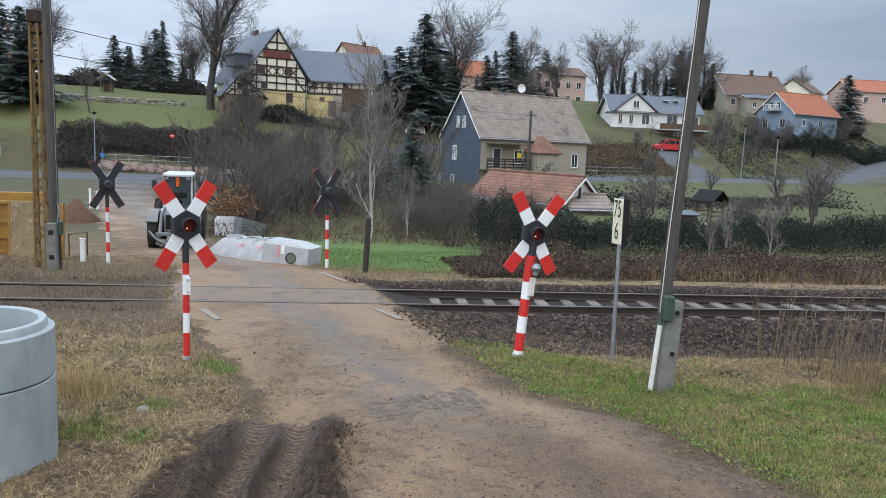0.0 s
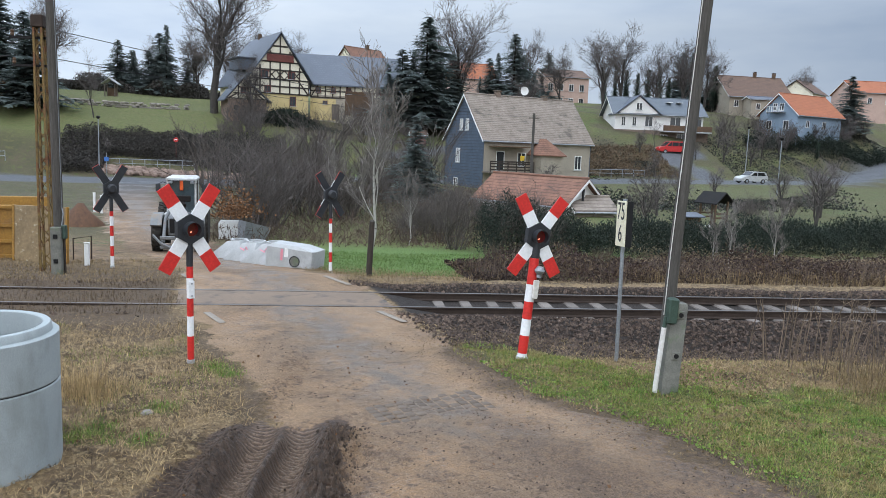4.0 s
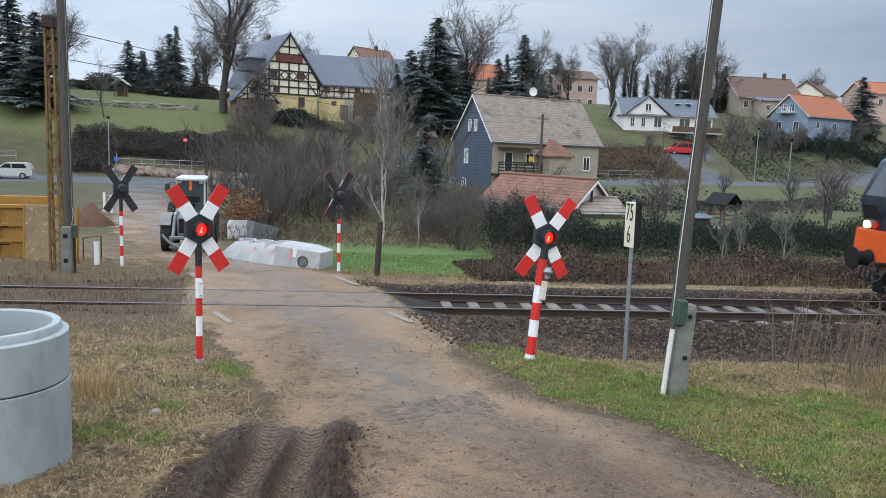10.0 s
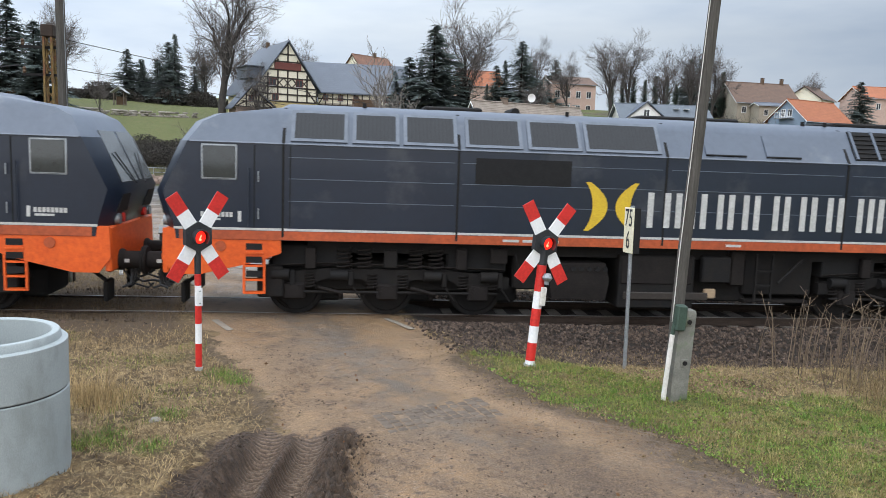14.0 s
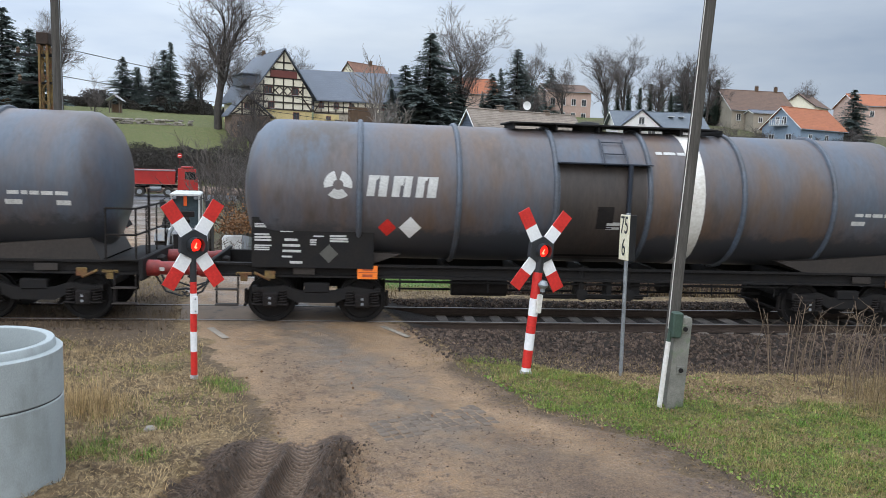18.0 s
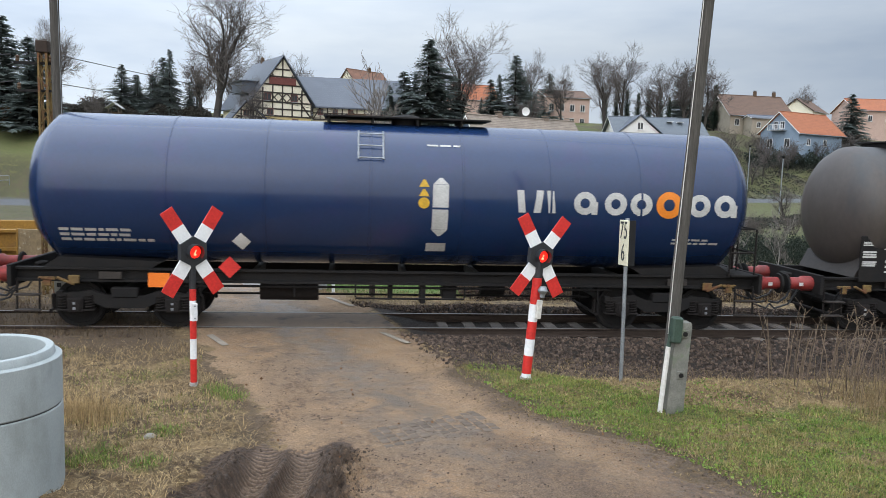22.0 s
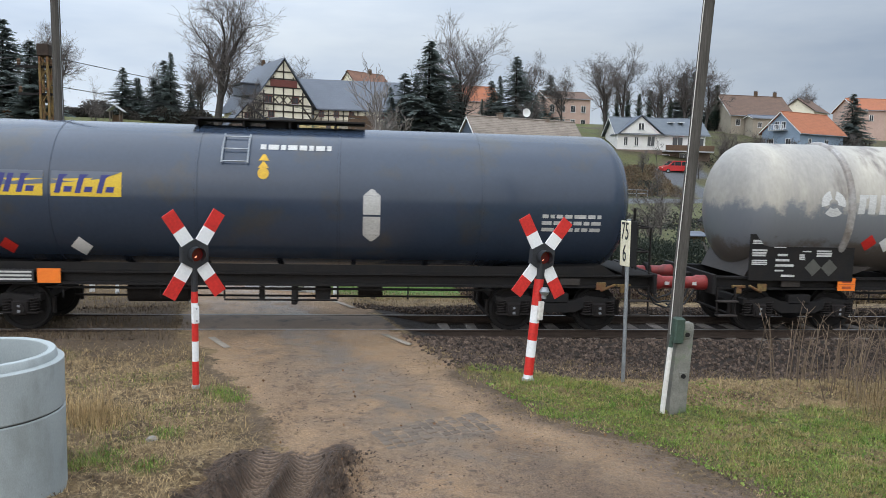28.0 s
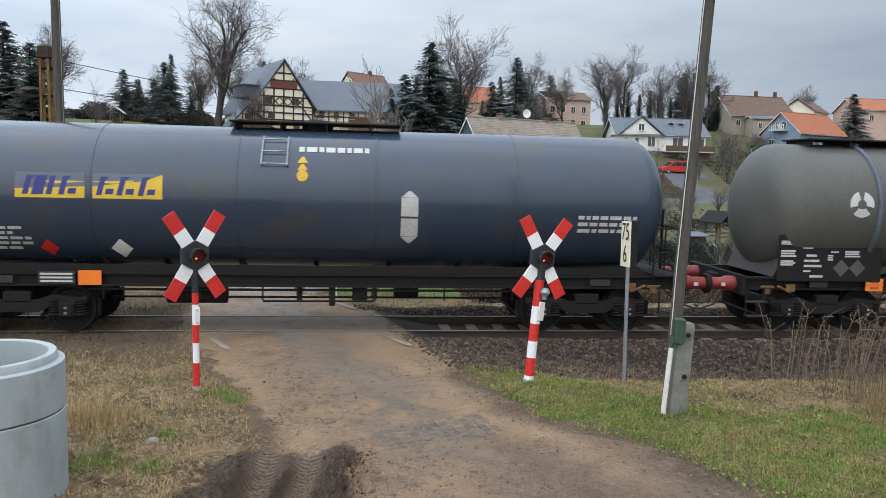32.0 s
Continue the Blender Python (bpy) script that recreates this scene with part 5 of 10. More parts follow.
        Build().box((0, 0, 0), (0.3, 0.015, 0.3), pose(-3.42, -1.15, 1.25, 0, 45, 0)).done("diamond", "red_film", t, "red diamond label")
        Build().box((-4.75, -1.12, 0.98), (0.4, 0.02, 0.28), ch=0.004).done("hazard_plate", "plate_orange", t, "orange hazard plate")
    return t


def locomotive(label, u):
    t = thing("diesel_locomotive", label, "locomotive", pose(u, 0, 0), group="locomotives of the train")

    def ring(z, f, w, k=0.35):
        return [(-f, -w + k, z), (-f + k * 0.55, -w, z), (f - k * 0.55, -w, z), (f, -w + k, z), (f, w - k, z), (f - k * 0.55, w, z), (-f + k * 0.55, w, z), (-f, w - k, z)]
    body = Build().loft([ring(1.55, 9.95, 1.5), ring(1.76, 9.98, 1.5), ring(2.42, 10.18, 1.5), ring(3.37, 9.74, 1.5)]).done("body", "loco_blue", t, "dark blue-grey welded body")
    Build().loft([ring(3.37, 9.735, 1.495), ring(3.74, 9.5, 1.24), ring(3.9, 9.15, 1.13, 0.3), ring(4.02, 8.3, 1.05, 0.3), ring(4.08, 7.9, 0.95, 0.3), ring(4.15, 7.8, 0.7, 0.2)]).done("roof", "loco_grey", t, "light grey sloped roof")
    for s in (-1, 1):
        Build().box((0, s * 1.503, 1.64), (19.4, 0.012, 0.17)).done("stripe", "stripe_orange", t, "faded orange side stripe")
        Build().box((0, s * 1.503, 1.755), (19.6, 0.014, 0.045)).done("line", "letter_white", t, "thin cream line")
    for x in (-7.8, -4.48, -0.31, 3.54, 7.79):
        for s in (-1, 1):
            j = Build()
            j.box((x, s * 1.502, 2.5), (0.045, 0.02, 1.78))
            j.loft([[(x - 0.03, s * 1.51, 3.37), (x + 0.03, s * 1.51, 3.37), (x + 0.03, s * 1.46, 3.37), (x - 0.03, s * 1.46, 3.37)], [(x - 0.03, s * 1.0, 4.06), (x + 0.03, s * 1.0, 4.06), (x + 0.03, s * 0.95, 4.06), (x - 0.03, s * 0.95, 4.06)]])
            j.done("panel_joint", "dark_void", body)
    for z in (2.3, 2.72, 3.12):
        for x0, x1 in ((-7.7, -4.55), (-4.4, -0.4), (-0.2, 3.45), (3.65, 7.7)):
            Build().box(((x0 + x1) / 2, -1.503, z), (x1 - x0, 0.010, 0.014), ch=0.002).done("bead", "loco_grey", body)
    # sloped roof panels on the near side and the far side
    def slope(name, x0, x1, v0, v1, material, s, lift=0.012, par=t):
        b = Build()
        def at(x, v, off):
            y, z = 1.5 + (1.02 - 1.5) * v, 3.37 + (4.04 - 3.37) * v
            return (x, s * (y + off * 0.81), z + off * 0.58)
        b.loft([[at(x0, v0, o), at(x1, v0, o), at(x1, v1, o), at(x0, v1, o)] for o in (-0.02, lift)])
        return b.done(name, material, par)
    for s in (-1, 1):
        for x0, x1 in ((-7.6, -6.68), (-6.45, -5.7), (-5.48, -4.58), (-4.28, -3.3), (-3.05, -2.12), (-1.9, -0.5)):
            fr_ = slope("window_frame", x0 - 0.07, x1 + 0.07, 0.07, 0.95, "frame_grey", s, 0.03)
            slope("mesh_panel", x0, x1, 0.15, 0.87, "grid_mesh", s, 0.034, fr_)
        for x0, x1 in ((0.5, 1.35), (1.78, 2.52)):
            slope("hatch", x0, x1, 0.12, 0.75, "loco_grey", s, 0.03)
            slope("hatch_gap", x0, x1, 0.09, 0.115, "dark_void", s, 0.028)
        lv = slope("louvre_frame", 3.7, 7.6, 0.12, 0.98, "dark_void", s, 0.02)
        for k in range(9):
            slope("louvre_post", 3.72 + k * 0.48, 3.78 + k * 0.48, 0.12, 0.98, "loco_grey", s, 0.05, lv)
        for k in range(6):
            slope("louvre_slat", 3.72, 7.58, 0.17 + k * 0.135, 0.2 + k * 0.135, "iron_dark", s, 0.045, lv)
        slope("gutter", -9.5, 9.5, -0.02, 0.015, "frame_grey", s, 0.012)
        Build().box((-3.2, s * 1.503, 2.98), (1.9, 0.014, 0.5)).done("air_grille", "dark_void", t, "dark air grille")
        Build().box((4.85, s * 1.503, 2.98), (0.85, 0.014, 0.42)).done("air_grille", "dark_void", t)
        for e in (-1, 1):
            fr_ = Build().box((e * 8.97, s * 1.503, 3.0), (0.66, 0.03, 0.66), ch=0.02).done("cab_window", "galvanised", t, "cab side window in a bright frame")
            Build().box((e * 8.97, s * 1.511, 3.0), (0.59, 0.03, 0.59), ch=0.01).done("pane", "cab_glass", fr_)
            dr = Build()
            for xx in (-0.33, 0.33):
                dr.box((e * 8.0 + xx, s * 1.503, 2.55), (0.02, 0.012, 1.56))
            dr.done("cab_door", "dark_void", t)
            for z in (2.05, 2.75):
                Build().rod((e * 8.25, s * 1.55, z - 0.1), (e * 8.25, s * 1.55, z + 0.1), 0.015, n=6).done("handle", "galvanised", t)
            hr = Build()
            hr.rod((e * 8.42, s * 1.56, 1.8), (e * 8.42, s * 1.56, 2.9), 0.014, n=6)
            hr.done("handrail", "loco_blue", t)
    for e in (-1, 1):
        for s in (-1, 1):
            b = Build()
            def fr(z):
                return np.interp(z, [2.42, 3.37, 3.74], [10.18, 9.74, 9.5]) + 0.012
            b.loft([[(e * (fr(z) + o), s * y, z) for y, z in ((0.06, 2.55), (1.08, 2.55), (0.98, 3.5), (0.06, 3.5))] for o in (-0.03, 0.01)])
            ws = b.done("windscreen", "cab_glass", t)
            Build().tube([(e * (fr(2.5) + 0.03), s * 0.3, 2.5), (e * (fr(3.1) + 0.03), s * 0.75, 3.1)], 0.015, 5).done("wiper", "black_paint", ws)
            Build().rod((e * 9.95, s * 1.05, 1.85), (e * 10.08, s * 1.05, 1.85), 0.1, n=18).done("headlight", "lamp_warm" if e < 0 and u < 10 else "galvanised", t, "round headlight")
            Build().rod((e * 9.95, s * 0.75, 1.85), (e * 10.06, s * 0.75, 1.85), 0.09, n=16).done("tail_light", "red_film", t)
        sk = Build()
        poly = [(e * 10.0, 1.74), (e * 10.02, 1.15), (e * 9.8, 0.87), (e * 9.35, 0.87), (e * 8.3, 1.12), (e * 7.83, 1.3), (e * 7.83, 1.74)]
        for s in (-1, 1):
            sk.prism(poly, "y", s * 1.49, s * 1.40)
        sk.box((e * 9.96, 0, 1.3), (0.12, 2.9, 0.86), ch=0.03)
        sko = sk.done("skirt", "orange_paint", t, "bright orange end skirt")
        lj = Build()
        for s in (-1, 1):
            lj.rod((e * 8.95, s * 1.47, 1.42), (e * 8.95, s * 1.51, 1.42), 0.1, n=18)
        lj.done("jacking_socket", "stripe_orange", sko)
        for s in (-1, 1):
            stp = Build()
            for xx in (-0.19, 0.19):
                stp.box((e * 8.33 + xx, s * 1.46, 1.0), (0.045, 0.05, 0.98))
            for z in (0.53, 0.78, 1.05, 1.3):
                stp.box((e * 8.33, s * 1.44, z), (0.34, 0.16, 0.035))
            stp.done("cab_step", "orange_paint", t, "orange cab step ladder")
        # flat near-black plates paint the shade inside the step openings
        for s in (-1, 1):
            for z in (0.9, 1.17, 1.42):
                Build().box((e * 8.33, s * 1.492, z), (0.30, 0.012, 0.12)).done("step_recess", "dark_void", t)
        buffers(t, e * 10.48, False)
        for s in (-1, 1):
            pl = Build()
            pl.box((e * 9.75, s * 0.76, 0.42), (0.1, 0.42, 0.42), ch=0.03)
            pl.rod((e * 9.7, s * 0.76, 0.6), (e * 9.2, s * 0.76, 1.0), 0.04)
            pl.done("rail_guard", "iron_dark", t)
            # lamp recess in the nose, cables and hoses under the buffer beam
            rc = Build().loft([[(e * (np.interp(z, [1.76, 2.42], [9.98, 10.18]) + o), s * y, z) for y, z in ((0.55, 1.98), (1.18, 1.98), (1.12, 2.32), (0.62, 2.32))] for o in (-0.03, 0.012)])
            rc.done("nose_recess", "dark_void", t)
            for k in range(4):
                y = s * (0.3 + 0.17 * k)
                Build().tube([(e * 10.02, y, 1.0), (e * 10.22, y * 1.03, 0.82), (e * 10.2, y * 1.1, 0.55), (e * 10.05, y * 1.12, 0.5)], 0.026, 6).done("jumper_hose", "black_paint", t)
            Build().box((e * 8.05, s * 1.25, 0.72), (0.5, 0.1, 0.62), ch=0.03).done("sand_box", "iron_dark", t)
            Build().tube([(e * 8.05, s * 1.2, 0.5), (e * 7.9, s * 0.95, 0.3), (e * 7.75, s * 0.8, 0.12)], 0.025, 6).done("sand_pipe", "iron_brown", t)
        # near-black blocks added to deepen the shade under the floor
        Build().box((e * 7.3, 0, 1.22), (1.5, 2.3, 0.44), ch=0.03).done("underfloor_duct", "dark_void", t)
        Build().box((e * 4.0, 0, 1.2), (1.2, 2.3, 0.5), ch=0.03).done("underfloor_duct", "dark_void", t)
        # bogie
        fb = Build()
        for s in (-1, 1):
            y = s * 1.12
            fb.prism([(-2.45, 0.62), (-2.45, 0.85), (-1.2, 0.98), (1.2, 0.98), (2.45, 0.85), (2.45, 0.62), (1.6, 0.62), (1.2, 0.78), (0.5, 0.78), (0.3, 0.62), (-0.3, 0.62), (-0.5, 0.78), (-1.2, 0.78), (-1.6, 0.62)], "y", y - 0.07, y + 0.07)
            fb.rod((-2.2, y * 1.08, 0.52), (2.2, y * 1.08, 0.52), 0.03)
        # closed centre block, added to darken the gaps between the wheels
        fb.box((0, 0, 0.8), (4.7, 1.9, 0.62), ch=0.05)
        bo = fb.done("bogie", "iron_dark", t, "three-axle bogie")
        bo.matrix_basis = pose(e * 5.78, 0, 0)
        for k in (-1, 0, 1):
            # motor-sized block coloured like the shade between the axles
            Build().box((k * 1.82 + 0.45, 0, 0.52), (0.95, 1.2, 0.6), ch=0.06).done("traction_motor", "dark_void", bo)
            wheelset(bo, k * 1.82, 0.53, t)
            for s in (-1, 1):
                ab = Build()
                ab.box((0, 0, 0.53), (0.42, 0.2, 0.34), ch=0.04)
                ab.rod((0, 0, 0.53), (0, s * 0.13, 0.53), 0.13, n=14)
                for q in (-1, 1):
                    coil(ab, q * 0.3, 0, 0.58, 0.88, 0.1)
                o = ab.done("axle_box", "iron_brown", bo)
                o.matrix_basis = pose(k * 1.82, s * 1.16, 0)
        for s in (-1, 1):
            for q in (-0.85, -0.45, 0.55, 0.95):
                sp = Build()
                coil(sp, q, s * 1.2, 0.98, 1.4, 0.14)
                sp.done("spring", "iron_brown", bo)
            for xx, dz in ((1.45, 1.22), (-1.5, 1.2)):
                dm = Build()
                dm.box((xx, s * 1.28, dz), (0.2, 0.14, 0.42), ch=0.02)
                dm.done("damper", "iron_brown", bo)
            Build().tube([(2.55, s * 1.2, 1.36), (2.6, s * 1.24, 1.1), (2.72, s * 1.22, 0.72)], 0.024, 6).done("hose", "iron_dark", bo)
            # brake gear, steadying links and conduits on the frame
            for xx in (-2.05, -0.92, 0.92, 2.05):
                bc = Build().rod((xx - 0.2, s * 1.24, 0.86), (xx + 0.14, s * 1.24, 0.86), 0.11, n=12)
                bc.box((xx + 0.2, s * 1.24, 0.8), (0.1, 0.1, 0.3), ch=0.015)
                bc.rod((xx + 0.2, s * 1.24, 0.68), (xx + 0.42, s * 1.2, 0.36), 0.022)
                bc.done("brake_cylinder", "iron_dark", bo)
                Build().box((xx, s * 0.78, 0.5), (0.09, 0.1, 0.42), ch=0.01).done("brake_block", "iron_brown", bo)
            for xx in (-1.36, 0.46):
                Build().rod((xx, s * 1.26, 0.62), (xx + 0.5, s * 1.26, 0.50), 0.035).done("link_rod", "iron_brown", bo)
            Build().tube([(-2.4, s * 1.2, 1.02), (-1.2, s * 1.22, 1.1), (0.3, s * 1.22, 1.06), (2.3, s * 1.2, 1.02)], 0.02, 5).done("conduit", "iron_brown", bo)
            Build().box((0.05, s * 1.27, 1.2), (0.26, 0.1, 0.36), ch=0.02).done("terminal_box", "iron_dark", bo)
            Build().box((2.2, s * 1.28, 1.3), (0.34, 0.08, 0.3), ch=0.01).done("number_box", "iron_brown", bo)
    ft = Build()
    ft.loft([[(x, y, z) for x in (-2.6, -1.3) for y in ()] or [(-2.45, -1.3, 0.45), (-1.35, -1.3, 0.45), (-1.35, 1.3, 0.45), (-2.45, 1.3, 0.45)], [(-2.55, -1.35, 0.85), (-1.3, -1.35, 0.85), (-1.3, 1.35, 0.85), (-2.55, 1.35, 0.85)], [(-2.45, -1.3, 1.2), (-1.38, -1.3, 1.2), (-1.38, 1.3, 1.2), (-2.45, 1.3, 1.2)]])
    fto = ft.done("fuel_tank", "iron_brown", t, "brown-grey fuel tank")
    hl = Build()
    for k in range(7):
        hl.rod((-2.38 + k * 0.165, -1.36, 1.08), (-2.38 + k * 0.165, -1.31, 1.08), 0.045, n=10)
    hl.done("vent_hole", "dark_void", fto)
    Build().box((-0.3, 0, 0.84), (1.6, 2.7, 1.1), ch=0.03).done("battery_box", "iron_dark", t)
    Build().box((-0.32, -1.36, 1.08), (1.5, 0.04, 0.56), ch=0.02).done("box_door", "iron_brown", t)
    Build().box((-0.1, -1.37, 0.56), (1.8, 0.05, 0.16), ch=0.02).done("sill", "saddle_brown", t)
    Build().box((1.15, 0, 0.85), (1.3, 2.0, 0.9), ch=0.03).done("equipment_box", "iron_dark", t, "dark equipment box under the floor")
    Build().box((0.85, -1.33, 0.62), (0.24, 0.1, 0.2), ch=0.02).done("filler_box", "box_tan", t, "tan filler box")
    Build().box((0.95, -1.3, 1.12), (0.6, 0.2, 0.55), ch=0.03).done("side_box", "iron_dark", t)
    Build().box((1.45, 0, 1.15), (0.3, 2.6, 0.75), ch=0.03).done("side_box", "iron_brown", t)
    Build().box((2.45, 0, 0.98), (1.55, 2.2, 0.86), ch=0.04).done("equipment_box", "iron_dark", t, "dark equipment box under the floor")
    Build().box((-2.95, 0, 1.0), (0.6, 2.2, 0.8), ch=0.04).done("equipment_box", "iron_dark", t, "dark equipment box under the floor")
    ladr = Build()
    for xx in (1.85, 2.2):
        ladr.box((xx, -1.3, 0.95), (0.04, 0.05, 1.0))
    for z in (0.5, 0.8, 1.1):
        ladr.box((2.02, -1.3, z), (0.32, 0.08, 0.03))
    ladr.rod((2.35, -1.3, 0.85), (2.85, -1.3, 1.35), 0.03)
    ladr.done("side_steps", "iron_dark", t)
    Build().box((2.4, 0, 0.45), (1.4, 2.4, 0.05)).done("lower_deck", "iron_brown", t)
    ct = Build()
    ct.box((0.4, 0, 1.42), (15.5, 2.3, 0.24))
    ct.done("main_frame", "iron_dark", t)
    # roof fittings
    for cx_, cl_, cw_ in ((-4.5, 1.2, 0.9), (5.5, 3.6, 1.2), (0.6, 2.2, 0.7)):
        Build().box((cx_, 0, 4.19), (cl_, cw_, 0.1), ch=0.03).done("exhaust_cover", "iron_dark", t)
    Build().rod((-3.2, -0.4, 4.18), (-3.2, 0.4, 4.18), 0.1).done("roof_pipe", "iron_dark", t)
    for x in (-6.3, -2.2, 2.9, 3.4):
        Build().rod((x, -0.75, 4.1), (x, -0.75, 4.22), 0.04, n=8).done("lifting_eye", "iron_dark", t)
    # markings: two crescents and a row of plain strokes
    for sgn, xc in ((1, -1.95), (-1, -0.86)):
        cr_ = Build()
        for k in range(12):
            a, b = radians(-38 + 76 * k / 12), radians(-38 + 76 * (k + 1) / 12)
            def pt(an, rr, sh):
                return (xc + sgn * (rr * math.cos(an) - 0.59 + sh), -1.512, 2.36 + 0.78 * math.sin(an))
            w0, w1 = 0.13 + 0.03 * math.cos(a) , 0.13 + 0.03 * math.cos(b)
            thick = lambda an: 0.25 * (math.cos(an * 90 / 40) + 0.35)
            p0, p1 = pt(a, 0.75, 0.0), pt(b, 0.75, 0.0)
            q0, q1 = (p0[0] + sgn * thick(a) * 0.9, *p0[1:]), (p1[0] + sgn * thick(b) * 0.9, *p1[1:])
            cr_.add([p0, q0, q1, p1], [(0, 1, 2, 3) if sgn > 0 else (3, 2, 1, 0)])
        cr_.done("painted_crescent", "letter_yellow", t, "yellow painted crescent")
    x = -0.66
    for k, wd in enumerate((0.5, 0.44, 0.5, 0.46, 0.56, 0.5, 0.5, 0.58, 0.14, 0.42)):
        Build().box((x + 0.06, -1.508, 2.32), (0.12, 0.012, 0.7)).done("painted_bar", "letter_white", t, "white painted bar")
        if wd > 0.2:
            Build().box((x + wd - 0.09, -1.508, 2.32), (0.12, 0.012, 0.7)).done("painted_bar", "letter_white", t, "white painted bar")
        x += wd + 0.085
    nm = Build()
    for e in (-1, 1):
        for k in range(8):
            nm.box((e * 9.0 - 0.28 + k * 0.075, -1.505, 2.02), (0.055, 0.012, 0.09))
        nm.box((e * 9.0 - 0.12, -1.505, 1.93), (0.34, 0.012, 0.04))
        nm.box((e * 8.6, -1.505, 1.99), (0.06, 0.012, 0.2))
    for x in (-3.4, -3.0, -2.6, 1.2, 5.2, 6.3):
        nm.box((x, -1.513, 1.64), (0.32, 0.012, 0.05))
    nm.box((6.4, -1.505, 1.95), (0.45, 0.012, 0.04))
    nm.box((6.4, -1.505, 1.88), (0.3, 0.012, 0.03))
    nm.done("small_print", "letter_white", t)["kind"] = "stuff"
    return t


TRAIN = []
for lab, u in (("dark blue-grey diesel locomotive with an orange skirt leading the train", 3.9), ("dark blue-grey diesel locomotive coupled behind the first", 24.86)):
    TRAIN.append((locomotive(lab, u), u))
for lab, u, ln, style, paint, band in (
        ("rust-stained blue-grey tank wagon with a white stripe behind the locomotives", 43.67, 16.66, "ribbed", "tank_rusty", -2.0),
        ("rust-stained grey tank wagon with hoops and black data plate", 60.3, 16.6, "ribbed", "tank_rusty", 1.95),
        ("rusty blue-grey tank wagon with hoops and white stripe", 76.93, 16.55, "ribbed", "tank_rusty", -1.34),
        ("glossy deep blue tank wagon with white and orange lettering", 93.2, 16.1, "blue", "tank_blue", None),
        ("dull brown-grey tank wagon with hoops and a white stripe", 109.75, 16.8, "ribbed", "tank_brown", -1.9),
        ("rust-stained tank wagon with white stripe beside its ladder", 126.4, 16.6, "ribbed", "tank_rusty", 2.05),
        ("slate-blue smooth tank wagon with a yellow panel", 143.16, 16.6, "slate", "tank_slate", None),
        ("weathered cream tank wagon with dirty hoops", 159.76, 16.6, "ribbed", "tank_cream", 1.25),
        ("dark slate-blue smooth tank wagon with blue and yellow panel", 176.2, 16.4, "slate", "tank_slate", None),
        ("plain olive-grey tank wagon with a black data plate", 192.7, 16.6, "ribbed", "tank_olive", -1.9)):
    TRAIN.append((tank_wagon(lab, u, ln, style, paint, band), u))


# ---- village ----
def stripes(m, period, strength, axis=2, depth=0.02, dark=0.45):
    """Adds rows (tiles, slates, boards) across a material made by mat()."""
    n, l = m.node_tree.nodes, m.node_tree.links
    t = n.new("ShaderNodeTexCoord")
    s = n.new("ShaderNodeSeparateXYZ")
    l.new(t.outputs["Object"], s.inputs[0])
    k = n.new("ShaderNodeMath")
    k.operation = "DIVIDE"
    l.new(s.outputs[axis], k.inputs[0])
    k.inputs[1].default_value = period
    f = n.new("ShaderNodeMath")
    f.operation = "FRACT"
    l.new(k.outputs[0], f.inputs[0])
    r = n.new("ShaderNodeMapRange")
    r.inputs["From Min"].default_value, r.inputs["From Max"].default_value = 0.0, 0.25
    r.inputs["To Min"].default_value, r.inputs["To Max"].default_value = dark, 1.0
    l.new(f.outputs[0], r.inputs["Value"])
    p = n["Principled BSDF"]
    src = p.inputs["Base Color"].links[0].from_socket
    x = n.new("ShaderNodeMixRGB")
    x.blend_type, x.inputs[0].default_value = "MULTIPLY", strength
    l.new(src, x.inputs[1])
    l.new(r.outputs[0], x.inputs[2])
    l.new(x.outputs[0], p.inputs["Base Color"])
    b = n.new("ShaderNodeBump")
    b.inputs["Strength"].default_value, b.inputs["Distance"].default_value = 0.6, depth
    l.new(f.outputs[0], b.inputs["Height"])
    if p.inputs["Normal"].links:
        l.new(p.inputs["Normal"].links[0].from_socket, b.inputs["Normal"])
    l.new(b.outputs[0], p.inputs["Normal"])


mm("slate_wall", (0.075, 0.10, 0.14), (0.055, 0.075, 0.105), rough=0.6, scale=1.5, fine=12)
stripes(M["slate_wall"], 0.3, 0.8, dark=0.3)
stripes(M["grid_mesh"], 0.075, 0.7, axis=0, dark=0.35)
mm("tiles_grey", (0.20, 0.163, 0.135), (0.29, 0.245, 0.205), rough=0.85, scale=1.2, fine=9, c3=(0.13, 0.11, 0.09), c3scale=0.6)
stripes(M["tiles_grey"], 0.19, 0.95, dark=0.25)
mm("tiles_red", (0.24, 0.12, 0.08), (0.17, 0.09, 0.062), rough=0.85, scale=1.5, fine=9, c3=(0.16, 0.085, 0.06), c3scale=0.8, c3at=0.55)
stripes(M["tiles_red"], 0.2, 0.9, dark=0.25)
mm("tiles_orange", (0.36, 0.125, 0.06), (0.28, 0.10, 0.05), rough=0.8, scale=1.0, fine=8)
stripes(M["tiles_orange"], 0.3, 0.5)
mm("tiles_brown", (0.15, 0.095, 0.07), (0.115, 0.075, 0.058), rough=0.85, scale=1.2, fine=9)
stripes(M["tiles_brown"], 0.3, 0.6)
mm("slate_roof", (0.10, 0.118, 0.15), (0.085, 0.10, 0.128), rough=0.45, scale=1.0, fine=10)
stripes(M["slate_roof"], 0.3, 0.4)
mm("roof_pale", (0.115, 0.135, 0.155), (0.09, 0.105, 0.125), rough=0.7, scale=1.0, fine=10)
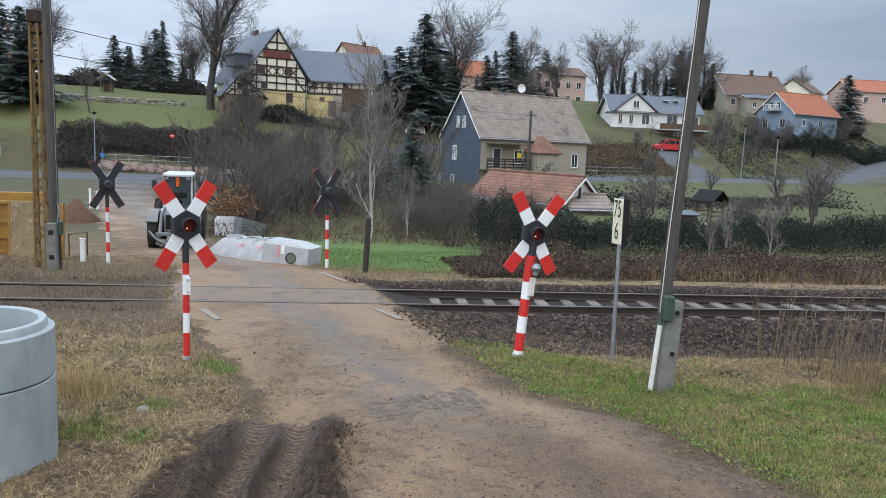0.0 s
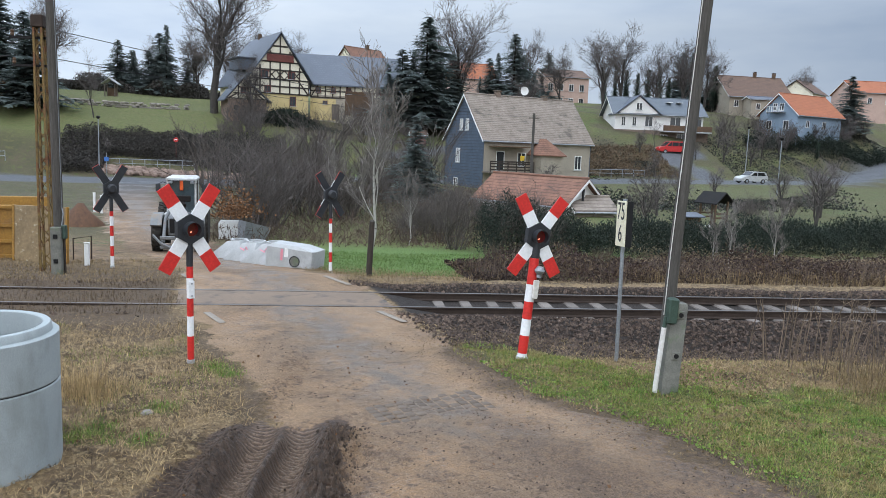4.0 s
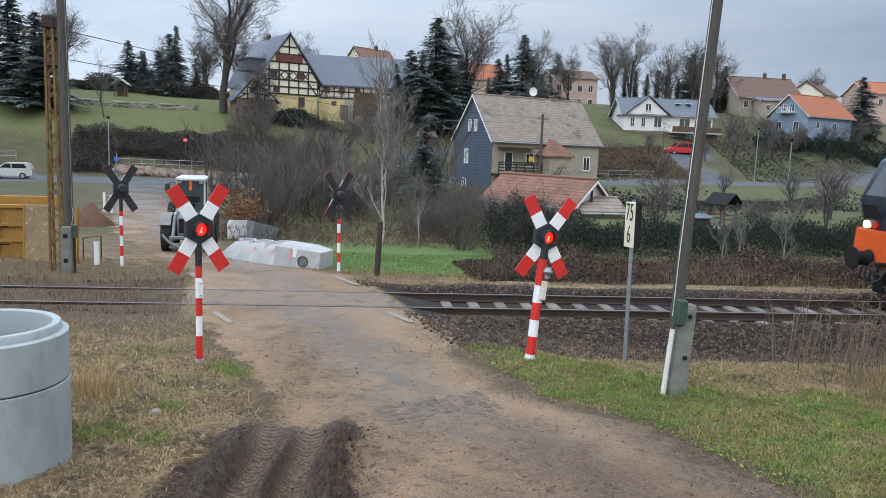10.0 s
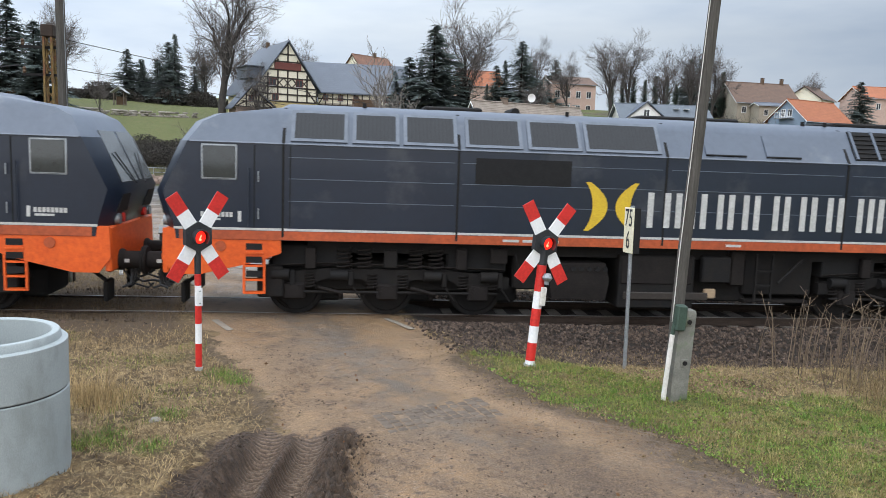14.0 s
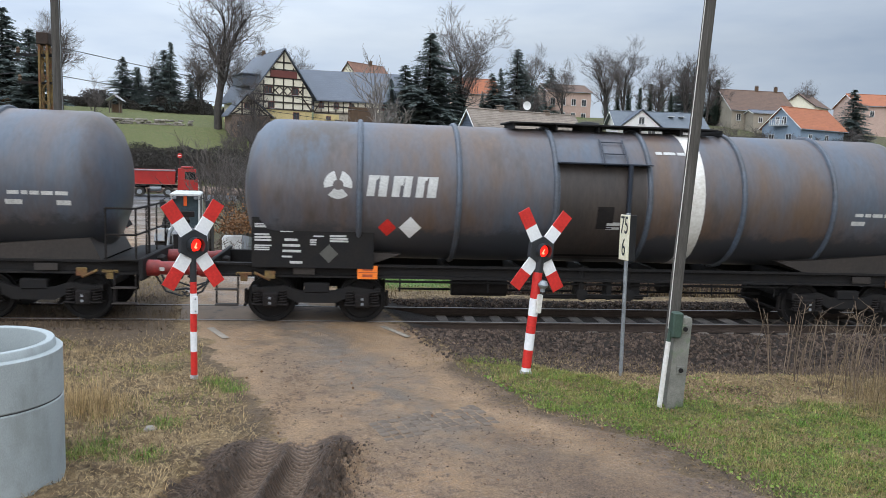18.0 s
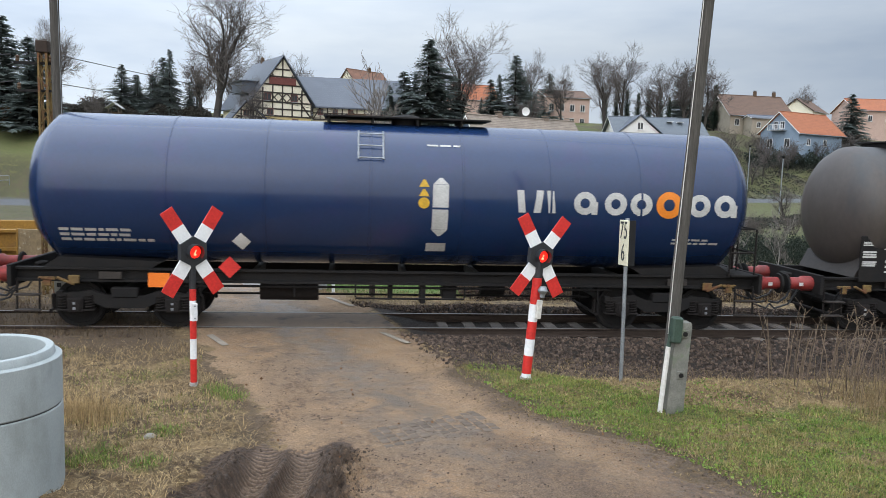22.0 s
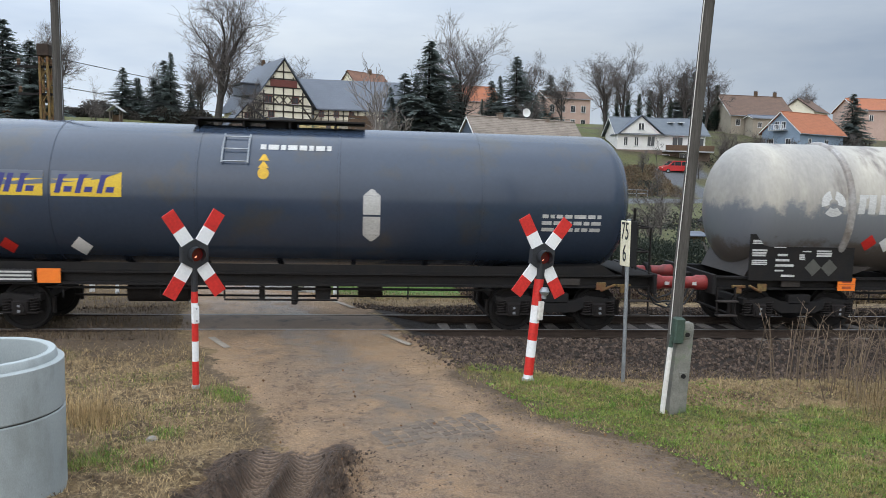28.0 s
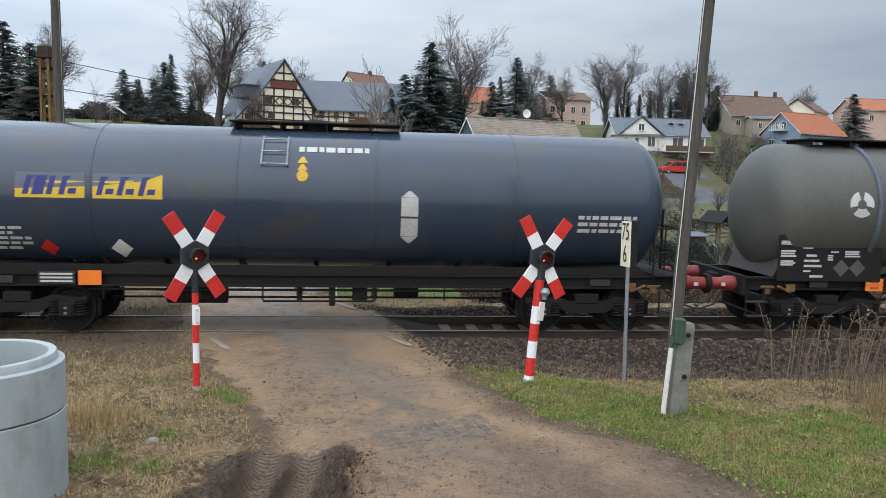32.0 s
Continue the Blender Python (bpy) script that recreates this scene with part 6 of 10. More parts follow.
mm("render_beige", (0.36, 0.32, 0.26), (0.30, 0.265, 0.215), rough=0.9, scale=0.8, fine=12, c3=(0.27, 0.24, 0.2), c3scale=0.5, c3at=0.62)
mm("render_white", (0.74, 0.73, 0.71), (0.66, 0.65, 0.63), rough=0.9, scale=0.8, fine=12)
mm("render_blue", (0.24, 0.31, 0.39), (0.20, 0.27, 0.345), rough=0.9, scale=0.8, fine=12)
mm("render_yellow", (0.60, 0.48, 0.24), (0.52, 0.41, 0.20), rough=0.9, scale=0.8, fine=12)
mm("render_cream", (0.76, 0.71, 0.57), (0.68, 0.63, 0.5), rough=0.9, scale=1.0, fine=12)
mm("render_pink", (0.50, 0.36, 0.30), (0.44, 0.31, 0.26), rough=0.9, scale=0.8, fine=12)
mm("render_brown", (0.20, 0.15, 0.12), (0.15, 0.115, 0.09), rough=0.9, scale=1.0, fine=12)
mm("timber", (0.035, 0.028, 0.024), (0.05, 0.04, 0.033), rough=0.85, scale=4)
mm("wood_red", (0.16, 0.05, 0.04), (0.12, 0.04, 0.035), rough=0.8, scale=4)
mm("wood_grey", (0.17, 0.14, 0.115), (0.10, 0.085, 0.07), rough=0.9, scale=4, stretch=(1, 1, 0.3))
mm("wood_brown", (0.12, 0.075, 0.045), (0.08, 0.05, 0.032), rough=0.85, scale=4, stretch=(1, 1, 0.3))
mm("frame_white", (0.75, 0.75, 0.74), (0.68, 0.68, 0.67), rough=0.5, bump=0.02)
mm("window_glass", (0.03, 0.035, 0.04), (0.045, 0.05, 0.055), rough=0.1, spec=0.6, bump=0, scale=1)
mm("curtain", (0.35, 0.35, 0.34), (0.22, 0.22, 0.22), rough=0.6, bump=0, scale=3)
mm("rubble", (0.33, 0.30, 0.26), (0.22, 0.2, 0.175), rough=0.95, scale=2, obrand=0.25, fine=12, bump=0.4)
mm("rubble_red", (0.23, 0.165, 0.13), (0.16, 0.115, 0.095), rough=0.95, scale=2, obrand=0.25, fine=12, bump=0.4)


def window(t, m, w, h, frame_m="frame_white", glass="window_glass", bars=1):
    """m: pose of the opening's middle on the wall, its -y looking out."""
    f = Build()
    k = 0.07
    for x, z, a, b in ((0, h / 2 - k / 2, w, k), (0, -h / 2 + k / 2, w, k), (-w / 2 + k / 2, 0, k, h - 2 * k), (w / 2 - k / 2, 0, k, h - 2 * k)):
        f.box((x, -0.015, z), (a, 0.09, b))
    for i in range(bars):
        f.box((-w / 2 + w * (i + 1) / (bars + 1), -0.01, 0), (0.05, 0.06, h - 2 * k))
    o = f.done("window", frame_m, t)
    o.matrix_basis = m
    p = Build().box((0, 0.012, 0), (w - k, 0.03, h - k)).done("pane", glass, o)
    s = Build().box((0, -0.06, -h / 2 - 0.04), (w + 0.12, 0.16, 0.05)).done("sill", "concrete", o)
    return o


def house(label, x, y, z, rz, L, W, eave, ridge, wall, roof, windows=(), gable=None, over=0.35, base=None, group="", chimneys=(), hip=False, floor=-1.5):
    """Gabled house: local x runs along the ridge, the front wall is y = 0, z = 0 the ground at the front."""
    t = thing("house", label, "house", pose(x, y, z, 0, 0, rz), group=group)
    Build().box((L / 2, W / 2, (eave + floor) / 2), (L, W, eave - floor)).done("wall", wall, t)
    for side in (0, 1):
        g = Build()
        a, b = (0.0, 0.22) if not side else (L - 0.22, L)
        g.prism([(0.0, eave), (W, eave), (W / 2, ridge)], "x", a, b)
        g.done("gable", gable or wall, t)
    if gable:
        for side in (0, 1):
            xx = -0.03 if not side else L + 0.03
            Build().box((xx, W / 2, (eave + floor) / 2), (0.06, W + 0.06, eave - floor)).done("cladding", gable, t)
            g = Build()
            g.prism([(-0.03, eave), (W + 0.03, eave), (W / 2, ridge)], "x", xx - 0.03, xx + 0.03)
            g.done("cladding", gable, t)
    slope = (ridge - eave) / (W / 2)
    for side in (0, 1):
        r = Build()
        o = over
        y0, z0 = -o, eave - slope * o
        pts = [(y0, z0 + 0.02), (W / 2, ridge + 0.02), (W / 2, ridge + 0.20), (y0, z0 + 0.20)]
        if side:
            pts = [(W - p, q) for p, q in pts][::-1]
        r.prism(pts, "x", -o, L + o)
        rf = r.done("roof", roof, t)
        gt = Build()
        gy = y0 - 0.06 if not side else W - y0 + 0.06
        gt.rod((-o, gy, z0 + 0.06), (L + o, gy, z0 + 0.06), 0.07, n=8)
        gt.done("gutter", "galvanised", rf)
        for xx in (-o - 0.02, L + o + 0.02):
            v = Build()
            v.prism([(p, q) for p, q in [(y0, z0 - 0.05), (W / 2, ridge - 0.05), (W / 2, ridge + 0.12), (y0, z0 + 0.12)]] if not side else [(W - p, q) for p, q in [(y0, z0 - 0.05), (W / 2, ridge - 0.05), (W / 2, ridge + 0.12), (y0, z0 + 0.12)]][::-1], "x", xx - 0.025, xx + 0.025)
            v.done("verge_board", "frame_white" if wall != "render_cream" else "timber", rf)
    Build().rod((-over, W / 2, ridge + 0.2), (L + over, W / 2, ridge + 0.2), 0.1, n=8).done("ridge_cap", roof, t)
    for cx, cy, h, m in chimneys:
        c = Build()
        zb = ridge - abs(cy - W / 2) * slope
        c.box((cx, cy, zb + h / 2 - 0.3), (0.55, 0.55, h + 0.4))
        c.box((cx, cy, zb + h + 0.03), (0.64, 0.64, 0.1), ch=0.02)
        c.done("chimney", m, t)
    for face, u, zz, w, h, *rest in windows:
        m = {"f": pose(u, 0, zz), "l": pose(0 if not gable else -0.06, u, zz, 0, 0, -90), "r": pose(L + (0.06 if gable else 0), u, zz, 0, 0, 90)}[face]
        window(t, m, w, h, *rest)
    return t


# slate-clad house by the road
slate_house = house("grey-beige house with slate-clad blue gable and tiled roof", 13.3, 60, -0.9, 22, 13.6, 7.8, 5.1, 9.5, "render_beige", "tiles_grey", gable="slate_wall", over=0.3, floor=-2.5,
                    windows=[("l", 3.3, 6.5, 0.6, 1.2, "frame_white", "curtain"), ("l", 4.5, 6.5, 0.6, 1.2, "frame_white", "curtain"), ("l", 5.0, 3.3, 0.8, 1.5, "frame_white", "curtain"), ("l", 5.3, 0.2, 0.8, 1.5),
                             ("f", 2.0, 2.9, 1.0, 2.0, "frame_white", "window_glass", 0), ("f", 4.6, 3.1, 1.0, 1.4), ("f", 12.0, 2.9, 0.9, 1.5), ("f", 11.8, 0.1, 0.9, 1.1), ("f", 9.2, 3.4, 0.8, 0.8)],
                    chimneys=[(3.9, 4.0, 0.75, "render_brown"), (10.0, 4.0, 0.6, "render_brown")])
dish = Build()
dish.lathe([(0.0, 0.08), (0.25, 0.05), (0.45, -0.05), (0.46, -0.06), (0.25, 0.03), (0.0, 0.06)], 24, pose(7.2, 3.8, 10.4, 0, 0, -12) @ pose(0, 0, 0, 0, 0, 0), axis="y", caps=False)
dish.done("satellite_dish", "frame_white", slate_house, "white satellite dish")
Build().rod((7.2, 3.9, 9.4), (7.2, 3.9, 10.3), 0.035).done("dish_mast", "galvanised", slate_house)
bay = Build()
bay.box((6.9, -1.1, 0.8), (2.7, 2.2, 5.6))
bay.done("annex", "render_beige", slate_house)
br = Build()
br.loft([[(5.25, -2.5, 3.55), (8.55, -2.5, 3.55), (8.55, 0.0, 3.55), (5.25, 0.0, 3.55)], [(5.25, -2.5, 3.65), (8.55, -2.5, 3.65), (8.55, 0.0, 3.65), (5.25, 0.0, 3.65)], [(6.8, -0.9, 5.3), (7.0, -0.9, 5.3), (7.0, 0.0, 5.3), (6.8, 0.0, 5.3)]])
br.done("annex_roof", "tiles_red", slate_house, "small red hipped annex roof")
bal = thing("balcony", "dark timber balcony with boxes of plants", "balcony", pose(13.1, 60, -0.9, 0, 0, 22))
Build().box((2.7, -0.85, 1.75), (5.3, 1.6, 0.14), ch=0.02).done("floor", "wood_grey", bal)
for z in (2.05, 2.35, 2.65, 2.85):
    Build().box((2.7, -1.62, z), (5.3, 0.05, 0.14), ch=0.01).done("rail", "timber", bal)
for k in range(6):
    Build().box((0.1 + k * 1.04, -1.6, 1.0), (0.1, 0.1, 3.8), ch=0.01).done("post", "timber", bal)
Build().box((2.9, -0.8, 4.35), (4.2, 1.6, 0.1), pose(0, 0, 0), ch=0.01).done("awning", "wood_brown", bal, "folded brown awning")
Build().box((3.9, -1.55, 3.25), (0.5, 0.08, 0.5), ch=0.02).done("flower_box", "letter_yellow", bal, "yellow plant hanging")

# low outbuilding with the red roof
ax, ay, bx_, by_ = 9.4, 39.0, 15.6, 30.6
ang = math.degrees(math.atan2(by_ - ay, bx_ - ax))
outb = house("low outbuilding with mottled red tile roof and pale walls", ax, ay, -1.2, ang, 7.9, 3.9, 1.0, 2.5, "render_white", "tiles_red", over=0.4, floor=-1.0, windows=[("f", 2.0, 0.1, 0.6, 0.6), ("f", 5.5, 0.1, 0.6, 0.6)])
Build().rod((8.15, 1.6, 0.2), (8.15, 1.6, 2.0), 0.09, n=12).done("flue_pipe", "black_paint", outb, "black flue pipe")
annex = house("lean-to shed with grey corrugated roof", 14.9, 32.4, -1.3, ang + 60, 2.6, 3.0, 0.7, 1.4, "render_beige", "tiles_grey", over=0.3)

# half-timbered farmhouse: gable on the left, long wing to the right
farm = thing("half_timbered_house", "half-timbered farmhouse with yellow base and slate roof", "farmhouse", pose(-6.0, 94.6, 6.2, 0, 0, 0))
gw, gd = 8.6, 14.0
tilt = pose(0, 0, 0, 0, 0, 24)
wl_ = Build()
wl_.box((-gw / 2, gd / 2, 1.2), (gw, gd, 4.4), tilt)
wl_.done("base_wall", "render_yellow", farm, "yellow rendered ground floor")
up_ = Build()
up_.box((-gw / 2, gd / 2, 4.3), (gw, gd, 1.9), tilt)
up_.prism([(-gw - 0.0, 5.2), (0.0, 5.2), (-gw / 2 + 0.3, 11.2)], "y", 0.0, gd, tilt)
up_.done("upper_wall", "render_cream", farm, "cream panels between timbers")


def beam(p, q, w=0.2, par=farm, m=tilt, name="timber_beam"):
    (x0, z0), (x1, z1) = p, q
    d = math.hypot(x1 - x0, z1 - z0)
    b = Build().box((0, 0, 0), (d, 0.1, w))
    o = b.done(name, "timber", par)
    o.matrix_basis = m @ pose((x0 + x1) / 2, -0.04, (z0 + z1) / 2, 0, -math.degrees(math.atan2(z1 - z0, x1 - x0)), 0)
    return o


def roofx(z):
    """Half-width of the gable at a height."""
    return max(0.0, (11.2 - z) / 6.0 * gw / 2)


cxg = -gw / 2 + 0.15
for z in (3.35, 4.3, 5.25, 6.5, 7.6, 8.7, 9.7):
    hw = roofx(z) if z > 5.2 else gw / 2
    beam((cxg - hw, z), (cxg + hw, z), 0.2)
for k in range(-3, 4):
    x = cxg + k * 1.4
    zt = 11.0 - abs(k) * 1.4 / (gw / 2) * 6.0
    beam((x, 3.3), (x, min(zt, 5.2) if abs(k) == 3 else zt), 0.18)
for z0, z1 in ((5.25, 6.5), (7.6, 8.7)):
    hw = roofx(z1) - 0.4
    n_ = max(2, int(hw / 0.55))
    for k in range(n_):
        a = cxg - hw + 2 * hw * k / n_
        b = cxg - hw + 2 * hw * (k + 1) / n_
        beam((a, z0), (b, z1), 0.13)
        beam((a, z1), (b, z0), 0.13)
beam((-gw, 3.4), (-gw + 1.4, 5.2), 0.18)
beam((-0.05, 3.4), (-1.5, 5.2), 0.18)
for k, (x, z, w, h) in enumerate(((-6.3, 5.9, 1.0, 1.0), (-2.5, 5.9, 1.0, 1.0), (-2.3, 2.4, 0.9, 1.3), (-5.9, 3.9, 0.9, 0.9))):
    window(farm, tilt @ pose(x, -0.08, z), w, h, "wood_red")
Build().box((cxg, -0.1, 8.1), (3.8, 0.14, 0.95), tilt, ch=0.03).done("loft_shutter", "wood_red", farm, "dark red loft shutters")
for s in (-1, 1):
    r = Build()
    e_x = cxg + s * (gw / 2 + 0.5)
    pts = [(cxg, 11.45), (cxg, 11.65), (e_x, 5.0 - 0.0), (e_x, 4.8)]
    if s < 0:
        pts = [(cxg, 11.45), (cxg, 11.65), (cxg - gw / 2 - 0.9, 4.45), (cxg - gw / 2 - 0.9, 4.25)]
    r.prism(pts, "y", -0.45, gd + 0.4, tilt)
    r.done("roof", "slate_roof", farm, "blue-grey slate roof")
dm = Build()
dm.box((cxg - 3.6, 5.0, 7.2), (2.6, 5.0, 1.5), tilt)
dm.done("dormer", "slate_roof", farm, "long dark dormer")
Build().box((cxg - 3.6, 5.0, 8.05), (3.2, 5.6, 0.14), tilt @ pose(0, 0, 0, 0, 0, 0)).done("dormer_roof", "slate_roof", farm)
Build().box((cxg, 9.0, 11.8), (0.45, 0.45, 0.9), tilt).done("chimney", "wood_brown", farm)
# lean-to with its own little gable
Build().box((-gw - 0.35, 0.7, 0.6), (5.2, 3.5, 3.2), tilt).done("leanto_wall", "rubble_red", farm, "rough stone lean-to wall")
g_ = Build()
g_.prism([(-gw - 3.25, 2.2), (-gw + 2.55, 2.2), (-gw - 0.75, 4.9), (-gw - 1.05, 4.9)], "y", -1.05, -0.8, tilt)
g_.done("leanto_gable", "render_cream", farm)
lm_ = tilt @ pose(0, -1.05, 0)
for p, q in (((-gw - 3.1, 2.3), (-gw + 2.4, 2.3)), ((-gw - 2.3, 3.0), (-gw + 1.5, 3.0)), ((-gw - 1.6, 3.8), (-gw + 0.4, 3.8)), ((-gw - 3.25, 2.2), (-gw - 0.9, 4.9)), ((-gw + 2.55, 2.2), (-gw - 0.9, 4.9)), ((-gw - 1.6, 2.2), (-gw - 1.6, 4.0)), ((-gw - 0.3, 2.2), (-gw - 0.3, 4.3)), ((-gw + 0.8, 2.2), (-gw + 0.8, 3.4)), ((-gw - 2.9, 2.3), (-gw - 1.7, 3.0)), ((-gw + 0.8, 3.0), (-gw + 1.9, 2.3))):
    beam(p, q, 0.16, m=lm_)
window(farm, lm_ @ pose(-gw - 0.9, -0.05, 3.45), 0.8, 0.8, "wood_red")
for s_ in (-1, 1):
    Build().prism([(-gw - 0.9, 5.0), (-gw - 0.9, 5.16), (-gw - 0.9 + (3.75 if s_ > 0 else -2.65), 2.05), (-gw - 0.9 + (3.75 if s_ > 0 else -2.65), 1.9)], "y", -1.35, 2.4, tilt).done("leanto_roof", "slate_roof", farm, "small slate roof of the lean-to")
window(farm, lm_ @ pose(-gw - 1.9, -0.05, 1.1), 0.6, 0.6, "timber")
# wing
wm = pose(0.2, 1.6, 0, 0, 0, 2)
WL = 12.6
Build().box((WL / 2, 4.0, 1.5), (WL, 8.0, 4.2), wm).done("wing_base", "render_beige", farm)
Build().box((WL / 2, 4.0, 4.35), (WL, 7.96, 1.6), wm).done("wing_upper", "render_cream", farm)
Build().box((1.8, -0.03, 1.6), (3.6, 0.08, 3.0), wm).done("wing_front", "render_yellow", farm)
Build().box((7.0, -0.06, 2.6), (4.2, 0.12, 3.4), wm, ch=0.02).done("barn_door", "wood_brown", farm, "dark red-brown barn door")
Build().box((3.6, -0.08, 1.3), (1.1, 0.1, 2.2), wm, ch=0.02).done("door", "wood_grey", farm, "grey plank door")
for z in (3.3, 4.2, 5.0):
    beam((0.0, z), (5.0 if z < 4 else WL, z), 0.17, m=wm)
for k in range(13):
    beam((k * 1.05, 3.3 if k * 1.05 < 5 or k * 1.05 > 9 else 4.3), (k * 1.05, 5.1), 0.15, m=wm)
for a, b in (((0.1, 3.4), (1.0, 4.9)), ((5.0, 5.0), (6.0, 4.2)), ((9.3, 5.0), (8.4, 4.2)), ((11.6, 3.4), (12.5, 4.9)), ((9.4, 1.0), (10.4, 3.2)), ((11.6, 1.0), (10.6, 3.2))):
    beam(a, b, 0.15, m=wm)
for x in (1.1, 3.2, 5.4, 10.0):
    window(farm, wm @ pose(x, -0.06, 4.35), 0.75, 0.85, "wood_red")
window(farm, wm @ pose(2.1, -0.09, 2.6), 0.7, 0.5, "wood_red")
for s in (0, 1):
    r = Build()
    pts = [(-0.6, 4.9), (4.2, 9.5), (4.2, 9.7), (-0.6, 5.1)]
    r.prism(pts if not s else [(8.4 - p, q) for p, q in pts][::-1], "x", -2.5, WL + 0.5, wm)
    r.done("wing_roof", "slate_roof", farm, "long blue-grey slate roof")
wg = Build()
wg.prism([(0.0, 5.1), (8.0, 5.1), (4.1, 9.4)], "x", WL - 0.2, WL, wm)
wg.done("wing_gable", "render_cream", farm)

# white house with the grey-blue roof
whouse = house("white bungalow over a brown basement with blue-grey roof", 43.2, 107.0, 6.9, -6, 14.6, 9, 3.0, 5.6, "render_white", "roof_pale", over=0.6, floor=0.2,
               windows=[("f", 1.4, 1.6, 0.7, 1.5), ("f", 3.2, 1.6, 0.7, 1.5), ("f", 5.6, 1.7, 1.3, 1.7), ("f", 10.0, 1.7, 1.8, 1.6), ("f", 13.6, 1.4, 1.6, 2.0)])
Build().box((7.75, 4.5, -0.9), (15.6, 9.1, 2.3)).done("basement", "render_brown", whouse, "brown rendered basement")
wgab = Build()
wgab.prism([(0.4, 2.9), (7.0, 2.9), (3.7, 5.6)], "y", -0.6, 4.5)
wgab.done("cross_gable", "render_white", whouse)
for s in (-1, 1):
    Build().prism([(3.7, 5.75), (3.7, 5.9), (3.7 + s * 3.9, 2.75), (3.7 + s * 3.9, 2.6)], "y", -1.0, 4.6).done("gable_roof", "slate_roof", whouse)
window(whouse, pose(3.7, -0.66, 4.0), 1.0, 1.2)
Build().box((11.5, -1.0, 0.1), (8.0, 2.0, 0.2), ch=0.02).done("terrace", "concrete", whouse)
Build().box((11.5, -1.95, 0.65), (8.0, 0.08, 0.9), ch=0.02).done("terrace_rail", "wood_brown", whouse, "brown terrace railing")
window(whouse, pose(8.2, -0.06, -1.0), 1.2, 1.2)
window(whouse, pose(11.6, -0.06, -1.1), 2.4, 1.9, "frame_white", "window_glass", 2)
for x in (9.5, 11.2):
    Build().box((x, 2.6, 5.0), (0.9, 1.3, 0.06), pose(0, 0, 0)).done("roof_window", "frame_white", whouse)

# blue house with the orange roof (gable to the lane)
bhouse = house("light blue house with a bright orange tile roof", 75.9, 108.0, 7.2, 24, 12.5, 7.6, 3.9, 7.3, "render_blue", "tiles_orange", over=0.5, floor=-2.5,
               windows=[("l", 3.3, 5.1, 0.9, 1.3), ("l", 4.6, 5.1, 0.9, 1.3), ("l", 5.6, 2.0, 1.1, 1.5), ("l", 2.2, 2.0, 1.1, 1.5), ("f", 2.8, 2.2, 1.0, 1.2), ("f", 7.5, 2.2, 1.0, 1.2)])
Build().box((-0.7, 3.9, 4.15), (1.3, 3.0, 0.12), ch=0.02).done("balcony_floor", "concrete", bhouse)
for k in range(7):
    Build().box((-1.3, 2.5 + k * 0.47, 4.65), (0.06, 0.06, 0.95)).done("baluster", "frame_white", bhouse)
Build().box((-1.3, 3.9, 5.15), (0.08, 3.0, 0.08)).done("balcony_rail", "frame_white", bhouse)
# brown-roofed house behind it
house("grey-beige house with a large brown tile roof", 74.5, 130.0, 11.3, 3, 13.5, 10, 4.2, 8.2, "render_beige", "tiles_brown", over=0.5, floor=-3,
      windows=[("f", 1.5, 2.6, 1.0, 1.3), ("f", 4.0, 2.6, 1.0, 1.3), ("f", 11.5, 2.6, 1.0, 1.3)], chimneys=[(8.0, 5, 1.2, "wood_brown"), (12.3, 5, 1.2, "wood_brown")])
anx = house("flat-roofed annex of the brown-roofed house", 77.5, 127.0, 11.3, 3, 8.0, 3.0, 3.3, 3.8, "render_beige", "slate_roof", over=0.3, floor=-3, windows=[("f", 1.5, 2.0, 0.9, 1.1), ("f", 6.0, 2.0, 1.6, 1.4)])
# houses seen only in part between the trees
house("beige house with red tile roof behind the spruce", 108.5, 140.0, 14.5, -4, 16, 10, 3.7, 6.4, "render_pink", "tiles_orange", floor=-5, windows=[("f", 3.0, 2.0, 1.0, 1.3), ("f", 7.0, 2.0, 1.0, 1.3)])
house("pale house with ochre gable behind the bare trees", 97.0, 138.0, 13.0, 40, 9, 7, 4.5, 7.0, "render_cream", "tiles_brown", floor=-4)
house("house with a pale red roof behind the farm", 1.0, 146.0, 15.0, 40, 9.5, 7.5, 4.4, 8.0, "render_cream", "tiles_red", floor=-3, chimneys=[(6.0, 3.7, 1.0, "wood_brown")])
house("pink apartment house with red-brown roof among trees", 42.0, 150.0, 12.0, 4, 10, 10, 7.2, 9.0, "render_pink", "tiles_brown", floor=-3, windows=[("f", 1.2 + 2.4 * i, 2.0 + 3.0 * j, 1.1, 1.5) for i in range(4) for j in range(2)])
house("rendered house with orange roof between conifers", 22.5, 150.0, 13.0, 8, 9, 9, 5.0, 8.4, "render_pink", "tiles_orange", floor=-3)
house("small red gatehouse beside the drive", 8.0, 86.0, gz(9.0, 86.0), 0, 2.0, 1.6, 1.3, 1.7, "wood_red", "tiles_brown", over=0.2, floor=-1.0)

# red van on the drive
van = thing("van", "red minivan parked on the drive below the house", "van", pose(47.4, 97.5, gz(49.0, 97.5) + 0.0, 0, 0, 4))
vb = Build()
vb.prism([(0.0, 0.35), (4.75, 0.35), (4.8, 1.0), (4.72, 1.85), (4.4, 1.95), (1.75, 1.92), (0.85, 1.15), (0.08, 0.95), (-0.05, 0.6)], "y", 0.0, 1.85)
vb.done("body", "red_paint", van)
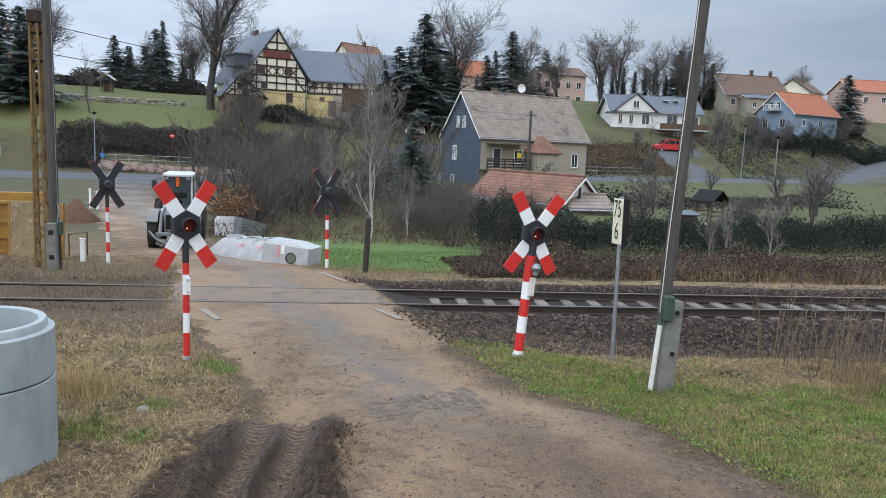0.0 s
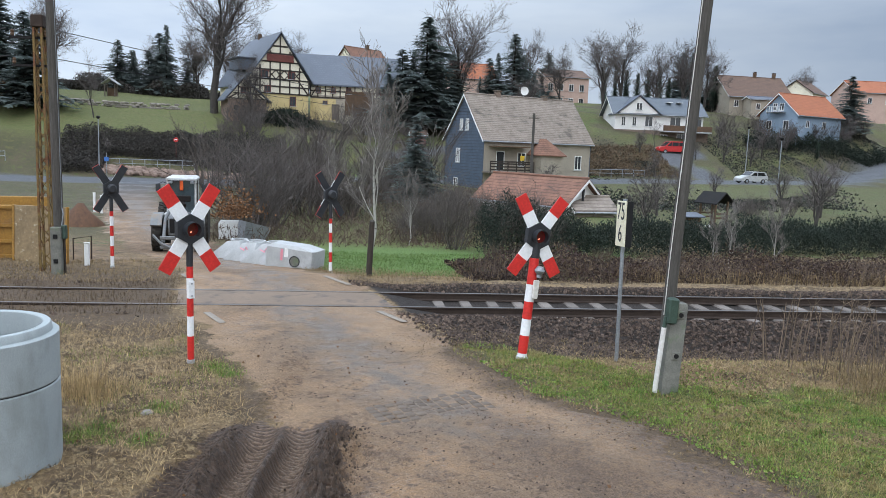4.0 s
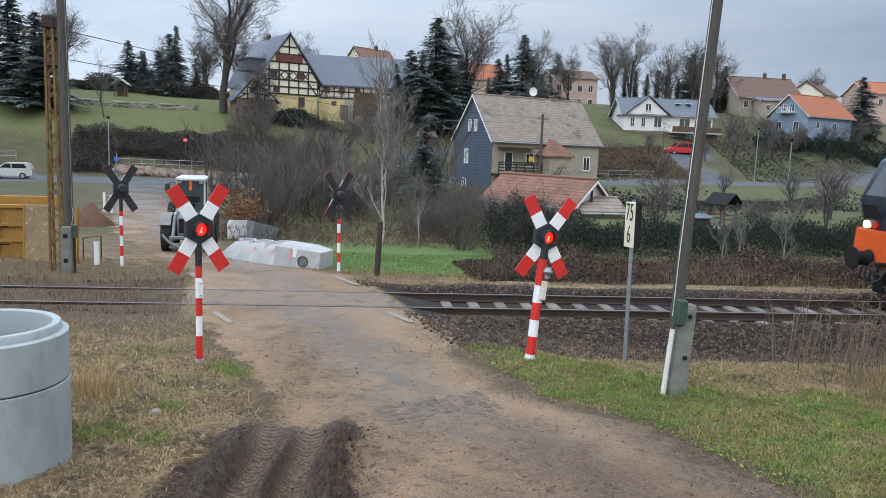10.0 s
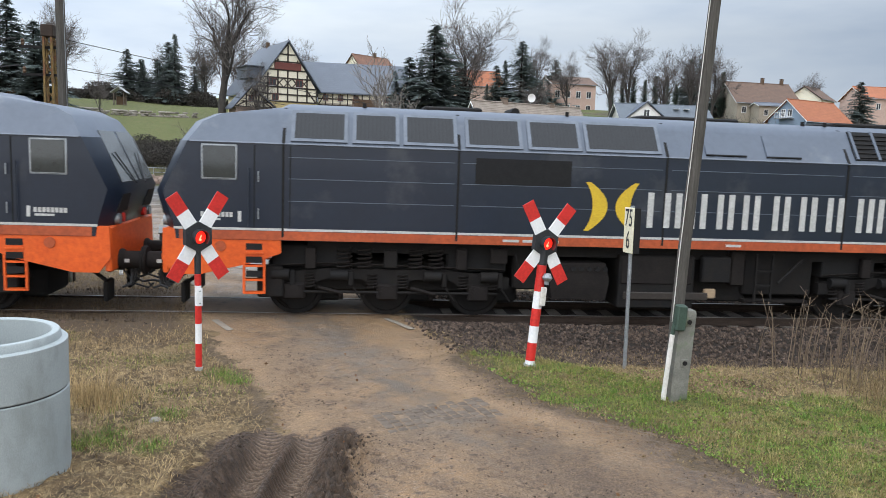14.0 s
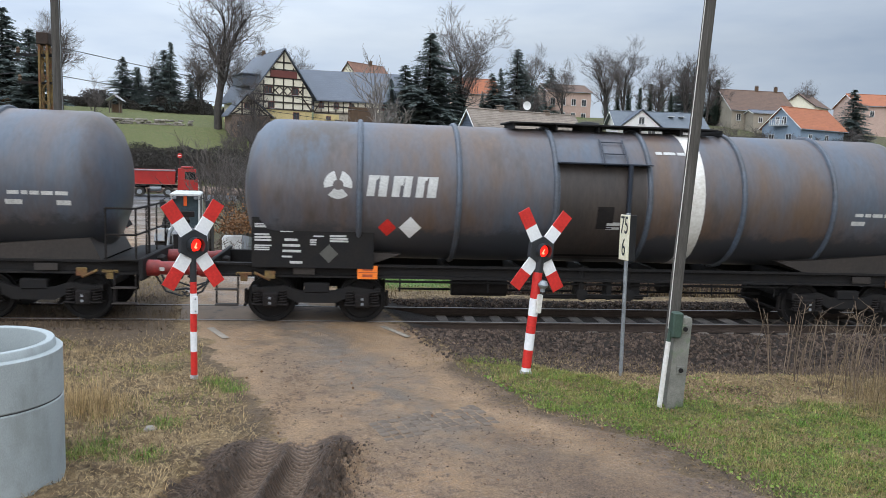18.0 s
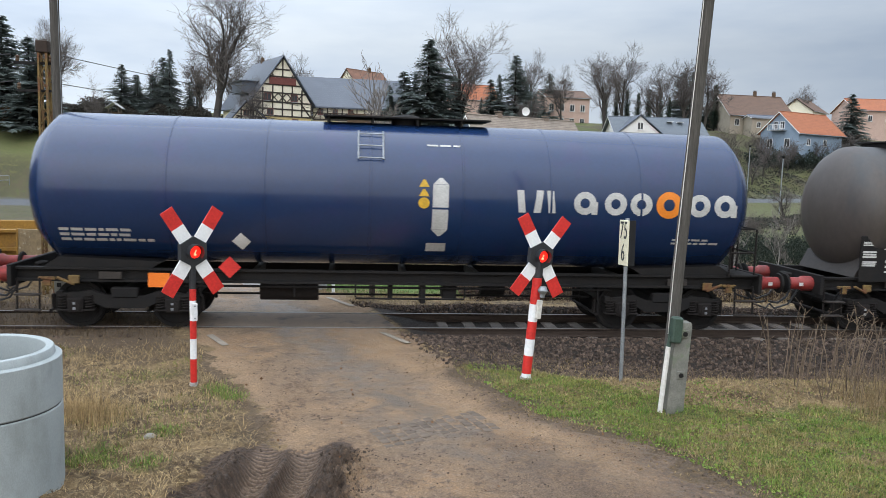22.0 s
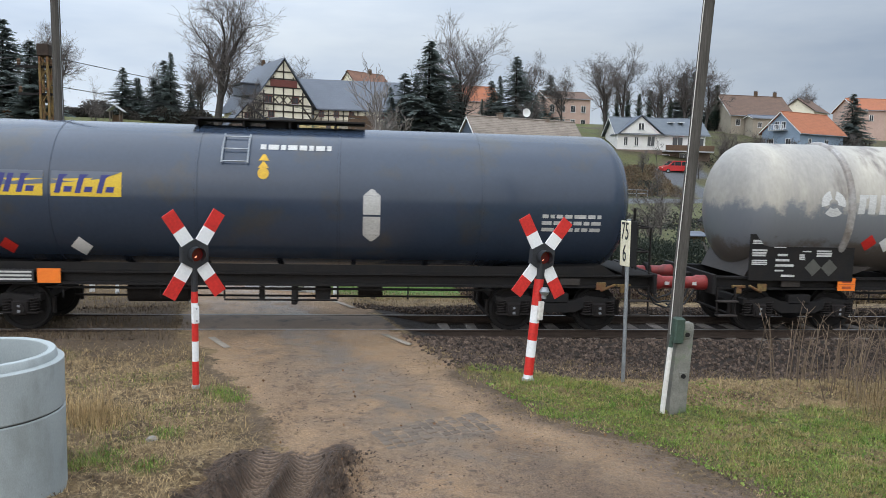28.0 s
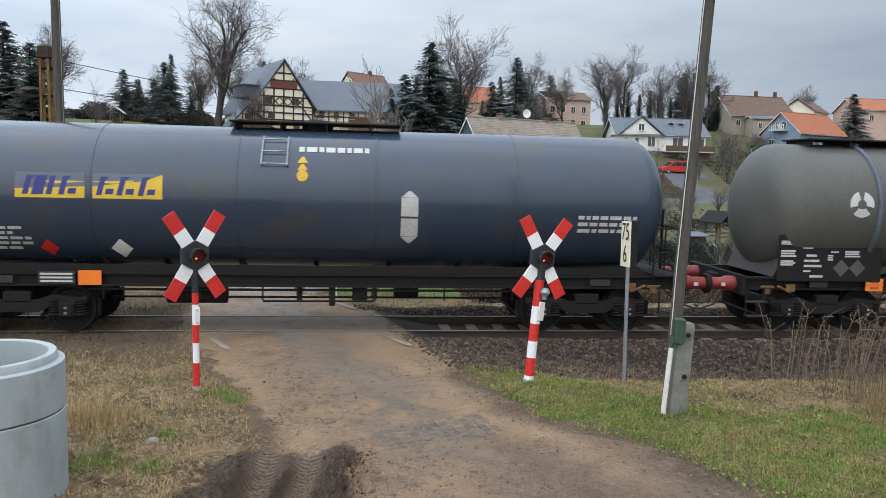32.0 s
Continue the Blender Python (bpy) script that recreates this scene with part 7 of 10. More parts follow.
for xa, xb, xc, xd in ((1.15, 1.85, 1.75, 1.85), (1.95, 3.0, 1.95, 3.0), (3.1, 4.5, 3.1, 4.5)):
    Build().prism([(xa, 1.2), (xb, 1.2), (xd, 1.78), (xc, 1.78)], "y", -0.012, 0.05).done("side_window", "glass_dark", van)
Build().prism([(0.92, 1.2), (1.72, 1.86), (1.69, 1.88), (0.88, 1.22)], "y", 0.15, 1.7).done("windscreen", "glass_dark", van)
for x in (0.85, 3.85):
    for y in (0.05, 1.8):
        w_ = Build().lathe([(0.2, -0.1), (0.33, -0.1), (0.33, 0.1), (0.2, 0.1)], 24, pose(x, y, 0.33), axis="y").done("wheel", "tyre", van)
        Build().lathe([(0.02, -0.11), (0.2, -0.11), (0.2, 0.11), (0.02, 0.11)], 16, pose(x, y, 0.33), axis="y").done("rim", "galvanised", w_)
for y in (0.25, 1.45):
    Build().box((0.0, y + 0.08, 0.82), (0.08, 0.26, 0.16), ch=0.02).done("headlight", "frame_white", van)


# ---- plants ----
mm("bark_grey", (0.062, 0.055, 0.049), (0.036, 0.032, 0.029), rough=0.95, scale=6, fine=30, bump=0.4, stretch=(1, 1, 0.3))
mm("bark_birch", (0.42, 0.40, 0.37), (0.28, 0.26, 0.235), rough=0.85, scale=4, fine=20, stretch=(1, 1, 2.5), contrast=0.7, c3=(0.08, 0.07, 0.06), c3scale=5, c3at=0.62)
mm("twig_grey", (0.125, 0.110, 0.103), (0.086, 0.075, 0.070), rough=0.95, scale=2, bump=0, island=0.3)
mm("twig_birch", (0.20, 0.18, 0.165), (0.13, 0.115, 0.105), rough=0.95, scale=2, bump=0, island=0.3)
mm("twig_dark", (0.108, 0.092, 0.083), (0.070, 0.060, 0.054), rough=0.95, scale=2, bump=0, island=0.3)
mm("twig_brown", (0.125, 0.09, 0.068), (0.085, 0.062, 0.048), rough=0.95, scale=2, bump=0, island=0.3)
mm("needle_dark", (0.165, 0.198, 0.186), (0.135, 0.166, 0.158), rough=0.9, scale=0.7, bump=0, island=0.3, thin=0.55)
mm("needle_green", (0.075, 0.105, 0.078), (0.058, 0.084, 0.064), rough=0.9, scale=0.7, bump=0, island=0.3, thin=0.5)
mm("hedge_leaf", (0.023, 0.034, 0.023), (0.014, 0.022, 0.015), rough=0.8, scale=0.8, bump=0, island=0.4, thin=0.2)
mm("bramble_leaf", (0.049, 0.026, 0.020), (0.025, 0.017, 0.014), rough=0.9, scale=0.9, bump=0, island=0.5)
mm("straw_mid", (0.27, 0.19, 0.098), (0.17, 0.125, 0.066), rough=0.9, scale=2.0, bump=0, island=0.45, thin=0.15)
mm("straw", (0.46, 0.335, 0.175), (0.29, 0.20, 0.098), rough=0.9, scale=2.5, bump=0, island=0.45, thin=0.15)
mm("straw_dark", (0.150, 0.103, 0.060), (0.075, 0.053, 0.034), rough=0.9, scale=1.5, bump=0, island=0.4)
mm("grass_blade", (0.115, 0.175, 0.030), (0.27, 0.25, 0.078), rough=0.85, scale=2.6, bump=0, island=0.45, c3=(0.23, 0.175, 0.08), c3scale=1.7, c3at=0.56, thin=0.25)
mm("meadow_blade", (0.085, 0.155, 0.036), (0.125, 0.18, 0.052), rough=0.85, scale=0.9, bump=0, island=0.35)
mm("fallen_leaf", (0.20, 0.095, 0.04), (0.13, 0.07, 0.035), rough=0.9, scale=3, bump=0, island=0.4)


def bare_tree(name, label, seed, height, spread, bark="bark_grey", twig="twig_grey", levels=4, trunk_r=0.28, fork=0.35, dense=1.0, category="tree", droop=0.0, lean=0.06):
    """Leafless tree: tapered trunk and limbs, and a crown of fine twigs."""
    q = random.Random(seed)
    wood, fine = Build(), Build()

    def grow(p, d, ln, r, lev):
        n = 4 if lev < 2 else 3
        pts, rad = [p], [r]
        dd = d.copy()
        for k in range(n):
            wob = 0.10 + 0.08 * lev
            dd = (dd + Vector((q.gauss(0, wob), q.gauss(0, wob), q.gauss(0.05, wob * 0.6) - droop * lev * 0.05))).normalized()
            p = p + dd * ln / n
            pts.append(p)
            rad.append(r * (1 - 0.55 * (k + 1) / n))
        if lev <= 1:
            wood.tube(pts, rad, 8 if lev == 0 else 5)
        else:
            fine.tube(pts, [max(x, 0.012 if lev < 3 else 0.009) for x in rad], 3)
        if lev >= levels:
            return
        kids = int((6, 5, 5, 5, 4)[min(lev, 4)] * dense + q.random())
        for k in range(kids):
            f = fork + (1 - fork) * (k + 0.5 + q.uniform(-0.4, 0.4)) / kids if lev == 0 else 0.25 + 0.75 * (k + q.random()) / kids
            f = min(f, 0.999)
            i = min(int(f * n), n - 1)
            base = pts[i].lerp(pts[i + 1], f * n - i)
            ax = (pts[i + 1] - pts[i]).normalized()
            side = ax.orthogonal().normalized()
            side = Matrix.Rotation(q.uniform(0, 6.28), 3, ax) @ side
            open_ = q.uniform(0.5, 1.0) * spread
            nd = (ax + side * open_ + Vector((0, 0, 0.15))).normalized()
            grow(base, nd, ln * q.uniform(0.48, 0.72) * (1.0 if lev else 0.8), max(rad[i] * q.uniform(0.4, 0.6), 0.008), lev + 1)

    grow(Vector((0, 0, -0.3)), Vector((q.gauss(0, lean), q.gauss(0, lean), 1)).normalized(), height * 0.72, trunk_r, 0)
    t = thing(name, label, category)
    wood.done("trunk", bark, t, sharp=80)
    o = fine.done("crown", twig, t, sharp=80)
    return t


def conifer(label, seed, height, width, needle="needle_dark", narrow=False, layers=32, per=11):
    """Trunk with whorls of drooping boughs, each hung with short sprays."""
    q = random.Random(seed)
    t = thing("conifer", label, "tree")
    Build().rod((0, 0, -0.4), (0, 0, height * 0.97), height * 0.016, 0.02, n=8).done("trunk", "bark_grey", t)
    v, f = [], []
    total = layers * per
    for k in range(total):
        s = ((k + q.random()) / total) ** 1.08
        z = height * (0.05 + 0.94 * s)
        r = width * (max(1 - s, 0.0) ** (0.85 if not narrow else 0.5)) * (0.6 if narrow and s < 0.12 else 1.0)
        a = q.uniform(0, 6.283)
        lump = 0.78 + 0.24 * math.sin(a * 2 + seed + 9 * s) + 0.2 * math.sin(s * 23 + a * 3 + seed)
        rr = r * lump * q.uniform(0.6, 1.12) + 0.12
        dr = q.uniform(0.1, 0.42) if not narrow else -0.6
        ca, sa = math.cos(a), math.sin(a)
        steps = max(3, min(9, int(rr / 0.24)))
        for m in range(steps):
            u = (m + 0.4 + 0.5 * q.random()) / steps
            cx_, cy_, cz_ = ca * rr * u, sa * rr * u, z - rr * dr * u * u + 0.12 * rr * u
            ln = (0.24 + 0.22 * rr * (1.1 - u)) * q.uniform(0.7, 1.3)
            for sg in (-1, 0, 1):
                b = a + sg * q.uniform(0.4, 1.2)
                dx, dy, dz = math.cos(b) * ln, math.sin(b) * ln, -q.uniform(0.05, 0.75) * ln
                wx, wy = -math.sin(b) * ln * 0.26, math.cos(b) * ln * 0.26
                i = len(v)
                v += [(cx_ - wx, cy_ - wy, cz_), (cx_ + wx, cy_ + wy, cz_ - 0.06), (cx_ + dx, cy_ + dy, cz_ + dz)]
                f.append((i, i + 1, i + 2))
    b = Build()
    b.v, b.f = v, f
    b.done("crown", needle, t, sharp=5)
    return t


def put(proto, x, y, s=1.0, rz=0.0, sz=None, z=None):
    m = Matrix.Translation((x, y, (gz(x, y) if z is None else z) - 0.05)) @ Matrix.Rotation(radians(rz), 4, "Z") @ Matrix.Diagonal((s, s, sz or s, 1))
    return copy_thing(proto, m)


def settle(proto, x, y, s=1.0, rz=0.0, sz=None):
    proto.matrix_basis = Matrix.Translation((x, y, gz(x, y) - 0.05)) @ Matrix.Rotation(radians(rz), 4, "Z") @ Matrix.Diagonal((s, s, sz or s, 1))


# tall bare trees (each 10 m as built)
ta = bare_tree("bare_tree", "tall leafless tree with a heavy trunk on the slope", 21, 10, 0.95, trunk_r=0.33, fork=0.25, dense=1.35)
tb = bare_tree("bare_tree", "spreading leafless tree with a dense fine crown", 34, 10, 0.95, trunk_r=0.25, fork=0.22, dense=1.35)
tcx = bare_tree("bare_tree", "slim leafless tree with upright limbs", 47, 10, 0.5, trunk_r=0.15, fork=0.3, dense=1.0)
settle(ta, -18.4, 92, 1.75, 20)
settle(tb, 15.8, 100, 1.7, 0)
settle(tcx, -31.5, 84, 0.6, 30)
qt = random.Random(8)
for x, y, s, p in ((47.5, 100, 0.85, tcx), (55.0, 118, 1.0, tb), (60.5, 120, 1.05, ta), (66.0, 124, 0.9, tb), (51.5, 128, 1.1, tb), (46.0, 122, 0.95, ta),
                   (-42, 100, 1.0, tb), (-47, 110, 1.0, tb), (-34, 122, 0.7, tb), (-25, 116, 0.8, tb), (-14.5, 112, 0.9, tb), (13, 118, 0.9, ta), (97, 142, 0.7, tb), (103, 150, 0.8, tb), (-60, 120, 1.1, ta),
                   (37, 118, 0.8, tb), (33, 125, 0.9, tb), (110, 112, 0.9, tb), (27, 100, 0.6, tb), (-16, 88, 0.6, tcx), (-13, 90, 0.6, tb), (-27, 74.5, 0.5, tcx), (96, 100, 0.8, tb), (101, 104, 0.9, ta), (-41, 90, 0.6, tb), (-43, 96, 0.7, tcx), (-21, 122, 0.8, tb), (-28, 126, 0.8, tb), (-10, 118, 0.8, tb)):
    put(p, x, y, 0.74 * s * qt.uniform(0.92, 1.08), qt.uniform(0, 360))
# orchard trees
to = bare_tree("fruit_tree", "gnarled leafless fruit tree with a wide low crown", 63, 4.6, 1.15, trunk_r=0.14, fork=0.22, levels=3, dense=1.5, twig="twig_grey", droop=0.5)
settle(to, 27.5, 26, 0.95, 0)
for x, y, s in ((43.5, 96, 0.9), (57.5, 97, 1.1), (24.5, 38, 0.8), (66, 101, 1.1), (74, 106, 1.2), (80, 109, 1.0), (33, 34, 0.9), (21, 34, 0.75), (86, 110, 1.2), (16.5, 24.5, 0.75), (36, 44, 0.8)):
    put(to, x, y, s, qt.uniform(0, 360))
for x, y, s in ((70, 103, 1.1), (62, 97, 1.0), (90, 114, 1.2), (95, 117, 1.1), (52.5, 96, 0.7), (68, 106, 1.1), (72.5, 105, 1.0), (42, 86, 0.8), (60, 104, 1.1), (105, 108, 1.4), (34, 52, 0.7), (18, 52, 0.7)):
    put(to, x, y, s, qt.uniform(0, 360))
for x, y, s in ((-6.5, 26, 0.42), (-5.2, 30, 0.5), (-4.2, 36, 0.55), (-3.0, 28, 0.42), (-6.0, 38, 0.6), (-2.0, 40, 0.55), (-7.0, 44, 0.6), (-0.5, 46, 0.5), (-9, 50, 0.6), (2.2, 27, 0.32), (4.5, 24, 0.3), (3.4, 33, 0.35), (-4.5, 52, 0.6), (7.0, 26, 0.3)):
    put(tcx, x, y, s, qt.uniform(0, 360))
# birches
tbi = bare_tree("birch", "slender white-barked birch without leaves", 71, 7.0, 0.2, bark="bark_birch", twig="twig_birch", trunk_r=0.066, fork=0.2, dense=1.0, droop=-0.5, lean=0.005, levels=4)
settle(tbi, 0.85, 13.5, 0.95, 40)
for x, y, s in ((12.9, 9.5, 0.28), (13.8, 9.8, 0.33), (15.3, 9.6, 0.36), (2.6, 17, 0.45), (-1.0, 24, 0.6)):
    put(tbi, x, y, s, qt.uniform(0, 360))
# conifers
ca = conifer("tall dark green spruce with drooping boughs", 5, 10, 2.5)
cb_ = conifer("ragged dark green spruce on the slope", 6, 10, 3.2, layers=30)
cc = conifer("narrow dark green cypress", 7, 10, 1.5, "needle_green", True, layers=34, per=14)
settle(ca, 5.1, 95, 0.95, 0)
settle(cb_, -39.8, 85, 1.95, 0, 1.18)
settle(cc, 73.6, 135, 0.95, 0)
for x, y, s, p in ((7.2, 96, 1.0, cb_), (8.9, 97, 1.15, ca), (10.6, 95, 1.4, cb_), (12.8, 97, 1.2, ca), (3.9, 98, 0.8, ca), (14.8, 99, 0.95, cb_),
                   (23.8, 118, 0.72, cb_), (25.3, 118, 1.0, ca), (28.2, 118, 1.05, cb_), (30.4, 119, 0.8, ca), (22.0, 117, 0.6, ca), (32.4, 121, 0.55, cb_), (43, 152, 0.9, cb_), (68.5, 140, 1.05, cb_), (70.2, 139, 1.0, cb_), (93.4, 120, 0.95, cb_),
                   (54.8, 135, 0.85, cc), (57.4, 135.5, 0.8, cc), (59.8, 136, 0.9, cc), (62.2, 136, 0.85, cc), (52.6, 135, 0.8, cc), (64.4, 136.5, 0.7, cc), (50.2, 134.5, 0.7, cc),
                   (-38.3, 118, 0.72, cb_), (-35.7, 118, 0.75, ca), (-33.6, 119, 0.6, cb_), (-30.1, 116, 1.2, ca), (-31.6, 118, 0.85, cb_), (-27.6, 119, 0.55, cb_), (-45.0, 90, 1.1, cb_), (-36.6, 120, 0.6, cb_),
                   (4.75, 40, 0.48, cb_), (6.3, 44, 0.32, ca), (77.5, 104, 0.3, cc), (92, 100, 0.4, cb_), (98, 103, 0.45, cb_)):
    put(p, x, y, s, qt.uniform(0, 360), s * qt.uniform(0.95, 1.05))


# thickets of bare stems
def thicket(seed, h, spread, stems, mtl, label):
    q = random.Random(seed)
    b = Build()

    def shoot(p, d, ln, r, lev):
        pts, rad = [p], [r]
        for k in range(3):
            d = (d + Vector((q.gauss(0, 0.16), q.gauss(0, 0.16), q.gauss(0.02, 0.1)))).normalized()
            p = p + d * ln / 3
            pts.append(p)
            rad.append(max(r * (1 - 0.27 * (k + 1)), 0.006))
        b.tube(pts, rad, 4 if lev == 0 else 3)
        if lev < 2:
            for k in range(6 if lev == 0 else 4):
                i = q.randrange(1, 3)
                side = Vector((q.gauss(0, 1), q.gauss(0, 1), q.gauss(0.4, 0.5))).normalized()
                shoot(pts[i].lerp(pts[i + 1], q.random()), (d + side * 0.8).normalized(), ln * q.uniform(0.35, 0.6), r * 0.5, lev + 1)
    for k in range(stems):
        a, rr = q.uniform(0, 6.28), spread * math.sqrt(q.random())
        p = Vector((rr * math.cos(a), rr * math.sin(a), -0.1))
        out_ = q.uniform(0.1, 0.6)
        shoot(p, Vector((math.cos(a) * out_, math.sin(a) * out_, 1)).normalized(), h * q.uniform(0.55, 1.0), 0.011 * h * q.uniform(0.7, 1.4), 0)
    o = b.done("bush", mtl, sharp=80)
    return tagged(o, label, "bush", group="leafless bushes")


b1 = thicket(1, 3.0, 0.55, 22, "twig_dark", "dense leafless grey-brown bush")
b2 = thicket(2, 2.2, 0.8, 28, "twig_brown", "low leafless brown bush with many stems")
b3 = thicket(3, 4.6, 0.6, 18, "twig_dark", "tall leafless bush of slender stems")


def bush_at(p, x, y, s, first_):
    m = Matrix.Translation((x, y, gz(x, y) - 0.05)) @ Matrix.Rotation(qt.uniform(0, 6.28), 4, "Z") @ Matrix.Diagonal((s, s, s * qt.uniform(0.85, 1.15), 1))
    if first_:
        p.matrix_basis = m
        return p
    return copy_thing(p, m)


spots = []
spots += [(b3, -4.7, 21.5, 1.05), (b3, -4.0, 23.5, 0.95), (b1, -4.4, 20.0, 0.9)]
for k in range(15):       # behind the concrete parts up to the brook
    spots.append((qt.choice((b1, b1, b3)), qt.uniform(-5.6, 1.6), qt.uniform(24, 40), qt.uniform(0.5, 0.8)))
for k in range(18):
    spots.append((qt.choice((b1, b2)), qt.uniform(2, 10), qt.uniform(15, 34), qt.uniform(0.45, 0.8)))
for k in range(12):
    spots.append((qt.choice((b1, b3)), qt.uniform(-14, 6), qt.uniform(42, 60), qt.uniform(0.9, 1.3)))
for k in range(22):       # bank under the farm
    spots.append((qt.choice((b1, b2, b3)), qt.uniform(-16, 10), qt.uniform(79, 92), qt.uniform(0.7, 1.2)))
for k in range(8):       # right-hand gardens
    spots.append((qt.choice((b1, b2)), qt.uniform(20, 46), qt.uniform(26, 36), qt.uniform(0.35, 0.6)))
for k in range(14):
    spots.append((qt.choice((b1, b3, b1)), qt.uniform(62, 100), qt.uniform(107, 120), qt.uniform(0.7, 1.2)))
for x, y, s in ((6.4, 14, 0.85), (7.6, 13.4, 0.7), (8.4, 15, 0.7), (5.4, 12, 0.5), (-2.3, 17.5, 0.45), (-3.6, 18.5, 0.5), (-1.4, 17, 0.4), (9.4, 11, 0.5)):
    spots.append((b1 if s > 0.6 else b2, x, y, s))
seen_ = set()
for p, x, y, s in spots:
    if 7.0 < x < 30 and 29 < y < 72 and (x - 13) ** 2 < 110 and 56 < y:
        continue
    bush_at(p, x, y, s, p.name not in seen_)
    seen_.add(p.name)


def leaves(name, count, place, size, mtl, label, category, seed, up=0.3, stretch=1.6, kind="stuff"):
    """A mass of single small leaves; place(q) gives a point."""
    q = random.Random(seed)
    v, f = [], []
    for k in range(count):
        p = Vector(place(q))
        s = size * q.uniform(0.6, 1.3)
        d = Vector((q.gauss(0, 1), q.gauss(0, 1), q.gauss(up, 0.7))).normalized()
        e = d.orthogonal().normalized()
        e = Matrix.Rotation(q.uniform(0, 6.28), 3, d) @ e
        i = len(v)
        v += [tuple(p - d * s * stretch * 0.5), tuple(p + e * s * 0.5), tuple(p + d * s * stretch * 0.5), tuple(p - e * s * 0.5)]
        f.append((i, i + 1, i + 2, i + 3))
    b = Build()
    b.v, b.f = v, f
    return tagged(b.done(name, mtl, sharp=5), label, category, kind=kind)


def hedge_place(q):
    u = q.random()
    x = 5.2 + u * 26
    lump = 0.5 + 0.5 * math.sin(x * 1.7) * math.sin(x * 0.61 + 1)
    y = 14.0 + 0.12 * (x - 6) + q.gauss(0, 0.9)
    h = (1.05 + 0.55 * lump + (0.5 if x < 9 else 0)) * math.sqrt(max(0.02, 1 - ((y - 14.0 - 0.12 * (x - 6)) / 2.6) ** 2))
    shag = 0.25 * math.sin(x * 5.3) * math.sin(x * 11.1 + 1)
    return x, y, gz(x, y) + h * (q.random() ** 0.6) * (1.05 + shag)


leaves("hedge", 90000, hedge_place, 0.036, "hedge_leaf", "dense dark green hedge of small leaves", "hedge", 41, 1.1, 3.4)


def bramble_place(q):
    x = 3.3 + (q.random() ** 1.1) * 24
    y = q.uniform(3.2, 9.5) + 0.05 * x
    lump = 0.5 + 0.5 * math.sin(x * 2.3 + y) * math.cos(y * 1.9 - x * 0.7)
    h = (0.2 + 0.8 * lump * (0.6 + 0.4 * math.sin(x * 0.9 + 2))) * (0.3 + 0.7 * min(1, max(0, (x - 3.3) / 2.2)))
    return x, y, gz(x, y) + h * q.random() + 0.02


leaves("brambles", 46000, bramble_place, 0.034, "bramble_leaf", "reddish-brown dead brambles along the far side of the track", "brambles", 42, 0.6, 3.5)
leaves("brambles", 14000, bramble_place, 0.035, "straw_dark", "pale withered weeds among the brambles", "weeds", 43, 0.8, 5.0)


def stem_spots(n_, x0, x1, y0, y1):
    q = random.Random(n_)
    return [(q.uniform(x0, x1), q.uniform(y0, y1)) for _ in range(n_)]


def bank_place(q):
    x = q.uniform(-32.5, -8)
    y = road_y(x) + 6.6 + 7.0 * q.random()
    if x > -27 and y < 75.2:
        y += 3.0
    lump = 0.5 + 0.5 * math.sin(x * 0.9) * math.sin(x * 0.37 + y)
    return x, y, gz(x, y) + (0.4 + 1.0 * lump) * q.random()


mm("bank_leaf", (0.060, 0.052, 0.045), (0.036, 0.034, 0.029), rough=0.9, scale=0.6, bump=0, island=0.4)
leaves("ground_cover", 70000, bank_place, 0.10, "bank_leaf", "dark evergreen ground cover on the bank above the road", "ground cover", 44, 0.5, 2.5)


def garden_place(q):
    x = q.uniform(66, 100)
    y = 106 + 0.15 * (x - 66) + q.gauss(0, 1.0)
    return x, y, gz(x, y) + q.uniform(0, 2.6) * (0.6 + 0.4 * math.sin(x * 0.9) ** 2)


leaves("hedge", 16000, garden_place, 0.18, "hedge_leaf", "dark clipped garden hedge before the blue house", "hedge", 45)


def drybank_place(q):
    x = q.uniform(29, 47)
    y = road_y(x) + 7 + q.uniform(0, 13)
    return x, y, gz(x, y) + 0.5 * q.random() ** 2


leaves("weeds", 16000, drybank_place, 0.12, "straw_dark", "withered brown weeds on the dry bank", "weeds", 46, 0.9, 3.0)


def thicket_floor(q):
    x = q.uniform(-7, 13)
    y = q.uniform(15.5, 56)
    return x, y, gz(x, y) + 0.7 * q.random() ** 2


leaves("undergrowth", 40000, thicket_floor, 0.028, "twig_brown", "withered brown undergrowth below the bushes", "undergrowth", 47, 1.2, 14.0)
leaves("undergrowth", 9000, lambda q: (lambda x, y: (x, y, gz(x, y) + 2.4 * q.random()))(q.uniform(-7, 6), q.uniform(20, 58)), 0.05, "bank_leaf", "dark ivy and dead leaves in the thicket", "undergrowth", 48)
leaves("brown_bush", 1300, lambda q: (lambda a, b, c: (-5.0 + a, 18.0 + b, gz(-5, 18) + 1.0 + c))(q.gauss(0, 0.5), q.gauss(0, 0.6), abs(q.gauss(0, 0.5))), 0.08, "fallen_leaf", "bush still holding brown beech leaves", "bush", 49)
leaves("copper_shrub", 2600, lambda q: (lambda a, b: (-44.0 + a, 89.0 + b, gz(-44.0 + a, 89.0 + b) + 2.3 * q.random() * math.exp(-(a / 1.1) ** 2)))(q.gauss(0, 0.7), q.gauss(0, 0.6)), 0.13, "fallen_leaf", "copper-red shrub beside the garden path", "bush", 58)
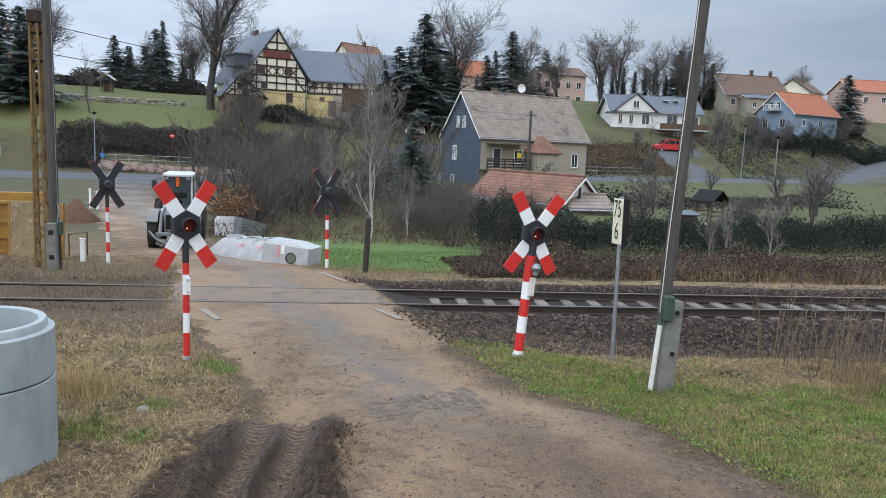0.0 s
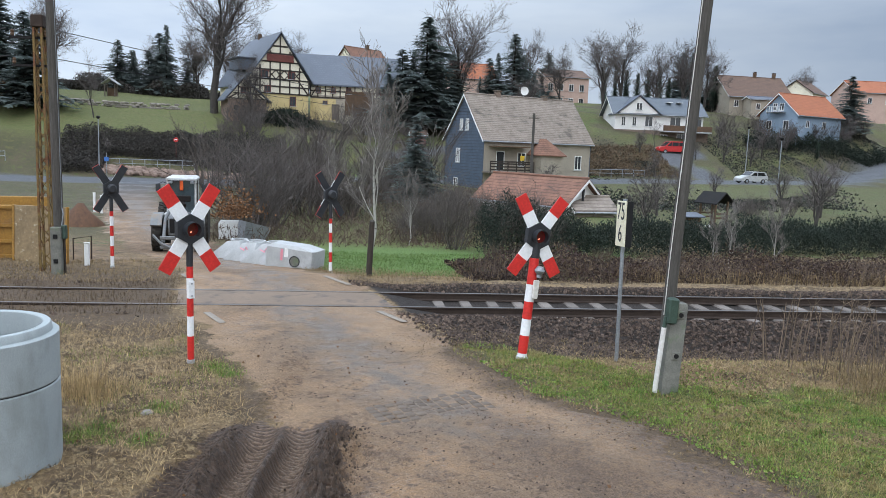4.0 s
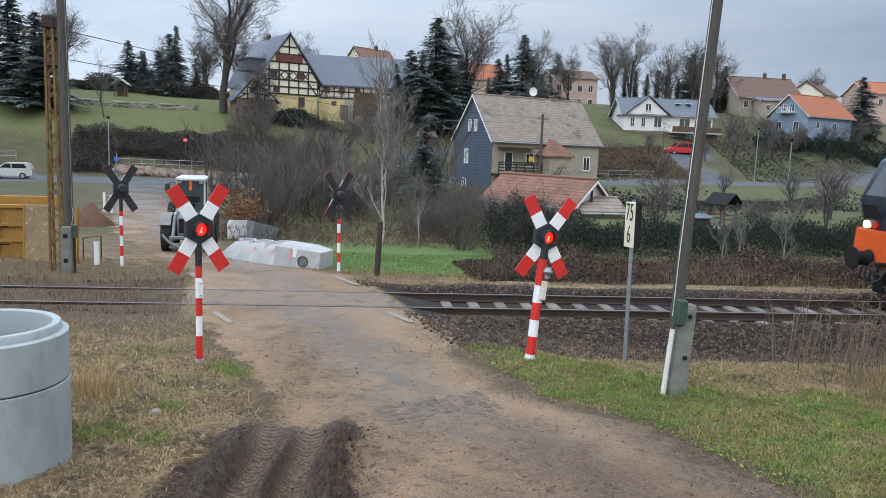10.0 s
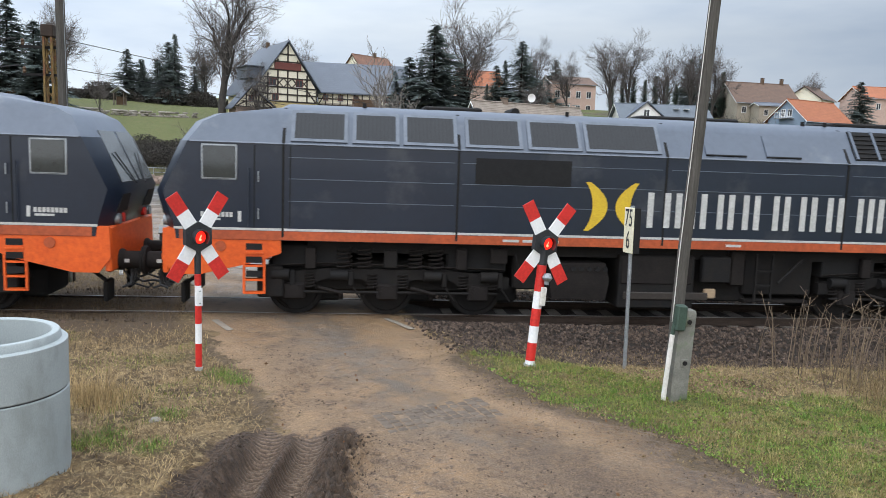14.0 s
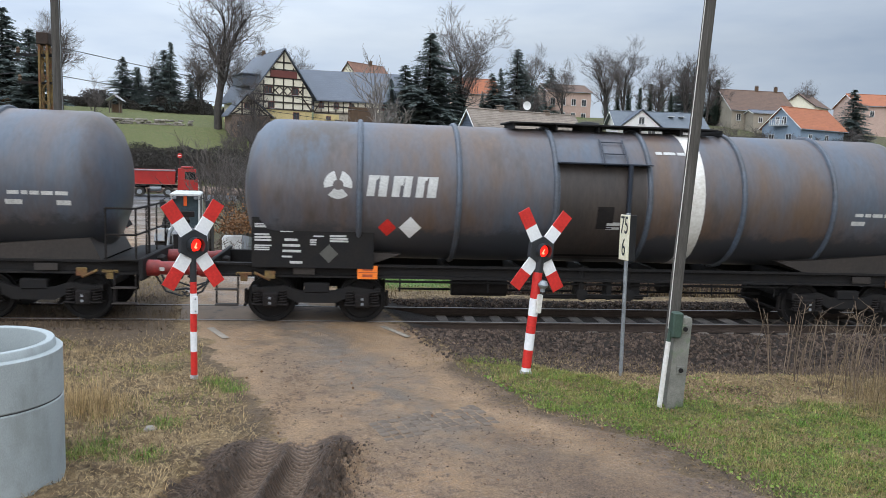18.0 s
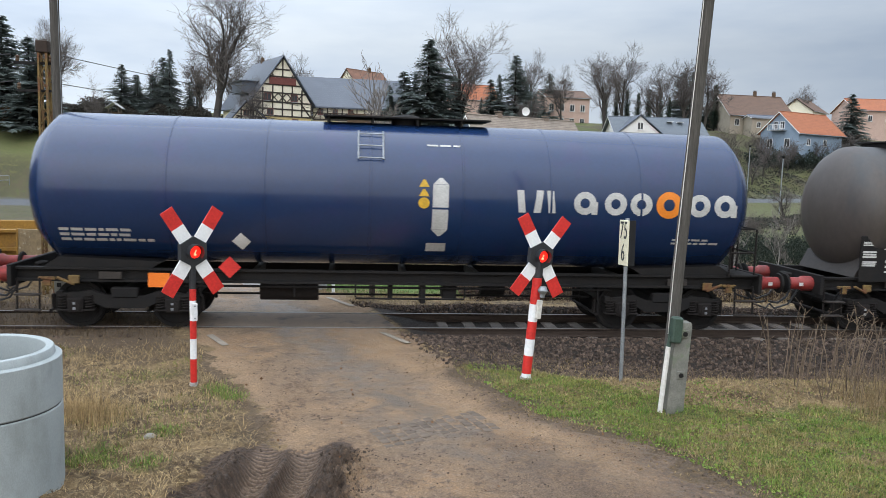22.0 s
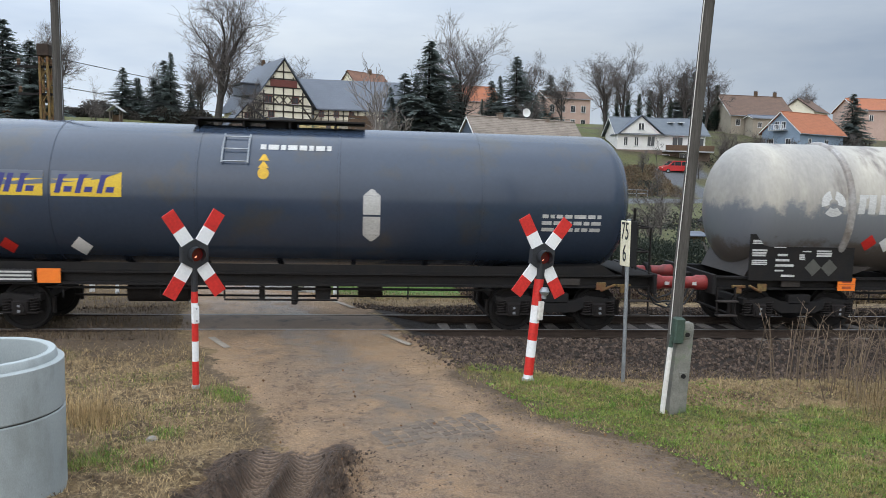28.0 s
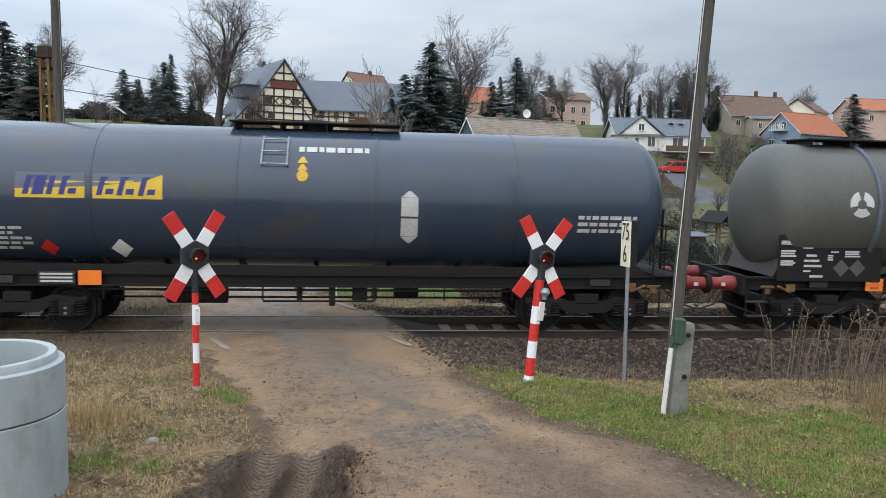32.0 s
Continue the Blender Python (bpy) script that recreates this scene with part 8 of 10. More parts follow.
leaves("evergreen_bush", 9000, lambda q: (lambda a, b: (-8.5 + a, 90.5 + b, gz(-8.5 + a, 90.5 + b) + 2.0 * q.random() * math.exp(-(a / 4) ** 2)))(q.gauss(0, 2.6), q.gauss(0, 0.8)), 0.16, "hedge_leaf", "rounded evergreen bushes below the farmhouse", "bush", 50)


def hilltop(q):
    x = q.uniform(-50, -14)
    y = 114 + q.uniform(0, 9)
    lump = 0.5 + 0.5 * math.sin(x * 0.8 + 1.0) * math.sin(x * 0.33)
    return x, y, gz(x, y) + (0.5 + 2.4 * lump) * q.random()


leaves("shrubs", 26000, hilltop, 0.2, "bank_leaf", "grey-brown shrubs along the top of the slope", "shrubs", 52, 0.4, 2.2)


def gardens(q):
    x = q.uniform(14, 86)
    x += 14 if x > 43 else 0
    y = road_y(x) + q.choice((-34, -30, 9, 12, 18)) + q.gauss(0, 2.2)
    lump = max(0.0, math.sin(x * 0.55) * math.sin(x * 0.23 + y * 0.3))
    return x, y, gz(x, y) + 0.05 + 1.5 * lump * q.random()


leaves("garden_shrubs", 26000, gardens, 0.13, "hedge_leaf", "low evergreen shrubs in the gardens", "shrubs", 53, 0.3, 1.8)
leaves("garden_weeds", 26000, gardens, 0.12, "bank_leaf", "withered perennials in the gardens", "weeds", 54, 0.6, 2.6)


# ---- grasses ----
def blades(name, spots_, length, width, mtl, label, category, seed, flat=0.5):
    q = random.Random(seed)
    v, f = [], []
    for x, y in spots_:
        z = gz(x, y)
        a = q.uniform(0, 6.28)
        ln = length * q.uniform(0.4, 1.3)
        tilt_ = min(1.5, abs(q.gauss(flat, 0.35)))
        dx, dy, dz = math.sin(tilt_) * math.cos(a), math.sin(tilt_) * math.sin(a), math.cos(tilt_)
        wx, wy = -math.sin(a) * width / 2, math.cos(a) * width / 2
        m = (x + dx * ln * 0.5, y + dy * ln * 0.5, z + dz * ln * 0.6 + 0.004)
        e = (x + dx * ln, y + dy * ln, z + dz * ln * 0.85 + 0.004)
        i = len(v)
        v += [(x - wx, y - wy, z - 0.01), (x + wx, y + wy, z - 0.01), (m[0] + wx * 0.7, m[1] + wy * 0.7, m[2]), (m[0] - wx * 0.7, m[1] - wy * 0.7, m[2]), e]
        f += [(i, i + 1, i + 2, i + 3), (i + 3, i + 2, i + 4)]
    b = Build()
    b.v, b.f = v, f
    return tagged(b.done(name, mtl, sharp=5), label, category, kind="stuff")


qg = random.Random(77)


def scatter(n_, x0, x1, y0, y1, keep):
    out = []
    while len(out) < n_:
        x, y = qg.uniform(x0, x1), qg.uniform(y0, y1)
        if keep(x, y):
            out.append((x, y))
    return out


def off_lane(x, y):
    return abs(x - float(lane_x(y))) - float(lane_half(y)) + 0.12 * math.sin(3 * y + x)


def dip(x):
    return float(np.interp(x, [2.0, 3.2, 4.4, 5.5], [-2.8, -3.3, -5.5, -6.2]))


def clump(x, y):
    return 0.5 + 0.5 * math.sin(x * 2.1 + 1.7 * math.sin(y * 1.3)) * math.cos(y * 2.7 + math.sin(x * 1.9))


def in_ruts(x, y):
    return y < -7.4 and abs(x - (-0.7 + 0.07 * (y + 7.6))) < 0.95


left = lambda x, y: x < lane_x(y) and off_lane(x, y) > 0.05 and not in_ruts(x, y) and not (y > -2.2 and qg.random() < 0.8) and qg.random() < 0.35 + 0.65 * clump(x, y)
right = lambda x, y: x > lane_x(y) and off_lane(x, y) > 0.05 and qg.random() < 0.3 + 0.7 * clump(x + 3, y)
blades("dry_grass", scatter(26000, -7, 0.5, -11, -1.9, left), 0.14, 0.0068, "straw", "matted pale dry grass beside the lane", "grass", 1, 1.42)
blades("dry_grass", scatter(20000, -7, 0.5, -11, -1.9, left), 0.13, 0.007, "straw_dark", "brown dead grass beside the lane", "grass", 2, 1.3)
blades("grass", scatter(6000, -7, 0.5, -11, -1.9, lambda x, y: left(x, y) and clump(x * 0.5, y * 0.5) > 0.62), 0.08, 0.007, "grass_blade", "tufts of short green grass", "grass", 3, 0.7)
blades("grass", scatter(60000, 0.8, 9, -11, -3.4, lambda x, y: right(x, y) and qg.random() < 1.1 * (off_lane(x, y) + 0.55 * clump(x * 2.2, y * 2.2) - 0.22) and (y < dip(x) + 0.2 * math.sin(x * 3) or qg.random() < 0.1)), 0.075, 0.007, "grass_blade", "short green verge grass by the lane", "grass", 4, 1.0)
blades("dry_grass", scatter(26000, 0.8, 10, -9, -2.4, lambda x, y: right(x, y) and (y > dip(x) or qg.random() < 0.12)), 0.10, 0.007, "straw_mid", "withered grass in the ditch", "grass", 5, 1.25)
blades("dry_grass", scatter(12000, 0.8, 10, -9, -2.8, lambda x, y: right(x, y) and (y > dip(x) or clump(x * 0.8 + 1, y * 0.9) > 0.6)), 0.09, 0.006, "straw", "pale dry stalks in the verge", "grass", 6, 1.2)
blades("dry_grass", scatter(14000, -12, 3.5, 1.6, 7.0, lambda x, y: off_lane(x, y) > 0.0 and qg.random() < 0.3 + 0.7 * clump(x, y)), 0.14, 0.009, "straw_mid", "dry grass on the far verge of the track", "grass", 7, 0.95)
blades("grass", scatter(26000, -1.5, 9, 5.2, 13, lambda x, y: x > lane_x(y) + 2.6 and qg.random() < 0.9), 0.08, 0.014, "meadow_blade", "bright green meadow grass", "grass", 8, 0.6)
# brighter tufts and small broad-leaved weeds in the verge
tufts_ = []
pale_ = []
for k in range(330):
    x, y = qg.uniform(1.6, 8.0), qg.uniform(-9.8, -3.4)
    if off_lane(x, y) > 0.15 and x > lane_x(y) and y < dip(x) + 0.1:
        r_ = qg.uniform(0.04, 0.10)
        (tufts_ if clump(x * 0.9, y * 0.8) > 0.5 else pale_).extend((x + qg.gauss(0, r_), y + qg.gauss(0, r_)) for _ in range(60))
mm("tuft_green", (0.10, 0.20, 0.034), (0.22, 0.27, 0.066), rough=0.8, scale=3.0, bump=0, island=0.55, thin=0.3)
mm("tuft_pale", (0.34, 0.27, 0.115), (0.22, 0.19, 0.075), rough=0.85, scale=2.2, bump=0, island=0.4, thin=0.2)
blades("grass", tufts_, 0.105, 0.008, "tuft_green", "fresh green tufts in the verge", "grass", 14, 0.75)
blades("grass", pale_, 0.11, 0.008, "tuft_pale", "yellowed tufts in the verge", "grass", 16, 0.85)
leaves("weeds", 5000, lambda q: (lambda u, y: (float(lane_x(y)) + float(lane_half(y)) + 0.12 + u, y, gz(float(lane_x(y)) + float(lane_half(y)) + 0.12 + u, y) + 0.015))(3.6 * q.random() ** 1.3, q.uniform(-9.2, -4.7)), 0.03, "tuft_green", "small broad-leaved weeds in the verge", "weeds", 55, 0.1, 1.3)
blades("grass", [(x + qg.gauss(0, 0.1), y + qg.gauss(0, 0.1)) for x, y in ((-2.84, -7.6), (-2.6, -7.75), (-1.8, -5.2), (-1.95, -5.0), (-2.2, -6.9), (-1.6, -5.45), (-2.7, -7.4), (-2.15, -7.85), (-2.95, -7.8)) for _ in range(260)], 0.08, 0.006, "tuft_green", "fresh green tufts in the dry grass", "grass", 15, 0.7)
# tall dry tufts
def tuft(x, y, n_, r):
    return [(x + qg.gauss(0, r), y + qg.gauss(0, r)) for _ in range(n_)]


blades("dry_tuft", tuft(-3.3, -6.3, 520, 0.16) + tuft(-3.0, -6.5, 260, 0.2) + tuft(-3.5, -5.9, 160, 0.2), 0.34, 0.007, "straw", "tall pale tuft of dry grass", "grass", 9, 0.28)
reed_spots = []
for k in range(14):
    reed_spots += tuft(qg.uniform(7.5, 9.4), qg.uniform(-6.2, -3.8), 10, 0.2)
mm("reed_brown", (0.17, 0.125, 0.085), (0.10, 0.072, 0.052), rough=0.9, scale=1.5, bump=0, island=0.4)
blades("bramble_stems", stem_spots(5200, 3.6, 24, 3.4, 8.5), 0.72, 0.012, "twig_brown", "thin upright bramble canes", "brambles", 17, 0.3)
blades("dry_grass", stem_spots(2600, 8.0, 22, 3.2, 6.0), 0.5, 0.012, "straw_mid", "pale dead grass before the brambles", "grass", 18, 0.45)
blades("reeds", reed_spots, 0.75, 0.008, "reed_brown", "stand of withered brown reeds in the ditch", "reeds", 10, 0.3)
blades("reeds", reed_spots[::5], 0.9, 0.007, "straw_mid", "pale dry reed stalks in the ditch", "reeds", 11, 0.3)
blades("reeds", tuft(7.6, -6.3, 220, 0.25) + tuft(7.9, -5.6, 160, 0.25), 0.5, 0.007, "straw_mid", "pale withered grass beside the verge", "reeds", 12, 0.5)
stalks = Build()
for k in range(46):
    x, y = qg.uniform(6.9, 9.0), qg.uniform(-5.9, -3.8)
    z, hh = gz(x, y), qg.uniform(0.7, 1.5)
    bend = qg.gauss(0, 0.16)
    pts = [(x, y, z - 0.05), (x + bend * 0.4, y, z + hh * 0.5), (x + bend, y + qg.gauss(0, 0.1), z + hh)]
    stalks.tube(pts, [0.009, 0.007, 0.005], 4)
    for j in range(3):
        t_ = qg.uniform(0.4, 0.95)
        b0 = Vector(pts[1]).lerp(Vector(pts[2]), t_)
        stalks.tube([b0, b0 + Vector((qg.gauss(0, 0.14), qg.gauss(0, 0.1), qg.uniform(0.05, 0.22)))], [0.004, 0.003], 3)
blades("dry_grass", scatter(9000, -13, -2.5, -1.7, 1.7, lambda x, y: off_lane(x, y) > 0.1 and abs(abs(y) - 0.75) > 0.06 and qg.random() < 0.3 + 0.7 * clump(x, y)), 0.13, 0.009, "straw_dark", "brown weeds growing over the track", "grass", 13, 0.8)
tagged(stalks.done("weed_stalks", "reed_brown", sharp=80), "bare brittle weed stalks standing in the ditch", "weeds", kind="stuff")
leaves("fallen_leaves", 120, lambda q: (lambda x, y: (x, y, gz(x, y) + 0.02))(q.uniform(-5, 7), q.uniform(-10, -4)), 0.032, "fallen_leaf", "scattered fallen brown leaves", "leaves", 51, 0.0, 1.3)
def edge_litter(q):
    y = q.uniform(-9.8, -3.2)
    x = float(lane_x(y)) + float(lane_half(y)) + q.gauss(0.1, 0.4)
    return x, y, gz(x, y) + 0.008


leaves("leaf_litter", 1300, edge_litter, 0.015, "straw_dark", "dark rotting leaf litter along the edge of the lane", "leaves", 56, 0.0, 1.5)
leaves("leaf_litter", 900, edge_litter, 0.016, "straw_mid", "bits of dead straw along the edge of the lane", "leaves", 57, 0.0, 3.0)
# clods and pebbles on the lane
cl = Build()
for k in range(12000):
    x, y = qg.uniform(-3, 5.5), qg.uniform(-10.6, -3.0)
    if qg.random() > 0.12 + clump(x * 0.9 + 2, y * 1.3) ** 3:
        continue
    o_ = off_lane(x, y)
    mud_ = in_ruts(x, y)
    if (o_ > 0.3 and not mud_) or (not mud_ and qg.random() > 0.55):
        continue
    s = (0.005 + 0.016 * qg.random() ** 2) * (1.9 if mud_ and x > -0.3 + 0.07 * (y + 7.6) else 1.0)
    z = gz(x, y)
    m = Matrix.Translation((x, y, z)) @ pose(0, 0, 0, qg.uniform(0, 360), qg.uniform(0, 360), 0)
    cl.add([(s, 0, 0), (-s, 0, 0), (0, s * 0.8, 0), (0, -s * 0.8, 0), (0, 0, s * 0.7), (0, 0, -s * 0.7)], [(0, 2, 4), (2, 1, 4), (1, 3, 4), (3, 0, 4), (2, 0, 5), (1, 2, 5), (3, 1, 5), (0, 3, 5)], m)
for k in range(1300):
    y = qg.uniform(-10.4, -7.5)
    x = -0.65 + 0.07 * (y + 7.6) + (qg.gauss(0.66, 0.13) if k % 4 else qg.gauss(-0.62, 0.07))
    s = 0.006 + 0.016 * qg.random() ** 2
    m = Matrix.Translation((x, y, gz(x, y) + 0.2 * s)) @ pose(0, 0, 0, qg.uniform(0, 360), qg.uniform(0, 360), qg.uniform(0, 360))
    cl.add([(s * 1.5, 0, 0), (-s * 1.3, 0, 0.2 * s), (0, s * 0.8, 0), (0.2 * s, -s * 0.9, 0), (0, 0, s * 0.7), (0, 0.2 * s, -s * 0.6)], [(0, 2, 4), (2, 1, 4), (1, 3, 4), (3, 0, 4), (2, 0, 5), (1, 2, 5), (3, 1, 5), (0, 3, 5)], m)
mm("clod", (0.034, 0.023, 0.016), (0.085, 0.060, 0.044), rough=0.95, scale=20, island=0.4, bump=0)
tagged(cl.done("clods", "clod", sharp=10), "crumbs of mud and small stones on the lane", "clods", kind="stuff")
st_ = Build().lathe([(0.01, -0.03), (0.07, -0.02), (0.085, 0.01), (0.06, 0.045), (0.01, 0.055)], 9).done("stone", "rubble", sharp=25)
st_.matrix_world = pose(-2.31, -7.11, gz(-2.31, -7.11), 8, 5, 30)
tagged(st_, "single grey stone lying in the grass", "stone")

# patch of old cobbles showing through the lane
cob = thing("cobbles", "patch of old granite cobbles set in the lane", "cobbles", kind="structure")
mm("granite", (0.128, 0.098, 0.074), (0.092, 0.070, 0.053), rough=0.75, scale=6, fine=60, bump=0.3, obrand=0.2)
proto3 = None
for i in range(12):
    for j in range(6):
        a = radians(20)
        u_, w_ = (i - 5.5) * 0.135, (j - 2.5) * 0.125 + (0.03 if i % 2 else 0)
        if qg.random() < 0.14 or (j in (0, 5) and qg.random() < 0.35):
            continue
        x, y = 1.08 + u_ * math.cos(a) - w_ * math.sin(a), -6.8 + u_ * math.sin(a) + w_ * math.cos(a)
        m = Matrix.Translation((x, y, gz(x, y) + qg.uniform(-0.008, 0.0))) @ pose(0, 0, 0, qg.uniform(-3, 3), qg.uniform(-3, 3), 20 + qg.uniform(-4, 4)) @ Matrix.Diagonal((qg.uniform(0.85, 1.05), qg.uniform(0.85, 1.05), 1, 1))
        if proto3 is None:
            proto3 = Build().box((0, 0, -0.02), (0.126, 0.116, 0.06), ch=0.008).done("cobble", "granite", cob)
            proto3.matrix_basis = m
        else:
            inst("cobble", proto3, cob, m)


# ---- things round the crossing ----
# lattice mast
lat = thing("lattice_mast", "old yellow-brown steel lattice mast with rust", "mast", pose(-7.6, 4.2, gz(-7.6, 4.2), 0, -0.4, 0))
H = 6.1
for sx in (-1, 1):
    for sy in (-1, 1):
        Build().loft([[(sx * w + a, sy * w + b, z) for a, b in ((-0.025, -0.025), (0.025, -0.025), (0.025, 0.025), (-0.025, 0.025))] for w, z in ((0.135, -0.3), (0.09, H))]).done("leg", "rust_yellow", lat)
nb = 20
for f in range(4):
    for k in range(nb):
        z0, z1 = H * k / nb, H * (k + 1) / nb
        w0, w1 = 0.135 - 0.045 * k / nb, 0.135 - 0.045 * (k + 1) / nb
        s = 1 if k % 2 else -1
        p, q = ((s * w0, -w0, z0), (-s * w1, -w1, z1))
        m = pose(0, 0, 0, 0, 0, 90 * f)
        Build().rod(m @ Vector(p), m @ Vector(q), 0.014, n=4).done("brace", "rust_yellow", lat)
Build().box((0, 0, H + 0.12), (0.29, 0.29, 0.3), ch=0.02).done("head_box", "rail_rust", lat, "rusty head box")
Build().box((-0.25, 0, H - 0.28), (0.9, 0.06, 0.06)).done("cross_arm", "iron_dark", lat)
Build().box((-0.25, 0, H - 0.95), (0.8, 0.06, 0.06)).done("cross_arm", "iron_dark", lat)
for x, z in ((-0.62, H - 0.25), (0.15, H - 0.25), (-0.6, H - 0.92)):
    Build().lathe([(0.03, 0), (0.05, 0.04), (0.035, 0.08), (0.05, 0.12), (0.02, 0.16)], 10, pose(x, 0, z)).done("insulator", "wood_brown", lat)
# concrete-footed pole beside it
fp = thing("telegraph_pole", "grey wooden pole bolted to a tall concrete stub", "pole", pose(-6.98, 3.2, gz(-6.98, 3.2), 0, -0.3, 0))
Build().tube([(0, 0.1, 0.2), (-0.01, 0.1, 4), (-0.03, 0.1, 8.5)], [0.115, 0.11, 0.1], 14).done("mast", "pole_wood", fp)
Build().box((0, -0.08, 0.45), (0.25, 0.16, 1.45), ch=0.02).done("stub", "concrete_old", fp, "dark mossy concrete stub")
for z in (0.35, 0.95):
    Build().box((0.0, -0.17, z), (0.1, 0.03, 0.1), ch=0.004).done("washer_plate", "iron_dark", fp)
Build().box((0.16, -0.02, 1.05), (0.12, 0.14, 0.34), ch=0.02).done("junction_box", "green_enamel", fp)
Build().tube([(0.1, 0, 1.2), (0.16, -0.04, 1.5), (0.12, 0.0, 1.62)], 0.015, 6).done("cable", "galvanised", fp)
Build().rod((0.15, 0, -0.2), (0.15, 0, 0.9), 0.03, n=8).done("cable_guard", "pole_dark", fp)
Build().tube([(0.11, 0.02, 1.6), (0.1, 0.02, 5.0), (0.07, 0.02, 8.3)], 0.007, 5).done("cable", "galvanised", fp)


def wire(a, b, sag, r=0.012):
    pts = []
    for k in range(25):
        t = k / 24
        p = Vector(a).lerp(Vector(b), t)
        pts.append((p.x, p.y, p.z - sag * 4 * t * (1 - t)))
    o = Build().tube(pts, r, 4).done("overhead_wire", "black_paint")
    return tagged(o, "thin black overhead wire sagging between poles", "wire", group="overhead wires")


wire((-8.4, 4.2, 5.75), (-30, -6, 4.2), 0.8, 0.018)
wire((-8.35, 4.2, 5.1), (-30, -6, 3.4), 0.8, 0.018)
wire((-7.5, 4.2, 5.8), (15.4, 48, 6.0), 0.5)
wire((-7.5, 4.2, 5.1), (15.4, 48, 5.6), 0.5)
up2 = thing("utility_pole", "grey wooden utility pole before the slate house", "pole", pose(15.4, 48, gz(15.4, 48)))
Build().rod((0, 0, -0.4), (0, 0, 7.2), 0.13, 0.1, n=12).done("mast", "pole_wood", up2)
Build().box((0, 0, 6.8), (0.9, 0.08, 0.1)).done("cross_arm", "wood_grey", up2)

# yellow steel trench shield and a stained plate leaning on it
ts = thing("trench_shield", "yellow steel trench shield lying beside the lane", "trench shield", pose(-10.6, 6.6, gz(-9.6, 6.8) - 0.05, 0, 0, 8))
mm("shield_yellow", (0.33, 0.175, 0.03), (0.25, 0.13, 0.028), rough=0.6, scale=2, c3=(0.24, 0.13, 0.04), c3scale=2.5, c3at=0.62)
mm("plate_tan", (0.26, 0.19, 0.105), (0.20, 0.145, 0.085), rough=0.85, scale=1.5, c3=(0.42, 0.37, 0.28), c3scale=7, c3at=0.66)
Build().box((0, 0, 0.82), (3.4, 0.12, 1.5), ch=0.02).done("panel", "shield_yellow", ts)
Build().box((0.2, 1.9, 0.9), (3.0, 0.12, 1.55), ch=0.02).done("panel", "shield_yellow", ts)
for k in range(4):
    Build().box((-1.5 + k * 1.0, -0.09, 0.82), (0.09, 0.1, 1.5), ch=0.01).done("rib", "shield_yellow", ts)
for z in (0.12, 0.55, 1.0, 1.52):
    Build().box((0, -0.09, z), (3.4, 0.1, 0.1), ch=0.01).done("rib", "shield_yellow", ts)
for x in (-1.2, 1.4):
    Build().rod((x, 0.05, 0.6), (x, 1.85, 0.6), 0.06, n=10).done("strut", "rust_yellow", ts)
for z in (0.95, 0.45):
    Build().tube([(0.2, -0.15, z), (0.5, -0.22, z), (0.8, -0.15, z)], 0.02, 5).done("shackle", "iron_brown", ts)
tp = thing("steel_plate", "tan stained steel plate with yellow edges standing upright", "steel plate", pose(-8.45, 5.95, gz(-8.45, 5.95) - 0.03, -3, 0, -13))
Build().box((0, 0, 0.8), (1.55, 0.06, 1.6), ch=0.01).done("sheet", "plate_tan", tp)
for x in (-0.78, 0.78):
    Build().box((x, 0, 0.8), (0.06, 0.1, 1.62), ch=0.01).done("edge", "shield_yellow", tp)
# white marker posts
for x, y, h in ((-7.1, 5.6, 0.62), (-14.6, 30, 1.1), (-13.9, 29, 1.0)):
    mk_ = thing("marker_post", "short white plastic marker post in the grass", "marker post", pose(x, y, gz(x, y)), group="white marker posts")
    Build().box((0, 0, h / 2 - 0.1), (0.13, 0.1, h + 0.2), ch=0.02).done("shaft", "frame_white", mk_)
    Build().box((0, 0, h + 0.005), (0.15, 0.12, 0.03), ch=0.01).done("cap", "white_worn", mk_)
rl_ = thing("pipe_rail", "bent thin steel rail beside the marker post", "rail", pose(-7.9, 6.9, gz(-7.9, 6.9)))
Build().tube([(0, 0, -0.1), (0, 0, 0.62), (0.5, 0, 0.7), (0.5, 0, -0.1)], 0.02, 6).done("tube", "rail_rust", rl_)
# heap of soil
hp = Build()
for k in range(7):
    r = 1.15 * (1 - k / 7) ** 1.2 + 0.02
    hp_ring = [(r * math.cos(a) * (1 + 0.12 * math.sin(3 * a + k)) * 1.25, r * math.sin(a) * (1 + 0.1 * math.cos(2 * a)), 0.95 * (k / 6) ** 0.8 - 0.1) for a in np.linspace(0, 2 * math.pi, 20, endpoint=False)]
    if k == 0:
        rings_ = []
    rings_.append(hp_ring)
hp.loft(rings_)
mm("soil_red", (0.14, 0.075, 0.045), (0.09, 0.052, 0.035), rough=0.95, scale=4, fine=30, bump=0.6)
o = hp.done("soil_heap", "soil_red", sharp=80)
o.matrix_world = pose(-12.9, 22.6, gz(-12.9, 22.6)) @ Matrix.Diagonal((0.75, 0.75, 1.3, 1))
tagged(o, "small heap of reddish-brown soil on the yard", "soil heap")
# weathered short post by the meadow
wp = thing("wooden_post", "dark weathered wooden post at the meadow's edge", "post", pose(0.56, 3.96, gz(0.56, 3.96), 0, 1.5, 0))
Build().tube([(0, 0, -0.3), (0.01, 0, 0.8), (0.02, 0, 1.5)], [0.085, 0.08, 0.072], 12).done("shaft", "pole_dark", wp)
Build().rod((0.02, 0, 1.5), (0.02, 0, 1.54), 0.075, 0.05, n=12).done("top", "pole_wood", wp)

